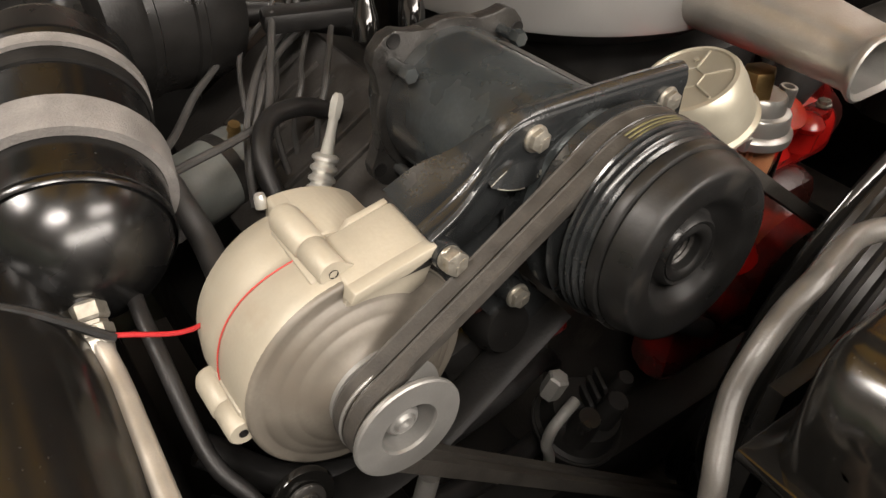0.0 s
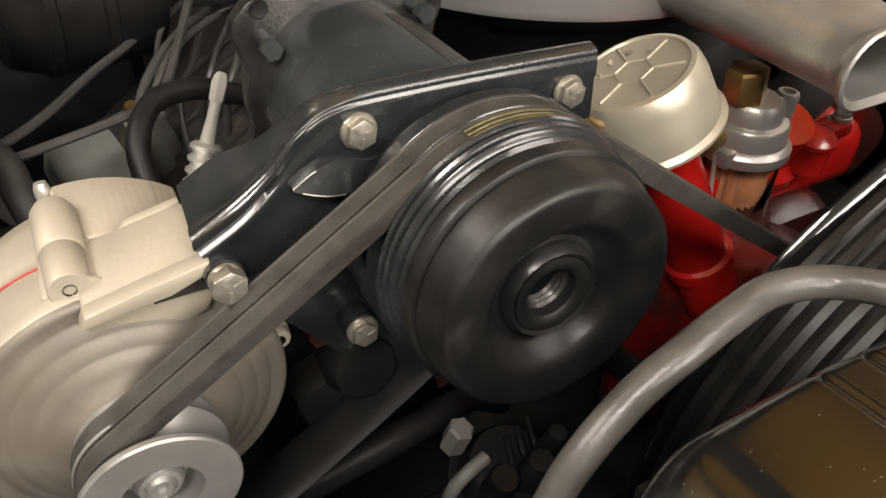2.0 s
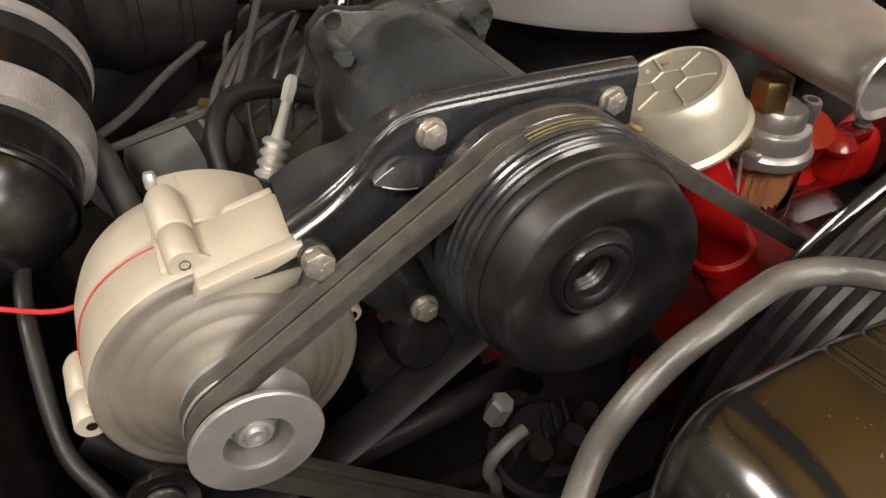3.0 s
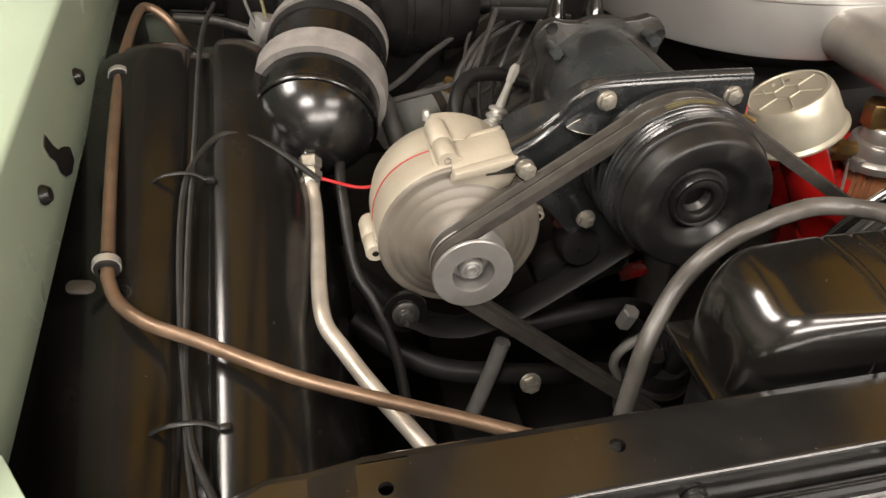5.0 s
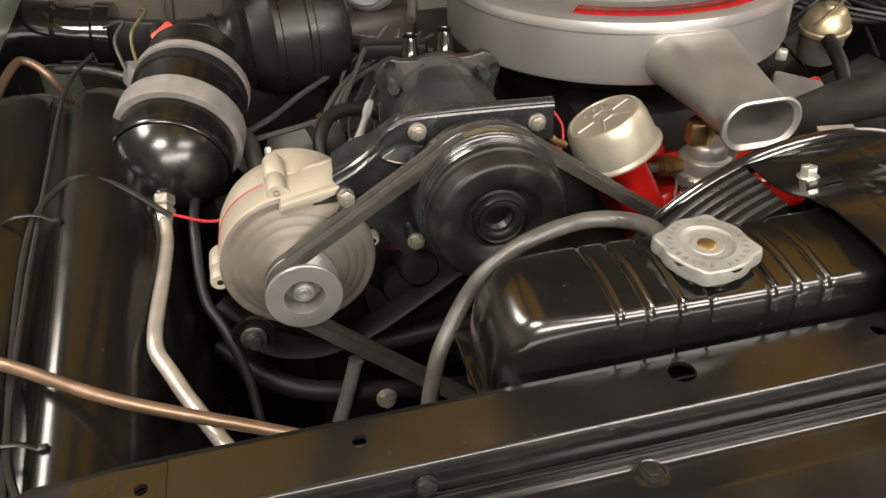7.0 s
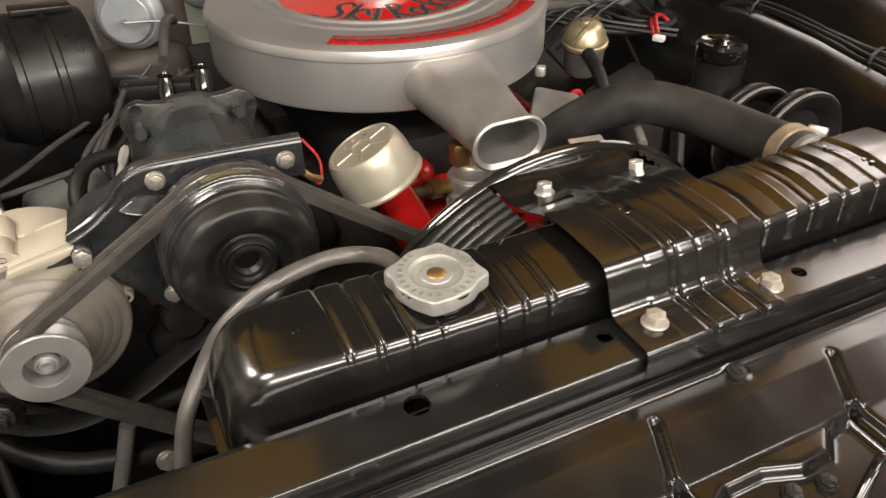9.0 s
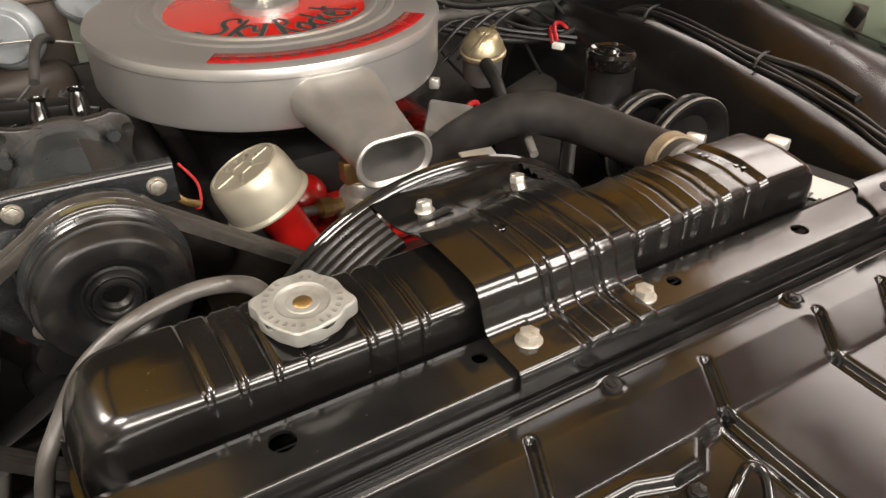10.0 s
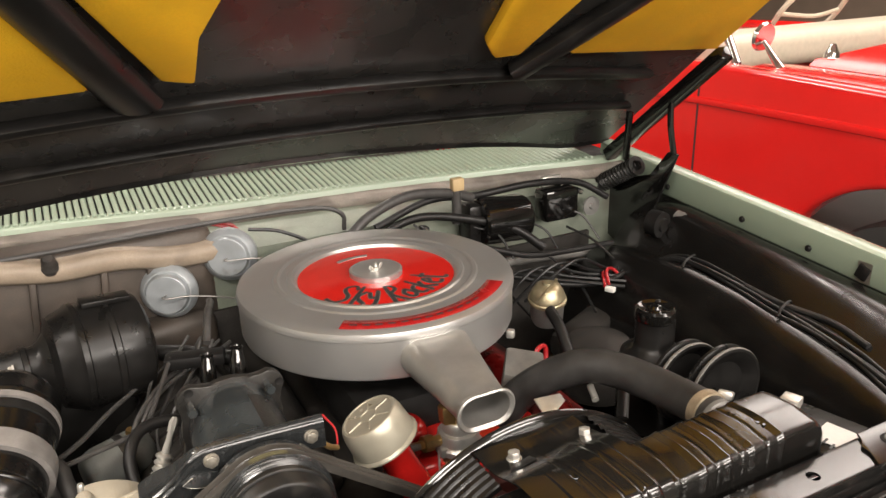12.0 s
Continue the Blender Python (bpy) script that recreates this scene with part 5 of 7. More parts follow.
def air_cleaner():
    """The big round silver air cleaner with its snorkel, red decals and wing nut."""
    c = V(0.620, 0.644, 0.0)
    own = thing("air_cleaner", "silver round air cleaner with a red badge on its lid", "air cleaner", (c.x, c.y, 0.85))
    a = (c.x, c.y, 0)
    zt = 0.9635
    part("drum", lathe([(0.0, 0.884), (0.19, 0.884), (0.212, 0.886), (0.219, 0.889), (0.2215, 0.895), (0.2215, zt - 0.016), (0.2235, zt - 0.014), (0.2235, zt - 0.009), (0.221, zt - 0.003), (0.215, zt), (0.205, zt + 0.0012), (0.166, zt + 0.002), (0.163, zt + 0.004), (0.158, zt + 0.0045), (0.154, zt + 0.002),
                            (0.144, zt + 0.0018), (0.1415, zt + 0.0042), (0.1365, zt + 0.0045), (0.1335, zt + 0.0022), (0.1310, zt + 0.0005), (0.1285, zt - 0.0042), (0.126, zt - 0.0050), (0.0, zt - 0.0050)], a, (0, 0, 1), 128), SILVER, own, "silver painted drum and lid", 25)
    badge = part("badge", lathe([(0.1275, zt - 0.0048), (0.1268, zt - 0.0038), (0.045, zt - 0.0022), (0.0, zt - 0.0020)], a, (0, 0, 1), 96), REDDECAL, own, "red round badge with dark lettering shapes")
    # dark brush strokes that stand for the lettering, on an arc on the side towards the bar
    strokes = (((-22, 0.097), (-26, 0.105), (-33, 0.104), (-36, 0.096), (-31, 0.088), (-25, 0.081), (-24, 0.070), (-29, 0.061), (-36, 0.064)), ((-18, 0.107), (-18, 0.062)), ((-11, 0.094), (-17, 0.080), (-10, 0.063)),
               ((-8, 0.092), (-6, 0.078), (-1, 0.082)), ((0, 0.096), (-2, 0.072), (-5, 0.054)), ((8, 0.106), (10, 0.058)), ((7, 0.105), (15, 0.104), (17, 0.094), (10, 0.083), (19, 0.060)),
               ((24, 0.088), (20, 0.078), (23, 0.066), (28, 0.074), (24, 0.088)), ((35, 0.088), (30, 0.082), (31, 0.069), (36, 0.068)), ((38, 0.104), (39, 0.064)), ((45, 0.090), (40, 0.079), (46, 0.066)),
               ((49, 0.078), (55, 0.083), (52, 0.089), (48, 0.078), (51, 0.067), (56, 0.068)), ((60, 0.106), (60, 0.068), (64, 0.066)), ((56, 0.093), (66, 0.093)))

    def at(d, r):
        q = radians(1.20 * d - 90 - 20)
        r = 0.090 - (r - 0.083) * 1.45
        return V(c.x + r * math.cos(q), c.y + r * math.sin(q), zt - 0.0026)
    for letter in strokes:
        part("brush_mark", tube([at(d, r) for d, r in letter], 0.0031, 8, 3, flat=0.2), INK, badge, "dark lettering shape", 0)
        part("brush_edge", tube([at(d, r) - V(0, 0, 0.0003) for d, r in letter], 0.0040, 8, 3, flat=0.14), PULLEY, badge, "pale outline of a lettering shape", 0)
    for d in range(-40, 42, 8):
        part("small_mark", box(at(d * 0.35 + 180 - 8, 0.085), (0.006, 0.008, 0.0006), 0, (0, 0, d * 0.35)), SILVER, badge, "", 0)
    part("dish", lathe([(0.043, zt - 0.004), (0.043, zt + 0.006), (0.040, zt + 0.0078), (0.034, zt + 0.0060), (0.0, zt + 0.005)], a, (0, 0, 1), 48), SILVER, own, "dished silver centre")
    nut = part("wing_nut", lathe([(0.007, 0.003), (0.0062, 0.009), (0.0030, 0.010), (0.0028, 0.017), (0, 0.018)], (c.x, c.y, zt), (0, 0, 1), 16), ZINC, own, "bright wing nut on a stud", 35)
    for turn in (20, 200):
        part("wing", prism([(0.004, 0.003), (0.009, 0.004), (0.014, 0.010), (0.0125, 0.015), (0.009, 0.0145), (0.005, 0.009)], 0.0025, pose(c.x, c.y, zt, 90, 0, turn), 0.0008), ZINC, nut)
    # the dark red strip on the lid's rim
    rows = []
    for i in range(33):
        d = radians(-127 + 84 * i / 32)
        rows.append([(c.x + r * math.cos(d), c.y + r * math.sin(d), zt + h) for r, h in ((0.2105, 0.0012), (0.210, 0.0019), (0.1845, 0.0024), (0.184, 0.0018))])
    strip = part("warning_strip", loft(rows, thick=0.0), DARKRED, own, "dark red curved strip", 60)
    for i in range(12):
        d = -122 + 5.2 * i
        q = radians(d)
        part("small_mark", box((c.x + 0.199 * math.cos(q), c.y + 0.199 * math.sin(q), zt + 0.0024), (0.0035, 0.011, 0.0005), 0, (0, 0, d)), INK, strip, "", 0)
    part("base", lathe([(0, 0.855), (0.12, 0.855), (0.185, 0.866), (0.205, 0.8835), (0, 0.8835)], a, (0, 0, 1), 64), FLAT, own, "flat black underside")
    part("clip", box((0.781, 0.490, 0.877), (0.014, 0.012, 0.014), 0.003, (0, 0, -40)), ZINC, own, "bright spring clip")
    # snorkel: a rounded slot from the drum, turned down a little to its flared mouth
    root, mouth = V(0.620, 0.455, 0.919), V(0.6065, 0.268, 0.924)
    rows = []
    for t, w, h in ((-0.25, 0.124, 0.062), (-0.02, 0.124, 0.062), (0.03, 0.116, 0.059), (0.1, 0.110, 0.057), (0.3, 0.102, 0.054), (0.6, 0.085, 0.049), (0.85, 0.075, 0.045), (0.94, 0.073, 0.044), (0.965, 0.078, 0.048), (0.985, 0.083, 0.052), (1.0, 0.083, 0.052), (1.006, 0.079, 0.048), (0.985, 0.070, 0.040), (0.6, 0.074, 0.040), (0.0, 0.09, 0.046)):
        p = root.lerp(mouth, t)
        p.z += -0.012 * t
        rows.append([p + V(x, 0, z) for x, z in rounded(w, h, h * 0.48, 7)])
    part("snorkel", loft(rows, closed=True), CASTPAINT, own, "silver snorkel with a flared oval mouth", 40)
    part("snorkel_collar", lathe([(0.0, 0.0), (0.004, 0), (0.004, 0.012), (0, 0.012)], (0.675, 0.448, 0.945), (0, -1, 0), 12), CASTPAINT, own)


air_cleaner()


# ---- things round the engine ----
def breather_cap():
    base, way = V(0.545, 0.322, 0.762), V(-0.36, 0.10, 0.93).normalized()
    top = V(0.479, 0.346, 0.904)
    way = (top - base).normalized()
    own = thing("oil_filler", "red oil filler tube with a champagne painted cap", "oil filler", base)
    m = frame_of(top, way, (0, 1, 0))
    part("pipe", tube([base - way * 0.06, base, top - way * 0.04], 0.0225, 24, 6), RED, own, "red painted tube")
    part("collar", lathe([(0.0225, 0), (0.026, 0.002), (0.026, 0.012), (0.0225, 0.014)], base - way * 0.02, way, 28), RED, own)
    cap = part("cap", lathe([(0.0, -0.046), (0.044, -0.046), (0.0465, -0.045), (0.0465, -0.043), (0.0435, -0.040), (0.0420, -0.014), (0.0400, -0.005), (0.0375, -0.0008), (0.0345, 0.0), (0.0335, -0.0012), (0.0, -0.0008)], top, way, 56), CREAM, own, "champagne painted cap with a raised star", 35)
    for i in range(6):
        a = radians(60 * i + 12)
        p, q = m @ V(0.012 * math.cos(a), 0.012 * math.sin(a), -0.0006), m @ V(0.0315 * math.cos(a), 0.0315 * math.sin(a), -0.0006)
        part("raised_spoke", tube([p, q], 0.0011, 6, 2), CREAM, cap)
    ring = [m @ V(0.012 * math.cos(radians(60 * i + 12)), 0.012 * math.sin(radians(60 * i + 12)), -0.0006) for i in range(7)]
    part("raised_ring", tube(ring, 0.0010, 6, 0), CREAM, cap)
    for i in (0, 1, 2, 9, 10):
        a = radians(36 * i + 60)
        part("stamped_mark", box(m @ V(0.021 * math.cos(a), 0.021 * math.sin(a), 0), (0.004, 0.0025, 0.0012), 0, (20, -20, 36 * i)), CREAM, cap, "", 0)


breather_cap()


def fuel_filter():
    c = V(0.613, 0.358, 0.0)
    own = thing("fuel_filter", "glass-bowl fuel filter with a pleated element", "filter", (c.x, c.y, 0.75))
    a = (c.x, c.y, 0)
    part("head", lathe([(0.0, 0.804), (0.030, 0.804), (0.0338, 0.806), (0.0345, 0.809), (0.0345, 0.814), (0.0325, 0.8165), (0.0300, 0.818), (0.0288, 0.831), (0.0275, 0.833), (0.0225, 0.834), (0.0215, 0.846), (0.019, 0.849), (0, 0.850)], a, (0, 0, 1), 48), CASTPAINT, own, "grey cast filter head", 35)
    part("side_port", lathe([(0, 0), (0.0085, 0), (0.0085, 0.020), (0.0075, 0.022), (0.005, 0.022), (0.005, 0.016), (0, 0.016)], (c.x + 0.024, c.y - 0.006, 0.829), (0.05, -0.05, 1), 20), CASTPAINT, own)
    part("bracket_lug", box((c.x - 0.028, c.y - 0.012, 0.812), (0.014, 0.012, 0.014), 0.003), CASTPAINT, own)
    bowl = part("bowl", lathe([(0.0, 0.738), (0.020, 0.738), (0.0285, 0.743), (0.0305, 0.752), (0.0305, 0.804), (0.0285, 0.804), (0.0285, 0.753), (0.020, 0.742), (0.0, 0.742)], a, (0, 0, 1), 48), GLASS, own, "clear glass bowl")
    bowl.visible_shadow = False
    pleats = []
    for i in range(56):
        q = 0.0255 if i % 2 else 0.0205
        t = 2 * math.pi * i / 56
        pleats.append((q * math.cos(t), q * math.sin(t)))
    part("element", prism(pleats, 0.037, Matrix.Translation((c.x, c.y, 0.765))), FILTER, own, "reddish pleated paper element", 0)
    part("bail", tube([(c.x - 0.034, c.y - 0.006, 0.812), (c.x - 0.036, c.y - 0.012, 0.785), (c.x - 0.032, c.y - 0.014, 0.745), (c.x - 0.004, c.y - 0.018, 0.730), (c.x + 0.028, c.y - 0.014, 0.745), (c.x + 0.035, c.y - 0.010, 0.785), (c.x + 0.034, c.y - 0.006, 0.812)], 0.0016, 8, 6), ZINC, own, "bright wire bail")
    part("top_nut", lathe([(0, 0), (0.0150, 0), (0.0155, 0.002), (0.0155, 0.022), (0.0140, 0.025), (0.009, 0.026), (0, 0.026)], (c.x - 0.010, c.y + 0.003, 0.848), (-0.05, 0.05, 1), 6), BRASS, own, "brass top fitting", 30)
    part("side_nut", lathe([(0, 0), (0.008, 0), (0.008, 0.014), (0.0115, 0.014), (0.0115, 0.028), (0.006, 0.028), (0.006, 0.055), (0, 0.055)], (c.x - 0.028, c.y, 0.824), (-1, -0.1, 0.12), 8), BRASS, own, "brass side fitting", 30)
    solo("fuel_line", tube([(0.551, 0.351, 0.829), (0.52, 0.35, 0.835), (0.50, 0.37, 0.83), (0.49, 0.41, 0.80)], 0.0045, 10, 6), PULLEY, "thin steel fuel line to the filter", "pipe")


fuel_filter()


def receiver_dryer():
    c, way = V(0.050, 0.458, 0.868), V(0.20, 0.93, 0.25).normalized()
    own = thing("receiver_dryer", "gloss black receiver-dryer canister with a felt band", "canister", c - V(0, 0, 0.07))
    prof = [(0.0605 * math.sin(radians(d)), -0.0605 * math.cos(radians(d))) for d in range(0, 91, 6)]
    prof += [(0.0605, 0.12), (0.0615, 0.122), (0.0615, 0.126), (0.060, 0.128), (0.059, 0.150), (0.050, 0.165), (0, 0.170)]
    part("canister", lathe(prof, c, way, 64), DRYER, own, "", 50)
    band = part("band", lathe([(0.0608, 0.020), (0.0675, 0.0205), (0.068, 0.024), (0.068, 0.046), (0.0675, 0.049), (0.0608, 0.050)], c, way, 64), FELT, own, "grey felt-lined clamp band", 50)
    part("seam", lathe([(0.0600, -0.016), (0.0612, -0.0145), (0.0616, -0.012), (0.0612, -0.0095), (0.0600, -0.008)], c, way, 72), DRYER, own, "rolled canister seam", 60)
    part("upper_felt", lathe([(0.0608, 0.104), (0.0640, 0.1045), (0.0640, 0.114), (0.0608, 0.1145)], c, way, 64), FELT, own, "narrow grey felt strip")
    part("strap", lathe([(0.0608, 0.088), (0.0630, 0.0885), (0.0630, 0.100), (0.0608, 0.1005)], c, way, 64), FLAT, own, "dark clamp strap")
    part("band_foot", box(c + V(0.060, 0.060, -0.035), (0.02, 0.03, 0.09), 0.004, (10, -25, 0)), FELT, band)
    top = V(0.099, 0.622, 0.917)
    part("top_fitting", lathe([(0, -0.02), (0.013, -0.02), (0.013, -0.004), (0.0155, -0.004), (0.0155, 0.010), (0.011, 0.014), (0, 0.014)], top, (0.1, 0.3, 0.9), 6), ZINC, own, "bright hexagonal fitting", 30)
    nut = c - way * 0.0605
    nutway = V(-0.05, -0.75, -0.55).normalized()
    part("nut", lathe([(0, -0.002), (0.0098, -0.002), (0.0115, 0.0), (0.0115, 0.008), (0.0100, 0.0098), (0.0, 0.0098)], nut, nutway, 6), BOLT, own, "aluminium hexagonal union nut", 30)
    part("union", lathe([(0.0, 0.0102), (0.0092, 0.0102), (0.0092, 0.0125), (0.0112, 0.0135), (0.0112, 0.0195), (0.0095, 0.0210), (0.0085, 0.0240), (0.0080, 0.0290), (0, 0.0295)], nut, nutway, 6), BOLT, own, "aluminium union collar", 30)
    part("stub", lathe([(0.0, -0.012), (0.0085, -0.012), (0.0085, -0.002), (0, -0.002)], nut, nutway, 20), DRYER, own, "black neck of the canister")
    pipe = [nut + V(-0.001, -0.020, -0.013), (0.038, 0.355, 0.829), (0.036, 0.300, 0.825), (0.034, 0.250, 0.825), (0.034, 0.218, 0.825), (0.037, 0.200, 0.8225), (0.046, 0.182, 0.818), (0.062, 0.150, 0.811), (0.087, 0.105, 0.803), (0.13, 0.03, 0.79)]
    solo("refrigerant_pipe", tube(pipe, 0.0065, 18, 8), ALU, "bent bare aluminium refrigerant pipe", "pipe")


receiver_dryer()


def left_lines():
    """Lines and wires along the wheelhouse beside the canister."""
    own = thing("copper_line", "tarnished copper tube clipped along the wheelhouse", "pipe", (-0.12, 0.3, 0.86))
    pts = [(-0.085, 0.66, 0.86), (-0.094, 0.650, 0.892), (-0.105, 0.652, 0.909), (-0.118, 0.655, 0.917), (-0.126, 0.640, 0.919), (-0.129, 0.57, 0.917), (-0.129, 0.49, 0.912), (-0.122, 0.36, 0.897), (-0.115, 0.247, 0.876), (-0.112, 0.226, 0.871), (-0.104, 0.208, 0.866), (-0.084, 0.188, 0.862), (-0.050, 0.168, 0.858), (0.02, 0.132, 0.842), (0.122, 0.098, 0.818), (0.21, 0.068, 0.797)]
    part("tube", tube(pts, 0.0051, 12, 8), COPPER, own)
    for p, way, lug in (((-0.115, 0.242, 0.876), (-0.1, 1, 0.2), (-0.134, 0.232, 0.866)), ((-0.129, 0.490, 0.912), (-0.1, 1, 0.1), (-0.109, 0.476, 0.912))):
        clip = part("clip", lathe([(0.0058, -0.006), (0.0088, -0.006), (0.0092, -0.004), (0.0092, 0.004), (0.0088, 0.006), (0.0058, 0.006)], p, way, 20), RUBBER, own, "rubber-lined clip")
        part("clip_strap", lathe([(0.009, -0.0032), (0.0102, -0.003), (0.0102, 0.003), (0.009, 0.0032)], p, way, 20), ZINC, clip, "bright clip strap")
        part("clip_lug", prism(rounded(0.020, 0.012, 0.0055), 0.0016, frame_of(lug, (0.2, -0.3, 1), (0, 1, 0)), 0.0004), LUG, clip)
    harness = thing("wire_harness", "thin black wires tied along the wheelhouse groove", "wire", (-0.06, 0.2, 0.84))
    part("wire", tube([(0.045, 0.375, 0.845), (0.005, 0.385, 0.880), (-0.030, 0.392, 0.892), (-0.050, 0.374, 0.889), (-0.063, 0.337, 0.884), (-0.067, 0.28, 0.870), (-0.065, 0.20, 0.850), (-0.058, 0.12, 0.833), (-0.052, 0.09, 0.827), (-0.040, 0.060, 0.813), (-0.032, 0.03, 0.79)], 0.0030, 8, 8), WIRE, harness)
    part("wire", tube([(-0.052, 0.70, 0.90), (-0.055, 0.55, 0.920), (-0.057, 0.40, 0.897), (-0.059, 0.335, 0.882), (-0.061, 0.25, 0.863), (-0.060, 0.12, 0.832), (-0.052, 0.05, 0.813)], 0.0026, 8, 6), WIRE, harness)
    for p in ((-0.067, 0.339, 0.8875), (-0.058, 0.117, 0.834)):
        tie = part("cable_tie", tube([V(*p) + V(-0.026, 0.002, -0.006), V(*p) + V(-0.012, 0, 0.001), V(*p) + V(0.008, -0.001, 0.001), V(*p) + V(0.022, -0.003, -0.007)], 0.0022, 8, 4, flat=0.5), WIRE, harness, "black cable tie")
        part("tie_head", box(V(*p) + V(0.023, -0.003, -0.006), (0.007, 0.006, 0.005), 0.001), WIRE, tie)
    solo("red_wire", tube([(0.046, 0.376, 0.846), (0.085, 0.365, 0.838), (0.12, 0.372, 0.845)], 0.0016, 8, 6), REDWIRE, "thin red wire behind the alternator", "wire")
    solo("loose_cable", tube([(0.075, 0.46, 0.842), (0.066, 0.41, 0.840), (0.064, 0.365, 0.828), (0.066, 0.31, 0.79), (0.080, 0.285, 0.766), (0.094, 0.26, 0.72), (0.100, 0.22, 0.66)], 0.0052, 10, 8), RUBBER, "black cable that drops past the alternator", "cable")
    solo("ground_hose", tube([(0.085, 0.56, 0.86), (0.12, 0.52, 0.848), (0.127, 0.5, 0.832), (0.132, 0.48, 0.813), (0.131, 0.45, 0.799)], 0.0105, 16, 8), HOSE, "black rubber hose behind the alternator", "hose")


left_lines()


def fender_fittings():
    """Bolts along the flanges, the chipped bumper mark and the corner tab."""
    for y in (0.66, 0.434, 0.272, 0.06, 0.86):
        z = 0.842 + 0.104 * y + 0.052
        p = V(MID - 0.774 + 0.003, y, z)
        bm = lathe([(0, 0), (0.0075, 0), (0.0075, 0.002), (0.005, 0.006), (0, 0.007)], p, (1, 0, 0.1), 16)
        part("bolt", bm, SATIN, fender_a, "dark flange bolt")
    chip = [(-0.022, 0.022), (-0.012, 0.026), (-0.004, 0.012), (0.004, 0.004), (0.016, 0.000), (0.030, -0.008), (0.030, -0.020), (0.014, -0.024), (0.000, -0.018), (-0.008, -0.010), (-0.010, 0.002), (-0.018, 0.010)]
    m = Matrix(((0, 0, 1, MID - 0.774 + 0.0022), (1, 0, 0, 0.330), (0, 1, 0, 0.920), (0, 0, 0, 1)))
    part("chip", prism(chip, 0.0012, m, 0.0003), FLAT, fender_a, "dark patch where the paint has flaked")
    edge = [(x * 1.08, z * 1.07) for x, z in chip]
    part("chip_edge", prism(edge, 0.0006, m), PULLEY, fender_a, "pale flaked paint edge")
    for y in (0.80, 0.587, 0.43, 0.262, 0.10):
        z = 0.863 + 0.079 * y + 0.022
        part("bolt", lathe([(0, 0), (0.0065, 0), (0.0065, 0.002), (0.0045, 0.005), (0, 0.006)], (MID + 0.774 - 0.003, y, z), (-1, 0, 0.1), 16), FLAT, fender_b, "dark flange bolt")
    part("clip_nut", box((MID + 0.769, 0.319, 0.910), (0.006, 0.022, 0.026), 0.002, (20, 0, 0)), FLAT, fender_b, "dark clip nut in a slot")
    part("clip_slot", prism([(-0.013, -0.020), (0.013, -0.020), (0.013, 0.018), (-0.013, 0.018)], 0.0008, Matrix(((0, 0, 1, MID + 0.7702), (1, 0, 0, 0.317), (0, 1, 0, 0.911), (0, 0, 0, 1)))), BOLT, fender_b, "bare metal slot edge")
    tab = [(-0.165, -0.12), (-0.165, 0.045), (-0.130, 0.050), (-0.112, 0.020), (-0.088, 0.000), (-0.092, -0.055), (-0.105, -0.12)]
    part("corner_tab", prism(tab, 0.003, Matrix.Translation((0, 0, 0.9055)), 0.001), GREEN, fender_a, "pale green corner tab")
    part("washer", lathe([(0, 0), (0.017, 0), (0.017, 0.002), (0, 0.0025)], (-0.118, -0.024, 0.909), (0, 0, 1), 28), SATIN, fender_a, "dark rubber washer")
    hex_bolt(fender_a, (-0.118, -0.024, 0.911), (0, 0, 1), 0.011, 0.010, 0.014)


fender_fittings()


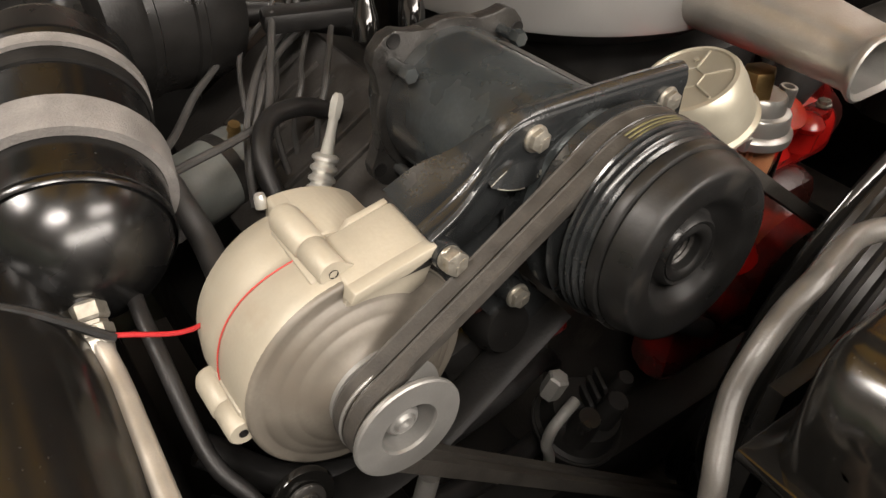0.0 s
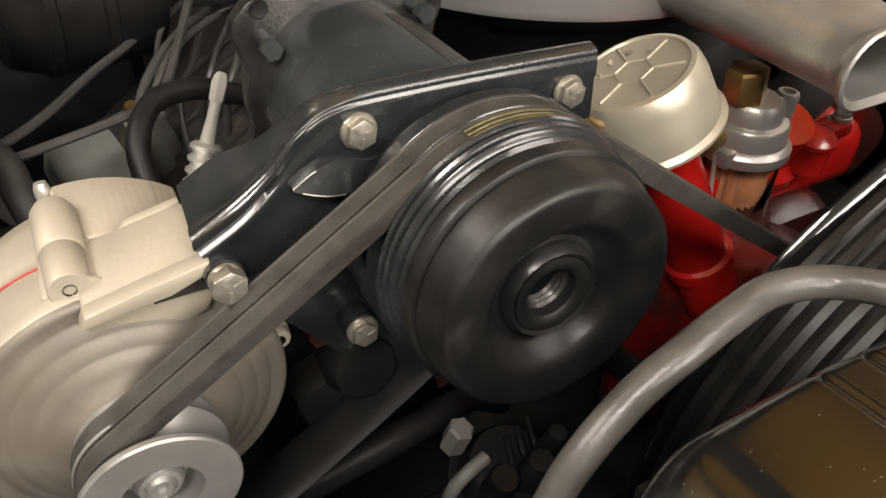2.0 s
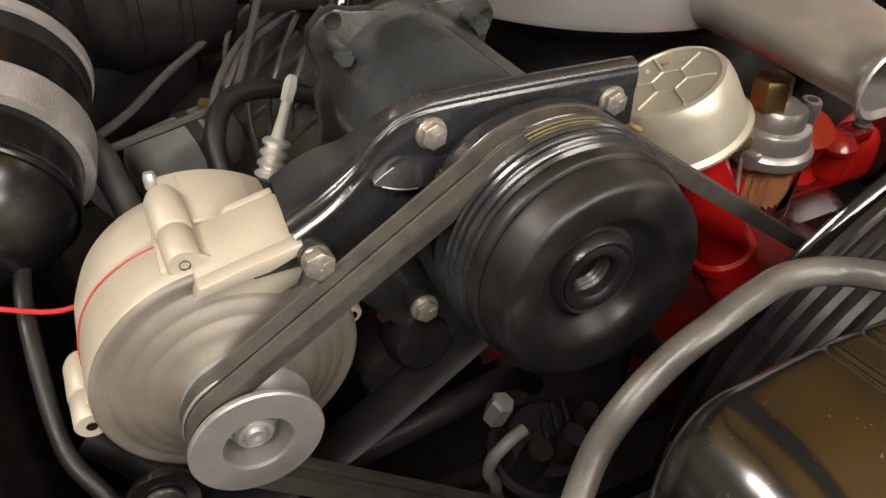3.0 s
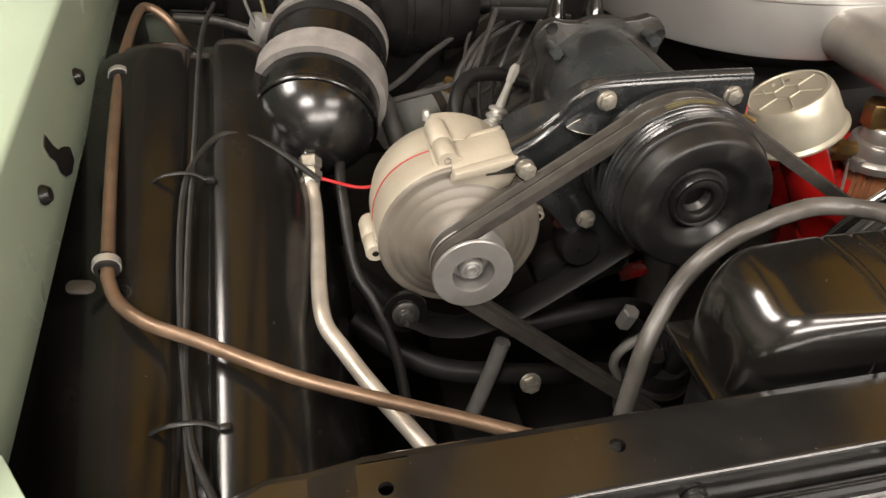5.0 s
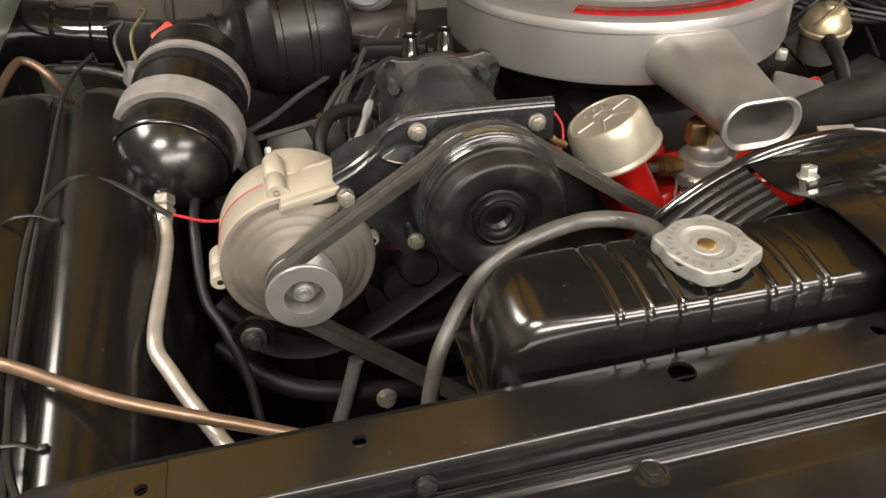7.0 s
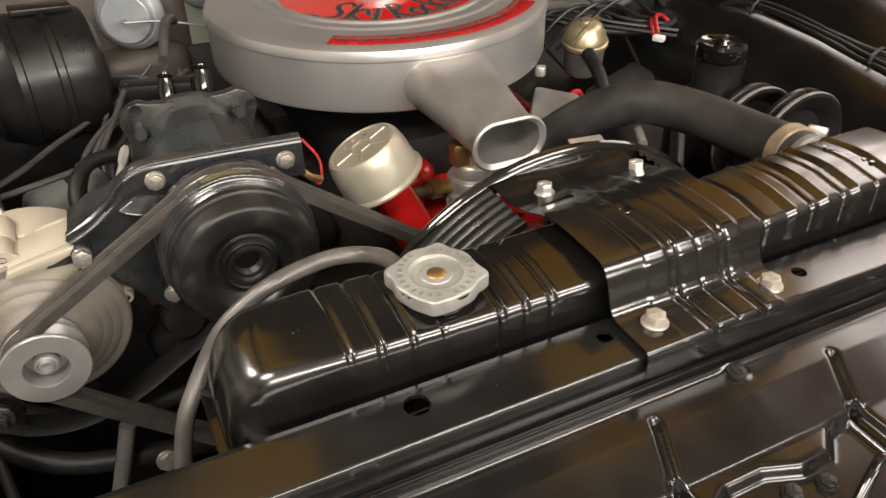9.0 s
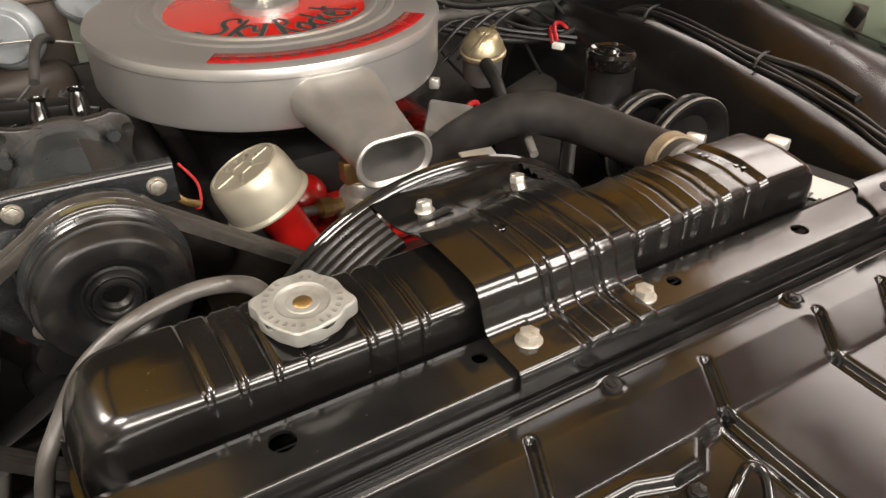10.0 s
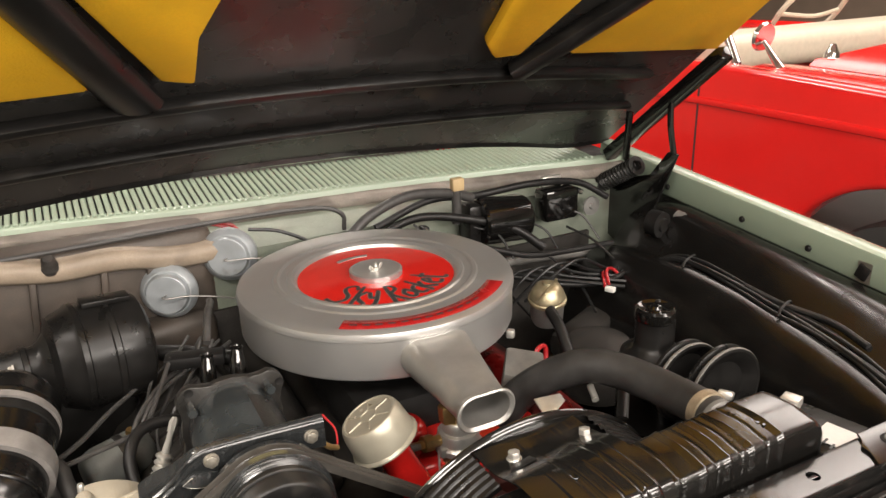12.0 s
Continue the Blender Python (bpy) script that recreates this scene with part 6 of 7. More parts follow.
def rear_left():
    """The blower, its case, the vacuum cans and the clutter between them and the engine."""
    case = thing("heater_case", "brown moulded heater case on the firewall", "heater", (0.2, 0.85, 0.75))
    part("box", box((0.14, 0.965, 0.875), (0.56, 0.09, 0.26), 0.03, (0, 0, 0), None, 3), BROWN, case)
    part("duct", box((0.33, 0.92, 0.76), (0.14, 0.08, 0.18), 0.025, (0, 0, 8), None, 3), BROWN, case)
    rows = []
    for i in range(25):
        x = -0.10 + 0.52 * i / 24
        z = 0.990 - 0.075 * max(0.0, x - 0.06) + 0.004 * math.sin(31 * x)
        rows.append([(x, 0.930, z + 0.012), (x, 0.908, z + 0.010), (x, 0.900, z + 0.005), (x, 0.897, z - 0.006), (x, 0.900, z - 0.020), (x, 0.910, z - 0.028), (x, 0.930, z - 0.030)])
    part("ledge", loft(rows), LEDGE, case, "dusty tan moulded ledge", 60)
    for x, z in ((0.150, 0.994),):
        part("knob", lathe([(0, 0.010), (0.008, 0.010), (0.011, 0.005), (0.012, -0.008), (0.015, -0.012), (0.015, -0.020), (0, -0.020)], (x, 0.897, z), (0.0, -0.55, 0.8), 20), DARKSHADE, case, "dark round knob", 35)
    for x in (0.03, 0.115, 0.225, 0.30):
        part("rib", box((x, 0.916, 0.915), (0.012, 0.016, 0.10), 0.004, (0, 6, 0)), BROWN, case, "moulded rib")
    blow = thing("blower_motor", "gloss black ribbed blower motor", "motor", (0.17, 0.77, 0.8))
    at, way = V(0.247, 0.765, 0.880), V(-1, -0.15, 0.03).normalized()
    part("drum", lathe([(0, -0.02), (0.060, -0.02), (0.078, -0.012), (0.082, 0.0), (0.082, 0.030), (0.0845, 0.032), (0.0845, 0.040), (0.082, 0.042), (0.082, 0.075), (0.0845, 0.077), (0.0845, 0.085), (0.080, 0.09), (0.070, 0.115), (0.045, 0.125), (0, 0.125)], at, way, 56), SATIN, blow, "black ribbed drum", 30)
    part("neck", lathe([(0.060, 0.115), (0.042, 0.13), (0.034, 0.14), (0.034, 0.225), (0.030, 0.232), (0.012, 0.236), (0.0, 0.236)], at, way, 32), SATIN, blow, "black motor neck")
    part("flange", lathe([(0.034, 0.150), (0.037, 0.151), (0.037, 0.158), (0.034, 0.159)], at, way, 24), SATIN, blow)
    part("lip_tab", box(at + way * 0.03 + V(0, -0.005, 0.086), (0.07, 0.03, 0.008), 0.002, (0, 4, 8)), SATIN, blow, "dark tab on the drum rim")
    hex_bolt(blow, at + way * 0.166 + V(0, -0.03, 0.02), way, 0.006, 0.007, 0.008, ZINC)
    part("scroll", box((0.12, 0.82, 0.75), (0.24, 0.12, 0.16), 0.02), SATIN, blow, "black blower scroll")
    side = thing("horn", "gloss black drum behind the wheelhouse", "horn", (-0.12, 0.86, 0.82))
    part("body", lathe([(0, 0), (0.040, 0), (0.046, 0.006), (0.046, 0.05), (0.042, 0.055), (0.042, 0.10), (0.046, 0.105), (0.046, 0.125), (0, 0.13)], (-0.17, 0.86, 0.885), (1, -0.1, -0.1), 40), GLOSS, side, "", 30)
    part("bracket", box((-0.02, 0.84, 0.845), (0.07, 0.02, 0.10), 0.004, (0, 10, 0)), SATIN, side)
    for p, way in (((0.322, 0.890, 0.900), (-0.35, -0.9, 0.05)), ((0.436, 0.900, 0.944), (-0.35, -0.9, 0.05))):
        can = thing("vacuum_can", "bluish-silver round vacuum canister with a wire stem", "canister", p, "vacuum cans")
        part("body", lathe([(0, 0.050), (0.030, 0.050), (0.042, 0.042), (0.0460, 0.022), (0.0500, 0.020), (0.0505, 0.016), (0.0500, 0.012), (0.0480, 0.0095), (0.0440, 0.0035), (0.0410, 0.0010), (0.0385, 0.0008), (0.0365, -0.0030), (0.0355, -0.0080), (0.0340, -0.0092), (0.0150, -0.0096), (0.0, -0.0096)], p, [-w for w in way], 48), CANBLUE, can, "", 35)
        e = V(*p) + V(*way) * 0.007
        part("stem", tube([e, e + V(*way) * 0.02, e + V(0.035, -0.02, -0.002), e + V(0.075, -0.03, -0.008), e + V(0.11, -0.03, -0.02)], 0.0017, 8, 6), PULLEY, can, "bent wire stem")
    for k, (a, b, c) in enumerate((((0.298, 0.93, 0.975), (0.335, 0.925, 0.955), (0.375, 0.93, 0.982)), ((0.415, 0.945, 1.0), (0.455, 0.935, 0.98), (0.472, 0.93, 0.93)), ((0.420, 0.945, 1.0), (0.462, 0.935, 0.985), (0.480, 0.93, 0.92)))):
        solo("red_wire", tube([a, b, c], 0.0035, 8, 8), REDWIRE, "dull red wire by the firewall", "wire", "firewall wires")
    # distributor with its leads and boots
    dist = thing("distributor", "dark lead holder with grey ignition leads", "distributor", (0.33, 0.68, 0.80))
    part("holder", box((0.325, 0.675, 0.872), (0.09, 0.030, 0.020), 0.005, (0, 0, -15)), RUBBER, dist)
    for r, *pts in ((0.0036, (0.345, 0.74, 0.868), (0.328, 0.72, 0.851), (0.270, 0.66, 0.851), (0.226, 0.60, 0.838), (0.207, 0.57, 0.804), (0.199, 0.55, 0.770)),
                    (0.0034, (0.365, 0.74, 0.865), (0.345, 0.72, 0.845), (0.294, 0.67, 0.850), (0.257, 0.63, 0.848), (0.235, 0.60, 0.836), (0.214, 0.585, 0.805), (0.205, 0.57, 0.76)),
                    (0.0030, (0.350, 0.76, 0.865), (0.323, 0.73, 0.849), (0.290, 0.68, 0.839), (0.269, 0.64, 0.827), (0.252, 0.61, 0.822), (0.246, 0.59, 0.790), (0.25, 0.57, 0.75)),
                    (0.0028, (0.372, 0.72, 0.872), (0.334, 0.69, 0.860), (0.300, 0.645, 0.845), (0.281, 0.61, 0.838), (0.266, 0.60, 0.81), (0.262, 0.59, 0.77)),
                    (0.0030, (0.385, 0.70, 0.875), (0.352, 0.675, 0.868), (0.316, 0.62, 0.856), (0.292, 0.585, 0.842), (0.281, 0.58, 0.82), (0.276, 0.58, 0.78)),
                    (0.0026, (0.330, 0.76, 0.872), (0.302, 0.72, 0.862), (0.262, 0.70, 0.842), (0.243, 0.66, 0.815), (0.236, 0.63, 0.78))):
        part("lead", tube(pts, r, 8, 8), LEAD, dist, "grey ignition lead")
    for p in ((0.326, 0.566, 0.905), (0.366, 0.556, 0.912)):
        boot = solo("vacuum_boot", lathe([(0, -0.010), (0.0120, -0.010), (0.0120, 0.0), (0.0108, 0.010), (0.0086, 0.018), (0.0078, 0.024), (0.0090, 0.0255), (0.0090, 0.0280), (0.0070, 0.0290), (0.0060, 0.026), (0, 0.025)], V(*p) - V(0, 0, 0.006), (0.12, 0.25, 1), 24), GLOSS, "shiny black rubber boot on a hose end", "boot", "hose boots")
    solo("vacuum_hose", tube([(0.332, 0.575, 0.942), (0.345, 0.62, 0.965), (0.36, 0.68, 0.955), (0.37, 0.75, 0.93)], 0.0058, 10, 8), LEAD, "grey vacuum hose by the air cleaner", "hose")
    solo("arch_hose", tube([(0.205, 0.50, 0.79), (0.205, 0.53, 0.825), (0.225, 0.56, 0.842), (0.262, 0.575, 0.838), (0.30, 0.58, 0.82)], 0.0085, 12, 8), RUBBER, "black rubber hose arched beside the compressor", "hose")
    solo("heater_hose", tube([(0.13, 0.83, 0.80), (0.22, 0.80, 0.84), (0.30, 0.76, 0.85), (0.40, 0.72, 0.83)], 0.013, 14, 8), RUBBER, "black heater hose across the bay", "hose")
    solo("grey_cable", tube([(0.252, 0.725, 0.842), (0.237, 0.70, 0.835), (0.195, 0.65, 0.834), (0.150, 0.580, 0.838), (0.110, 0.535, 0.841), (0.098, 0.525, 0.842), (0.108, 0.525, 0.838), (0.150, 0.545, 0.834), (0.204, 0.56, 0.836), (0.233, 0.58, 0.835), (0.262, 0.63, 0.855), (0.29, 0.68, 0.88)], 0.0036, 8, 8), LEAD, "grey cable looped below the blower", "cable")
    sw = thing("pressure_switch", "white switch with a corrugated boot", "switch", (0.255, 0.50, 0.80))
    lean = V(0.40, 0.25, 0.80).normalized()
    foot = V(0.2335, 0.491, 0.8060)
    part("plug", lathe([(0, 0.062), (0.0052, 0.062), (0.0060, 0.074), (0.0050, 0.079), (0.0030, 0.082), (0, 0.082)], foot, lean, 6), LUGGREY, sw, "pale grey plastic plug")
    part("stem", lathe([(0, 0.030), (0.0058, 0.030), (0.0042, 0.050), (0.0040, 0.062), (0, 0.063)], foot, lean, 14), LUGGREY, sw, "pale tapered stem")
    part("boot", lathe([(0, 0)] + [q for k in range(4) for q in ((0.0085, 0.0085 * k), (0.0112, 0.0085 * k + 0.0025), (0.0112, 0.0085 * k + 0.0048), (0.0085, 0.0085 * k + 0.0072))] + [(0, 0.034)], foot, lean, 24), ZINC, sw, "corrugated bright boot")
    # Head and fins are darkened to hold the shade between the hoses.
    exh = thing("cylinder_head", "cylinder head seen between the hoses, darkened for shade", "engine part", (0.25, 0.62, 0.70))
    part("head", box((0.30, 0.62, 0.735), (0.20, 0.34, 0.12), 0.02, (0, -32, 0)), DARKSHADE, exh)
    for k in range(6):
        part("fin", box((0.285, 0.53 + 0.035 * k, 0.79), (0.11, 0.006, 0.02), 0.002, (0, -32, 0)), DARKSHADE, exh)
    gb = thing("vacuum_tank", "pale grey round tank with rust streaks below the blower", "tank", (0.18, 0.61, 0.74))
    part("shell", lathe([(0, -0.050), (0.022, -0.050), (0.032, -0.044), (0.036, -0.030), (0.036, 0.030), (0.032, 0.044), (0.020, 0.050), (0, 0.050)], (0.192, 0.622, 0.765), (0.9, 0.25, 0.10), 36), TANKGREY, gb, "", 50)
    part("band", lathe([(0.0362, -0.006), (0.0372, -0.005), (0.0372, 0.005), (0.0362, 0.006)], (0.200, 0.624, 0.766), (0.9, 0.25, 0.10), 36), LUG, gb, "dark clamp band")
    part("nipple", lathe([(0, 0), (0.005, 0), (0.005, 0.012), (0.0065, 0.013), (0.0055, 0.020), (0, 0.020)], (0.212, 0.618, 0.799), (0.1, -0.3, 1), 12), BRASS, gb, "small brass nipple")
    hang = thing("terminal_block", "terminal block with an orange cover and thin wires", "connector", (0.05, 0.66, 0.86))
    part("cover", box((0.045, 0.655, 0.93), (0.03, 0.02, 0.012), 0.003, (20, -25, 30)), REDMARK, hang, "orange-red cover")
    part("block", box((0.015, 0.64, 0.885), (0.05, 0.04, 0.03), 0.006, (0, 20, 20)), PULLEY, hang)
    part("wire", tube([(0.012, 0.62, 0.885), (0.005, 0.66, 0.93), (0.02, 0.72, 0.94), (0.0, 0.80, 0.92)], 0.0020, 8, 6), YMARK, hang, "thin yellow wire")
    part("wire", tube([(0.0, 0.62, 0.885), (-0.015, 0.66, 0.925), (-0.01, 0.72, 0.93), (-0.05, 0.80, 0.90)], 0.0022, 8, 6), LEAD, hang)
    solo("link_rod", tube([(-0.10, 0.705, 0.885), (-0.05, 0.69, 0.882), (0.0, 0.665, 0.872)], 0.006, 10, 4), LUG, "short dark steel control rod", "rod")


rear_left()


def low_front():
    """Black parts low between the alternator and the fan."""
    fp = thing("fuel_pump", "dusty dark grey cast fuel pump low on the engine", "pump", (0.386, 0.31, 0.56))
    up = V(0.05, -0.30, 1).normalized()
    body = part("body", lathe([(0.0, -0.06), (0.028, -0.06), (0.030, -0.034), (0.040, -0.028), (0.0415, -0.020), (0.0415, -0.012), (0.038, -0.009), (0.036, 0.004), (0.032, 0.012), (0, 0.014)], (0.386, 0.305, 0.612), up, 40), FLAT, fp, "", 35)
    part("flange", lathe([(0.0405, -0.0185), (0.0435, -0.018), (0.0435, -0.014), (0.0405, -0.0135)], (0.386, 0.305, 0.612), up, 40), SATIN, body, "dark crimped flange")
    for k, (x, y, h, r) in enumerate(((0.366, 0.292, 0.034, 0.013), (0.392, 0.290, 0.044, 0.012), (0.414, 0.304, 0.048, 0.009))):
        part("valve_tower", lathe([(0.0, 0), (r * 1.15, 0), (r, 0.008), (r * 0.9, h - 0.004), (r * 0.75, h), (0, h)], (x, y, 0.612), up, 18), FLAT if k else SATIN, body, "cast valve tower", 45)
    for k in range(3):
        part("fin", prism([(-0.018, 0), (0.018, 0), (0.013, 0.034), (-0.010, 0.030)], 0.004, pose(0.386 + 0.012 * k, 0.300 + 0.004 * k, 0.612, 80, 0, 70), 0.001), FLAT, body, "cast fin")
    part("fitting", lathe([(0, -0.012), (0.0085, -0.012), (0.0095, -0.006), (0.0095, 0.010), (0.0075, 0.012), (0, 0.012)], (0.338, 0.302, 0.686), (0.25, -0.2, 1), 6), GREYPIPE, fp, "grey hexagonal fitting", 30)
    part("pipe", tube([(0.356, 0.292, 0.664), (0.340, 0.288, 0.662), (0.327, 0.287, 0.650), (0.325, 0.288, 0.632), (0.333, 0.290, 0.61), (0.340, 0.29, 0.56)], 0.0052, 10, 6), GREYPIPE, fp, "grey looped pipe")
    mt = thing("engine_mount", "black cast engine mount below the alternator", "bracket", (0.30, 0.33, 0.70))
    part("arm", box((0.29, 0.335, 0.745), (0.10, 0.035, 0.06), 0.014, (0, -20, 0)), SATIN, mt)
    part("boss", lathe([(0, 0), (0.02, 0), (0.022, 0.02), (0.018, 0.03), (0, 0.03)], (0.275, 0.325, 0.785), (0, -1, 0.2), 24), SATIN, mt)
    part("red_plug", lathe([(0, 0), (0.007, 0), (0.007, 0.01), (0, 0.011)], (0.255, 0.315, 0.815), (0, -1, 0.2), 6), SHADERED, mt, "red painted plug")
    part("red_pad", box((0.315, 0.325, 0.752), (0.055, 0.02, 0.010), 0.003, (0, -25, 0)), SHADERED, mt, "red painted pad")
    part("red_pad", box((0.345, 0.325, 0.728), (0.030, 0.016, 0.010), 0.003, (0, -10, 0)), SHADERED, mt, "red painted pad")
    st = thing("side_bolt", "steel bolt on a grey stud low in the bay", "bolt", (0.19, 0.28, 0.66))
    part("stud", tube([(0.165, 0.27, 0.60), (0.185, 0.275, 0.655), (0.20, 0.28, 0.70)], 0.008, 12, 4), GREYPIPE, st)
    hex_bolt(st, (0.225, 0.262, 0.655), (0, -1, 0.3), 0.008, 0.008, 0.011)
    for k, pts in enumerate((((0.07, 0.36, 0.74), (0.12, 0.33, 0.70), (0.20, 0.31, 0.69), (0.30, 0.32, 0.685), (0.38, 0.36, 0.64), (0.44, 0.40, 0.56)), ((0.06, 0.34, 0.70), (0.13, 0.30, 0.66), (0.22, 0.29, 0.64), (0.32, 0.31, 0.60), (0.42, 0.36, 0.52)), ((0.42, 0.30, 0.78), (0.44, 0.29, 0.74), (0.47, 0.29, 0.70), (0.52, 0.29, 0.66)))):
        solo("lower_hose", tube(pts, (0.012, 0.010), 12, 6), RUBBER, "black rubber hose low in the bay", "hose", "lower hoses")
    solo("red_wire", tube([(0.405, 0.312, 0.915), (0.415, 0.32, 0.900), (0.428, 0.325, 0.885), (0.432, 0.335, 0.905), (0.420, 0.345, 0.925)], 0.0014, 8, 6), REDWIRE, "thin red wires by the bracket end", "wire")
    solo("brass_terminal", tube([(0.403, 0.306, 0.918), (0.412, 0.302, 0.908), (0.424, 0.306, 0.900)], 0.0035, 8, 4), BRASS, "small brass wire terminal", "connector")


low_front()


def rear_right():
    """Firewall fittings, the hinge and what stands beside the wheelhouse."""
    hose = solo("wiper_hose", tube([(0.66, 0.86, 0.955), (0.71, 0.87, 0.985), (0.79, 0.88, 1.005), (0.88, 0.885, 0.995), (0.94, 0.89, 0.975)], 0.010, 12, 8), LEAD, "grey hose arched along the firewall", "hose")
    solo("firewall_wire", tube([(-0.02, 0.925, 1.0), (0.165, 0.92, 1.003), (0.42, 0.915, 1.008), (0.60, 0.915, 1.003), (0.66, 0.91, 0.985), (0.665, 0.91, 0.95)], 0.0045, 8, 8), LEAD, "dusty wire along the firewall edge", "wire", "firewall wires")
    solo("firewall_wire", tube([(0.48, 0.91, 0.985), (0.53, 0.905, 0.975), (0.58, 0.90, 0.95), (0.60, 0.90, 0.93)], 0.0035, 8, 8), WIRE, "black wire down the firewall", "wire", "firewall wires")
    fuse = thing("fuse_holder", "tan fuse holder on a grey stem", "fuse", (0.895, 0.88, 0.93))
    part("stem", lathe([(0, 0), (0.010, 0), (0.010, 0.07), (0, 0.07)], (0.898, 0.88, 0.93), (0, 0, 1), 12), LEAD, fuse)
    part("block", box((0.90, 0.88, 1.012), (0.026, 0.018, 0.026), 0.003), TAN, fuse, "tan plastic block")
    wiper = thing("wiper_motor", "black wiper motor on the firewall", "motor", (1.0, 0.9, 0.88))
    part("drum", lathe([(0, 0), (0.045, 0), (0.050, 0.005), (0.050, 0.10), (0.045, 0.11), (0, 0.112)], (0.945, 0.875, 0.925), (1, -0.05, -0.05), 36), GLOSS, wiper)
    part("gearbox", box((0.935, 0.885, 0.92), (0.035, 0.05, 0.09), 0.01), SATIN, wiper)
    rel = thing("relay", "black relay box on the firewall", "relay", (1.14, 0.87, 0.90))
    part("box", box((1.14, 0.872, 0.935), (0.085, 0.05, 0.07), 0.008), GLOSS, rel)
    part("tab", box((1.14, 0.895, 0.975), (0.05, 0.01, 0.03), 0.002), ZINC, rel)
    solo("cross_pipe", tube([(0.82, 0.80, 0.835), (0.93, 0.84, 0.832), (1.05, 0.86, 0.825), (1.20, 0.865, 0.808), (1.34, 0.85, 0.79)], 0.011, 12, 8), GREYPIPE, "grey pipe across the firewall", "pipe")
    for k in range(3):
        x = 0.90 + 0.13 * k
        solo("loose_wire", tube([(x, 0.86, 0.90 - 0.01 * (k % 3)), (x + 0.03, 0.82 - 0.01 * k, 0.86), (x + 0.05 + 0.02 * (k % 2), 0.74, 0.80 + 0.01 * (k % 3)), (x + 0.06, 0.66, 0.77)], 0.0028, 8, 6), WIRE, "thin black wire in the tangle by the firewall", "wire", "tangled wires")
    for k in range(5):
        solo("loose_wire", tube([(0.84 + 0.03 * k, 0.72, 0.80), (0.93 + 0.03 * k, 0.76 - 0.02 * k, 0.85 + 0.008 * k), (1.04 + 0.03 * k, 0.72, 0.83), (1.16 + 0.02 * k, 0.66 + 0.02 * k, 0.81)], 0.0032, 8, 6), WIRE, "thin black wire in the tangle by the firewall", "wire", "tangled wires")
    for k, pts in enumerate((((0.70, 0.87, 0.930), (0.80, 0.875, 0.958), (0.90, 0.86, 0.945), (1.00, 0.83, 0.915), (1.06, 0.80, 0.87)),
                             ((0.72, 0.885, 0.95), (0.84, 0.89, 0.985), (0.95, 0.89, 0.978), (1.08, 0.88, 0.985), (1.20, 0.88, 0.97), (1.27, 0.86, 0.93)),
                             ((0.82, 0.85, 0.90), (0.92, 0.82, 0.89), (1.02, 0.80, 0.86), (1.12, 0.80, 0.85), (1.24, 0.80, 0.845)),
                             ((0.84, 0.80, 0.84), (0.94, 0.76, 0.845), (1.04, 0.72, 0.82), (1.14, 0.70, 0.81), (1.22, 0.71, 0.82)))):
        solo("loom", tube(pts, 0.0085 - 0.001 * k, 10, 8), RUBBER, "black taped wiring loom along the firewall", "wiring loom", "looms")
    for k, (x, z) in enumerate(((0.76, 0.915), (0.83, 0.925), (1.07, 0.935), (1.215, 0.945))):
        clip = thing("loom_clip", "small black clip that holds wires to the firewall", "clip", (x, 0.90, z), "loom clips")
        part("strap", box((x, 0.895, z), (0.016, 0.022, 0.012), 0.003, (0, 15 * (k - 1), 0)), RUBBER, clip)
        part("screw", lathe([(0, 0), (0.004, 0), (0.003, 0.003), (0, 0.003)], (x, 0.884, z), (0, -1, 0), 10), BOLT, clip)
    for k in range(4):
        x = 0.80 + 0.11 * k
        solo("loose_wire", tube([(x, 0.88, 0.945 - 0.012 * (k % 2)), (x + 0.02, 0.86, 0.92), (x + 0.055, 0.84 - 0.01 * (k % 3), 0.90 + 0.008 * (k % 2)), (x + 0.075, 0.80, 0.86)], 0.0026, 8, 6), WIRE if k % 3 else LEAD, "thin wire that droops from the firewall", "wire", "tangled wires")
    # Filler shape added to darken the gap behind the pump.
    gapfill = thing("gap_filler", "dark filler shape added low behind the steering pump", "casting", (1.06, 0.62, 0.66))
    part("body", lathe([(0, 0.64), (0.07, 0.64), (0.075, 0.66), (0.075, 0.72), (0.06, 0.745), (0.03, 0.755), (0, 0.757)], (1.05, 0.60, 0), (0, 0, 1), 32), DARKSHADE, gapfill)
    part("arm", box((1.10, 0.70, 0.71), (0.20, 0.07, 0.05), 0.015, (0, 0, 25)), DARKSHADE, gapfill)
    conn = thing("wire_connector", "pale connector with short red wires", "connector", (1.15, 0.70, 0.79))
    part("plug", box((1.125, 0.662, 0.811), (0.012, 0.020, 0.010), 0.002, (0, 0, 30)), WHITE, conn)
    part("wire", tube([(1.13, 0.672, 0.815), (1.145, 0.70, 0.832), (1.17, 0.715, 0.828), (1.185, 0.71, 0.815)], 0.0035, 8, 6), REDWIRE, conn, "short red wire")
    part("wire", tube([(1.12, 0.672, 0.815), (1.14, 0.705, 0.826), (1.165, 0.725, 0.82)], 0.0035, 8, 6), REDWIRE, conn, "short red wire")
    choke = thing("choke_housing", "yellow zinc plated round housing", "housing", (0.94, 0.62, 0.80))
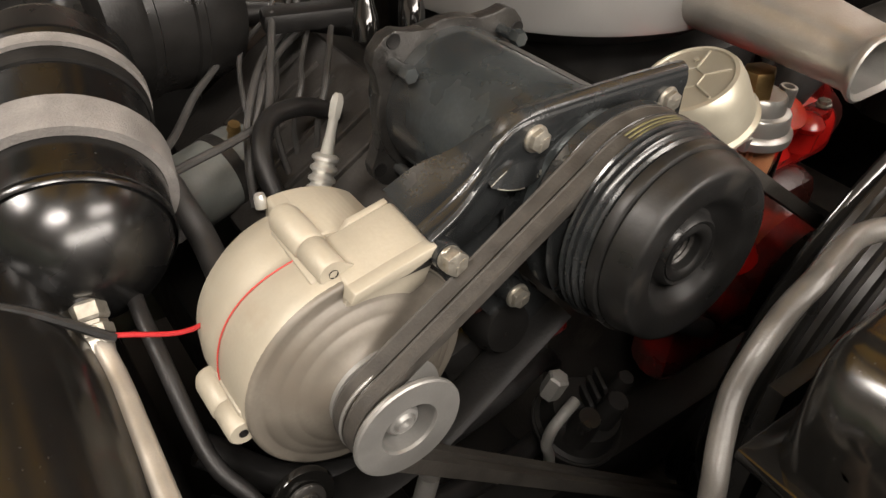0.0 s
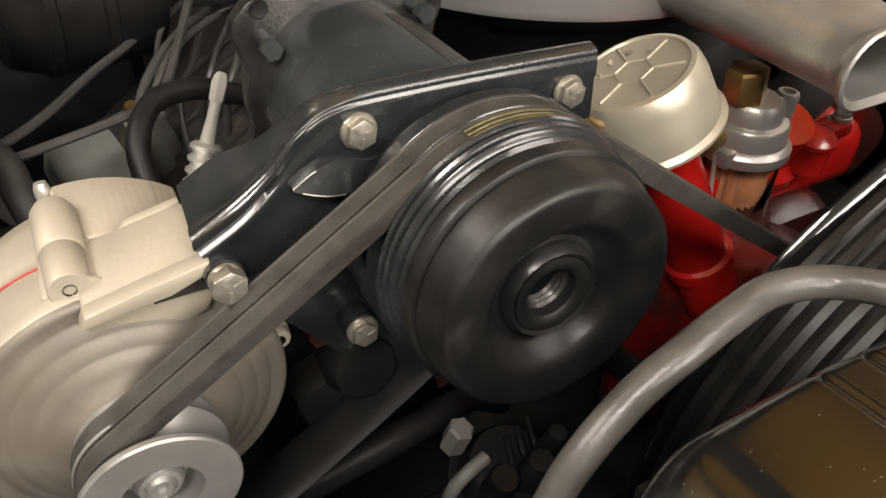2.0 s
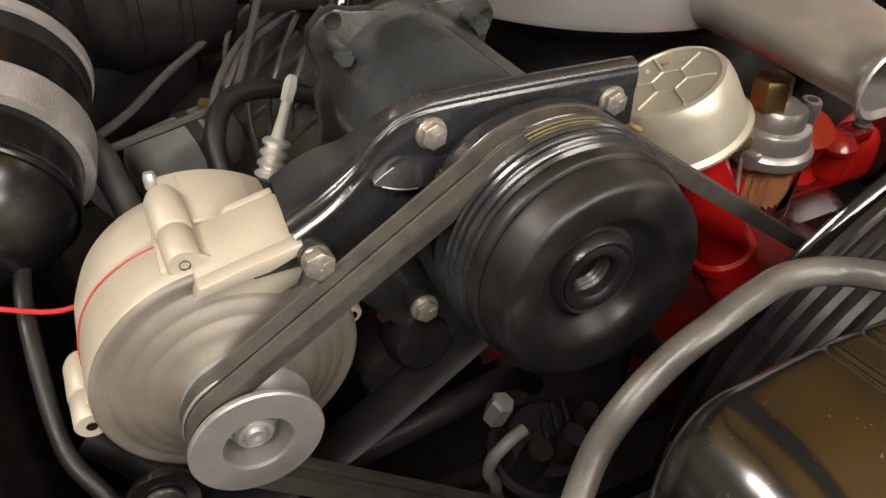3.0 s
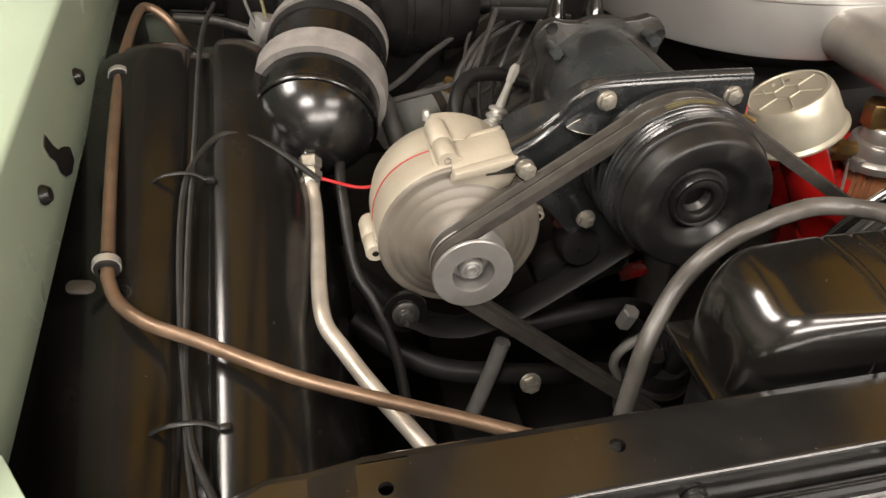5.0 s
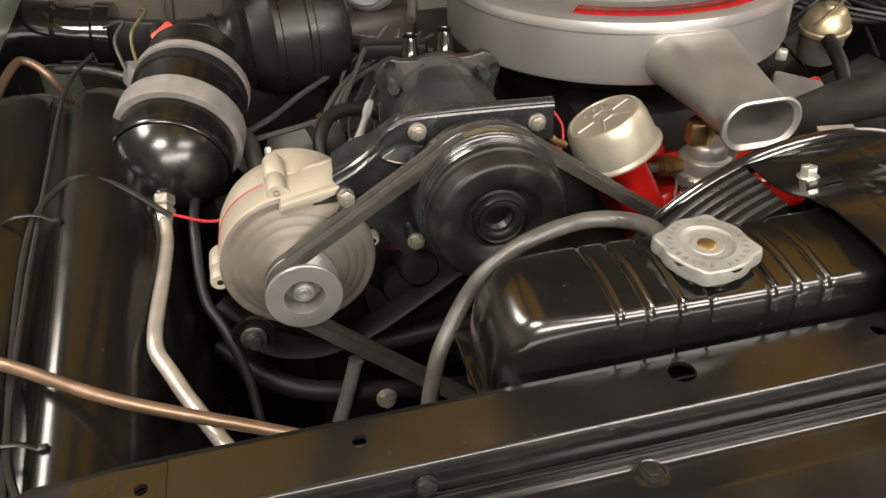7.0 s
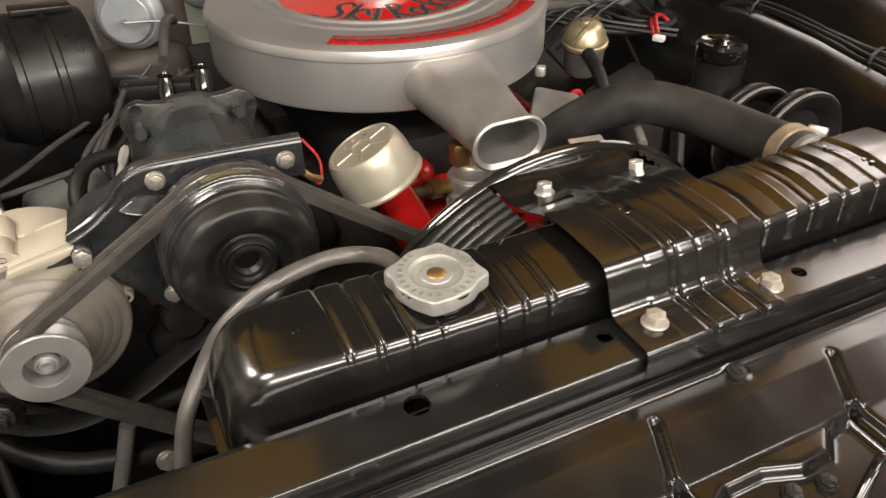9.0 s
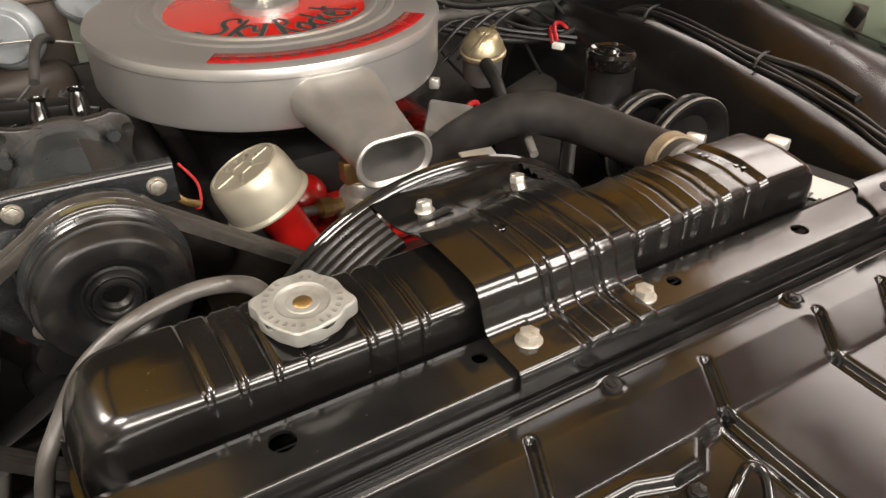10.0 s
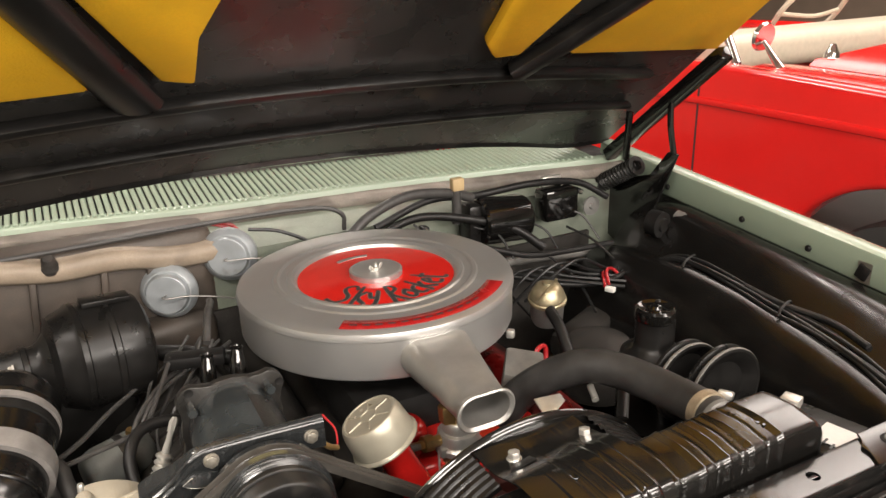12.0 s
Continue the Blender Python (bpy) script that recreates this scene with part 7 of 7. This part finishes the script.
    part("dome", lathe([(0.0, -0.010), (0.034, -0.010), (0.0355, -0.008), (0.0355, -0.003), (0.033, -0.001), (0.0325, 0.004), (0.031, 0.006), (0.030, 0.011), (0.027, 0.014), (0.024, 0.021), (0.016, 0.026), (0.010, 0.027), (0.008, 0.031), (0, 0.032)], (0.943, 0.62, 0.854), (-0.1, -0.15, 1), 40), GOLD, choke, "yellow zinc plated cap", 35)
    part("base", lathe([(0.0, -0.055), (0.026, -0.055), (0.030, -0.045), (0.031, -0.014), (0.033, -0.010), (0, -0.010)], (0.943, 0.62, 0.854), (-0.1, -0.15, 1), 36), PULLEY, choke, "grey metal base", 35)
    part("strap", tube([(0.905, 0.60, 0.858), (0.925, 0.592, 0.885), (0.945, 0.60, 0.893), (0.965, 0.625, 0.880), (0.975, 0.63, 0.856)], 0.003, 8, 6, flat=0.4), GOLD, choke)
    part("hose", tube([(0.925, 0.585, 0.845), (0.915, 0.54, 0.83), (0.905, 0.50, 0.805), (0.91, 0.47, 0.78)], 0.010, 12, 6), RUBBER, choke, "black hose below the housing")
    solo("red_loop", tube([(0.83, 0.50, 0.80), (0.845, 0.505, 0.825), (0.862, 0.51, 0.822), (0.86, 0.505, 0.800), (0.842, 0.50, 0.792)], 0.0042, 8, 8), REDWIRE, "red wire bent in a loop", "wire")
    pump = thing("steering_pump", "black power steering pump with a capped reservoir", "pump", (0.99, 0.38, 0.76))
    part("reservoir", lathe([(0, 0.70), (0.055, 0.70), (0.056, 0.80), (0.052, 0.826), (0.036, 0.838), (0.0315, 0.846), (0.0315, 0.885), (0, 0.886)], (0.992, 0.392, 0.006), (0, 0, 1), 40), SATIN, pump, "black reservoir", 35)
    cap = part("cap", lathe([(0, 0.884), (0.029, 0.884), (0.0325, 0.888), (0.0330, 0.895), (0.0318, 0.903), (0.028, 0.907), (0.022, 0.905), (0.011, 0.905), (0.008, 0.909), (0, 0.910)], (0.990, 0.392, 0.006), (0, 0, 1), 40), GLOSS, pump, "black screw cap", 30)
    part("cap_lug", box((1.010, 0.408, 0.908), (0.012, 0.010, 0.010), 0.003, (0, 0, 30)), SATIN, cap)
    for y, x, z, r in ((0.272, 1.032, 0.807, 0.071), (0.322, 1.006, 0.805, 0.066)):
        part("pulley", lathe([(0.0, 0.012), (0.045, 0.012), (0.055, 0.004), (r - 0.004, 0.0), (r, 0.001), (r, 0.006), (r - 0.009, 0.011), (r, 0.016), (r, 0.021), (r - 0.006, 0.022), (0, 0.022)], (x, y, z), (0, 1, 0), 56), SATIN, pump, "black pulley with a bright rim", 30)
        part("rim", lathe([(r, 0.0005), (r + 0.0012, 0.002), (r + 0.0012, 0.005), (r, 0.0065)], (x, y, z), (0, 1, 0), 56), GREYPIPE, pump, "worn pulley rim")
    # harness over the wheelhouse
    har = thing("fender_harness", "black wires tied along the wheelhouse top", "wire", (1.24, 0.4, 0.85))
    base = [(1.16, 0.76, 0.80), (1.235, 0.715, 0.815), (1.268, 0.650, 0.853), (1.270, 0.573, 0.862), (1.262, 0.450, 0.860), (1.250, 0.362, 0.856), (1.238, 0.282, 0.852), (1.218, 0.193, 0.849), (1.19, 0.115, 0.849), (1.158, 0.048, 0.852)]
    for k in range(5):
        o = V(0.007 * (k - 2), 0.0, 0.003 * (k % 2))
        part("wire", tube([V(*p) + o * (1 + 0.5 * math.sin(1.7 * i + k)) for i, p in enumerate(base)], 0.0034, 8, 6), WIRE, har)
    part("wire", tube([(1.262, 0.45, 0.864), (1.258, 0.37, 0.862), (1.268, 0.28, 0.862), (1.25, 0.20, 0.858)], 0.0055, 8, 6), WIRE, har)
    for p in ((1.27, 0.600, 0.866), (1.250, 0.357, 0.8635), (1.17, 0.075, 0.857)):
        part("cable_tie", tube([V(*p) + V(-0.030, -0.012, -0.006), V(*p) + V(-0.015, -0.005, 0.002), V(*p) + V(0.015, 0.006, 0.003), V(*p) + V(0.032, 0.012, -0.001)], 0.003, 8, 4, flat=0.5), RUBBER, har, "dark cable tie")
    bat = thing("washer_bottle", "black box with a white label beside the radiator", "bottle", (0.99, 0.06, 0.80))
    part("case", box((0.985, 0.075, 0.835), (0.10, 0.11, 0.065), 0.006, (0, 0, 14)), SATIN, bat)
    part("label", box((0.985, 0.058, 0.8695), (0.045, 0.045, 0.001), 0, (0, 0, 14)), WHITE, bat, "white printed label")
    for k in range(4):
        part("print_bar", box((0.958 + 0.003 * k, 0.035 + 0.012 * k, 0.8705), (0.012, 0.003, 0.0005), 0, (0, 0, 14)), INK, bat, "", 0)
    part("latch", box((0.945, 0.100, 0.895), (0.022, 0.016, 0.03), 0.003, (10, 20, 20)), ZINC, bat, "bright folded latch")
    # linkage behind the shroud
    solo("lever", prism([(-0.02, -0.015), (0.025, -0.012), (0.03, 0.0), (-0.005, 0.02)], 0.003, pose(0.72, 0.30, 0.865, 20, -10, 20), 0.0008), ZINC, "bright bent metal lever by the hose", "lever")
    solo("link_rod", tube([(0.79, 0.285, 0.862), (0.80, 0.31, 0.868)], 0.005, 10, 3), ZINC, "short bright control rod", "rod")
    solo("strut", tube([(0.80, 0.24, 0.855), (0.88, 0.33, 0.85)], 0.008, 8, 3, flat=0.3), SATIN, "flat black steel strut below the hose", "strut")
    # hinge
    hinge = thing("hood_hinge", "black hood hinge with a coil spring", "hinge", (1.33, 0.85, 0.82))
    m = Matrix(((0, 0, 1, 1.335), (1, 0, 0, 0), (0, 1, 0, 0), (0, 0, 0, 1)))
    part("plate", prism([(0.72, 1.045), (0.75, 1.045), (0.80, 0.985), (0.86, 0.965), (0.97, 0.90), (0.96, 0.82), (0.88, 0.79), (0.80, 0.83), (0.775, 0.92)], 0.006, m, 0.002), GLOSS, hinge, "black hinge plate")
    coil = []
    a, b = V(1.318, 0.970, 0.918), V(1.318, 0.828, 1.000)
    f = frame_of(a, b - a)
    length = (b - a).length
    for i in range(14 * 10 + 1):
        t = i / 140
        coil.append(f @ V(0.018 * math.cos(2 * math.pi * 14 * t), 0.018 * math.sin(2 * math.pi * 14 * t), length * t))
    part("spring", tube(coil, 0.0042, 6, 0), SATIN, hinge, "black coil spring")
    part("spring_end", lathe([(0.012, 0), (0.022, 0.001), (0.022, 0.006), (0.012, 0.007)], b, b - a, 20), SATIN, hinge, "dark spring end")
    part("arm", tube([(1.34, 0.735, 1.035), (1.34, 0.752, 1.10), (1.345, 0.762, 1.16)], 0.009, 8, 3, flat=0.5), GLOSS, hinge, "black hinge arm")
    part("arm", tube([(1.34, 0.885, 1.0), (1.34, 0.883, 1.05), (1.34, 0.88, 1.11)], 0.011, 8, 3, flat=0.5), GLOSS, hinge, "black hinge arm")
    part("rail", box((1.355, 0.80, 1.125), (0.03, 0.42, 0.030), 0.005, (-39, 0, 0)), GLOSS, hinge, "black hinge rail along the hood edge")
    for p, r in (((1.30, 0.705, 0.90), 0.028), ((1.362, 0.69, 0.895), 0.026)):
        part("bush", lathe([(0, 0), (r * 0.5, 0), (r * 0.55, 0.005), (r, 0.007), (r, 0.035), (0, 0.036)], p, (-0.2, 1, 0), 28), PULLEY if p[0] > 1.33 else SATIN, hinge, "round bush")
    solo("disc_plug", lathe([(0, 0), (0.006, 0), (0.008, 0.003), (0.022, 0.004), (0.022, 0.008), (0, 0.009)], (1.243, 0.875, 0.908), (0, 1, 0), 28), PULLEY, "grey round plug on the firewall", "plug")


rear_right()


# ---- the car parked beside ----
def red_car():
    own = thing("red_car", "bright red vintage car parked alongside", "car", (3.15, 1.2, 0.0))
    x0 = 2.30
    side = [(4.2, 0.32), (4.2, 1.03), (2.2, 1.07), (1.4, 1.065), (0.4, 1.035), (-0.55, 0.97), (-0.62, 0.80), (-0.60, 0.45), (-0.45, 0.36)]
    arch = [(0.80 + 0.44 * math.cos(radians(d)), 0.35 + 0.43 * math.sin(radians(d))) for d in range(176, 3, -8)]
    poly = side + [(0.34, 0.34)] + arch + [(1.26, 0.32)]
    m = Matrix(((0, 0, 1, x0), (1, 0, 0, 0), (0, 1, 0, 0), (0, 0, 0, 1)))
    part("side_panel", prism(poly, 0.10, m, 0.035, None, 4), REDCAR, own, "red fender and door side", 50)
    rows = [[(x0 + 0.02, y, z - 0.012), (x0 + 0.06, y, z + 0.004), (x0 + 0.12, y, z + 0.008), (x0 + 0.25, y, z - 0.005), (x0 + 0.30, y, z - 0.012)] for y, z in ((1.45, 1.062), (0.9, 1.052), (0.4, 1.035), (-0.5, 0.97))]
    part("fender_top", loft(rows, thick=0.002), REDCAR, own, "red rolled fender top", 60)
    rows = [[(x0 + 0.312, y, z - 0.01), (x0 + 0.34, y, z + 0.010), (x0 + 0.85, y, z + 0.045), (x0 + 1.40, y, z + 0.010)] for y, z in ((1.42, 1.06), (0.9, 1.052), (0.4, 1.035), (-0.5, 0.97))]
    part("bonnet", loft(rows, thick=0.002), REDCAR, own, "red bonnet", 60)
    part("crease", tube([(x0 - 0.004, 2.6, 0.93), (x0 - 0.004, 1.2, 0.935), (x0 - 0.004, 0.2, 0.925)], 0.010, 8, 6, flat=1.4), REDCAR, own, "pressed side crease")
    part("far_side", prism(poly, 0.08, Matrix.Translation((1.66, 0, 0)) @ m, 0.03), REDCAR, own, "red far side", 50)
    part("door_gap", box((x0 - 0.001, 1.62, 0.70), (0.003, 0.006, 0.66)), INK, own)
    wheel_ob = part("wheel", lathe([(0.19, -0.09), (0.29, -0.095), (0.325, -0.08), (0.335, -0.05), (0.335, 0.05), (0.325, 0.08), (0.29, 0.095), (0.19, 0.09)], (x0 + 0.14, 0.80, 0.335), (1, 0, 0), 48), TYRE, own, "black tyre")
    part("rim", lathe([(0.0, -0.05), (0.10, -0.055), (0.17, -0.04), (0.195, -0.092), (0.20, -0.09), (0.20, 0.05), (0, 0.05)], (x0 + 0.14, 0.80, 0.335), (1, 0, 0), 40), BRASS, wheel_ob, "tan painted rim with a bright edge")
    part("windscreen_frame", tube([(x0 + 0.10, 1.55, 1.06), (x0 + 0.16, 1.75, 1.30), (x0 + 0.25, 1.90, 1.45), (x0 + 0.87, 1.86, 1.49), (x0 + 1.50, 1.90, 1.45), (x0 + 1.62, 1.60, 1.06)], 0.016, 10, 6), CHROME, own, "bright windscreen frame")
    part("mirror", lathe([(0, 0), (0.045, 0.0), (0.05, 0.012), (0.03, 0.03), (0, 0.035)], (x0 + 0.10, 1.44, 1.16), (0, 1, 0.2), 28), CHROME, own, "chrome door mirror")
    part("mirror_stalk", tube([(x0 + 0.10, 1.36, 1.06), (x0 + 0.10, 1.40, 1.10), (x0 + 0.10, 1.45, 1.15)], (0.016, 0.007), 10, 4), CHROME, own, "chrome mirror stalk")
    part("wiper_boss", lathe([(0, 0), (0.03, 0), (0.025, 0.02), (0.01, 0.05), (0, 0.05)], (x0 + 0.40, 1.40, 1.07), (0, 0, 1), 20), CHROME, own, "chrome wiper boss")
    part("dashboard", box((x0 + 0.87, 1.80, 1.07), (1.40, 0.25, 0.14), 0.05, (0, 0, 0), None, 4), CREAMTRIM, own, "cream padded dashboard")
    c = V(x0 + 1.05, 2.02, 1.17)
    f = frame_of(c, (0, 0.8, 0.6))
    part("steering_wheel", tube([f @ V(0.20 * math.cos(radians(d)), 0.20 * math.sin(radians(d)), 0) for d in range(0, 361, 15)], 0.012, 10, 0), CREAMTRIM, own, "cream steering wheel rim")
    part("steering_spoke", tube([f @ V(-0.19, 0, 0), f @ V(0, 0, -0.03), f @ V(0.19, 0, 0)], 0.010, 8, 4), CREAMTRIM, own, "cream steering wheel spoke")
    part("interior", box((x0 + 0.87, 3.0, 0.75), (1.5, 2.2, 0.55), 0.05), REDMARK, own, "dull red interior")


red_car()
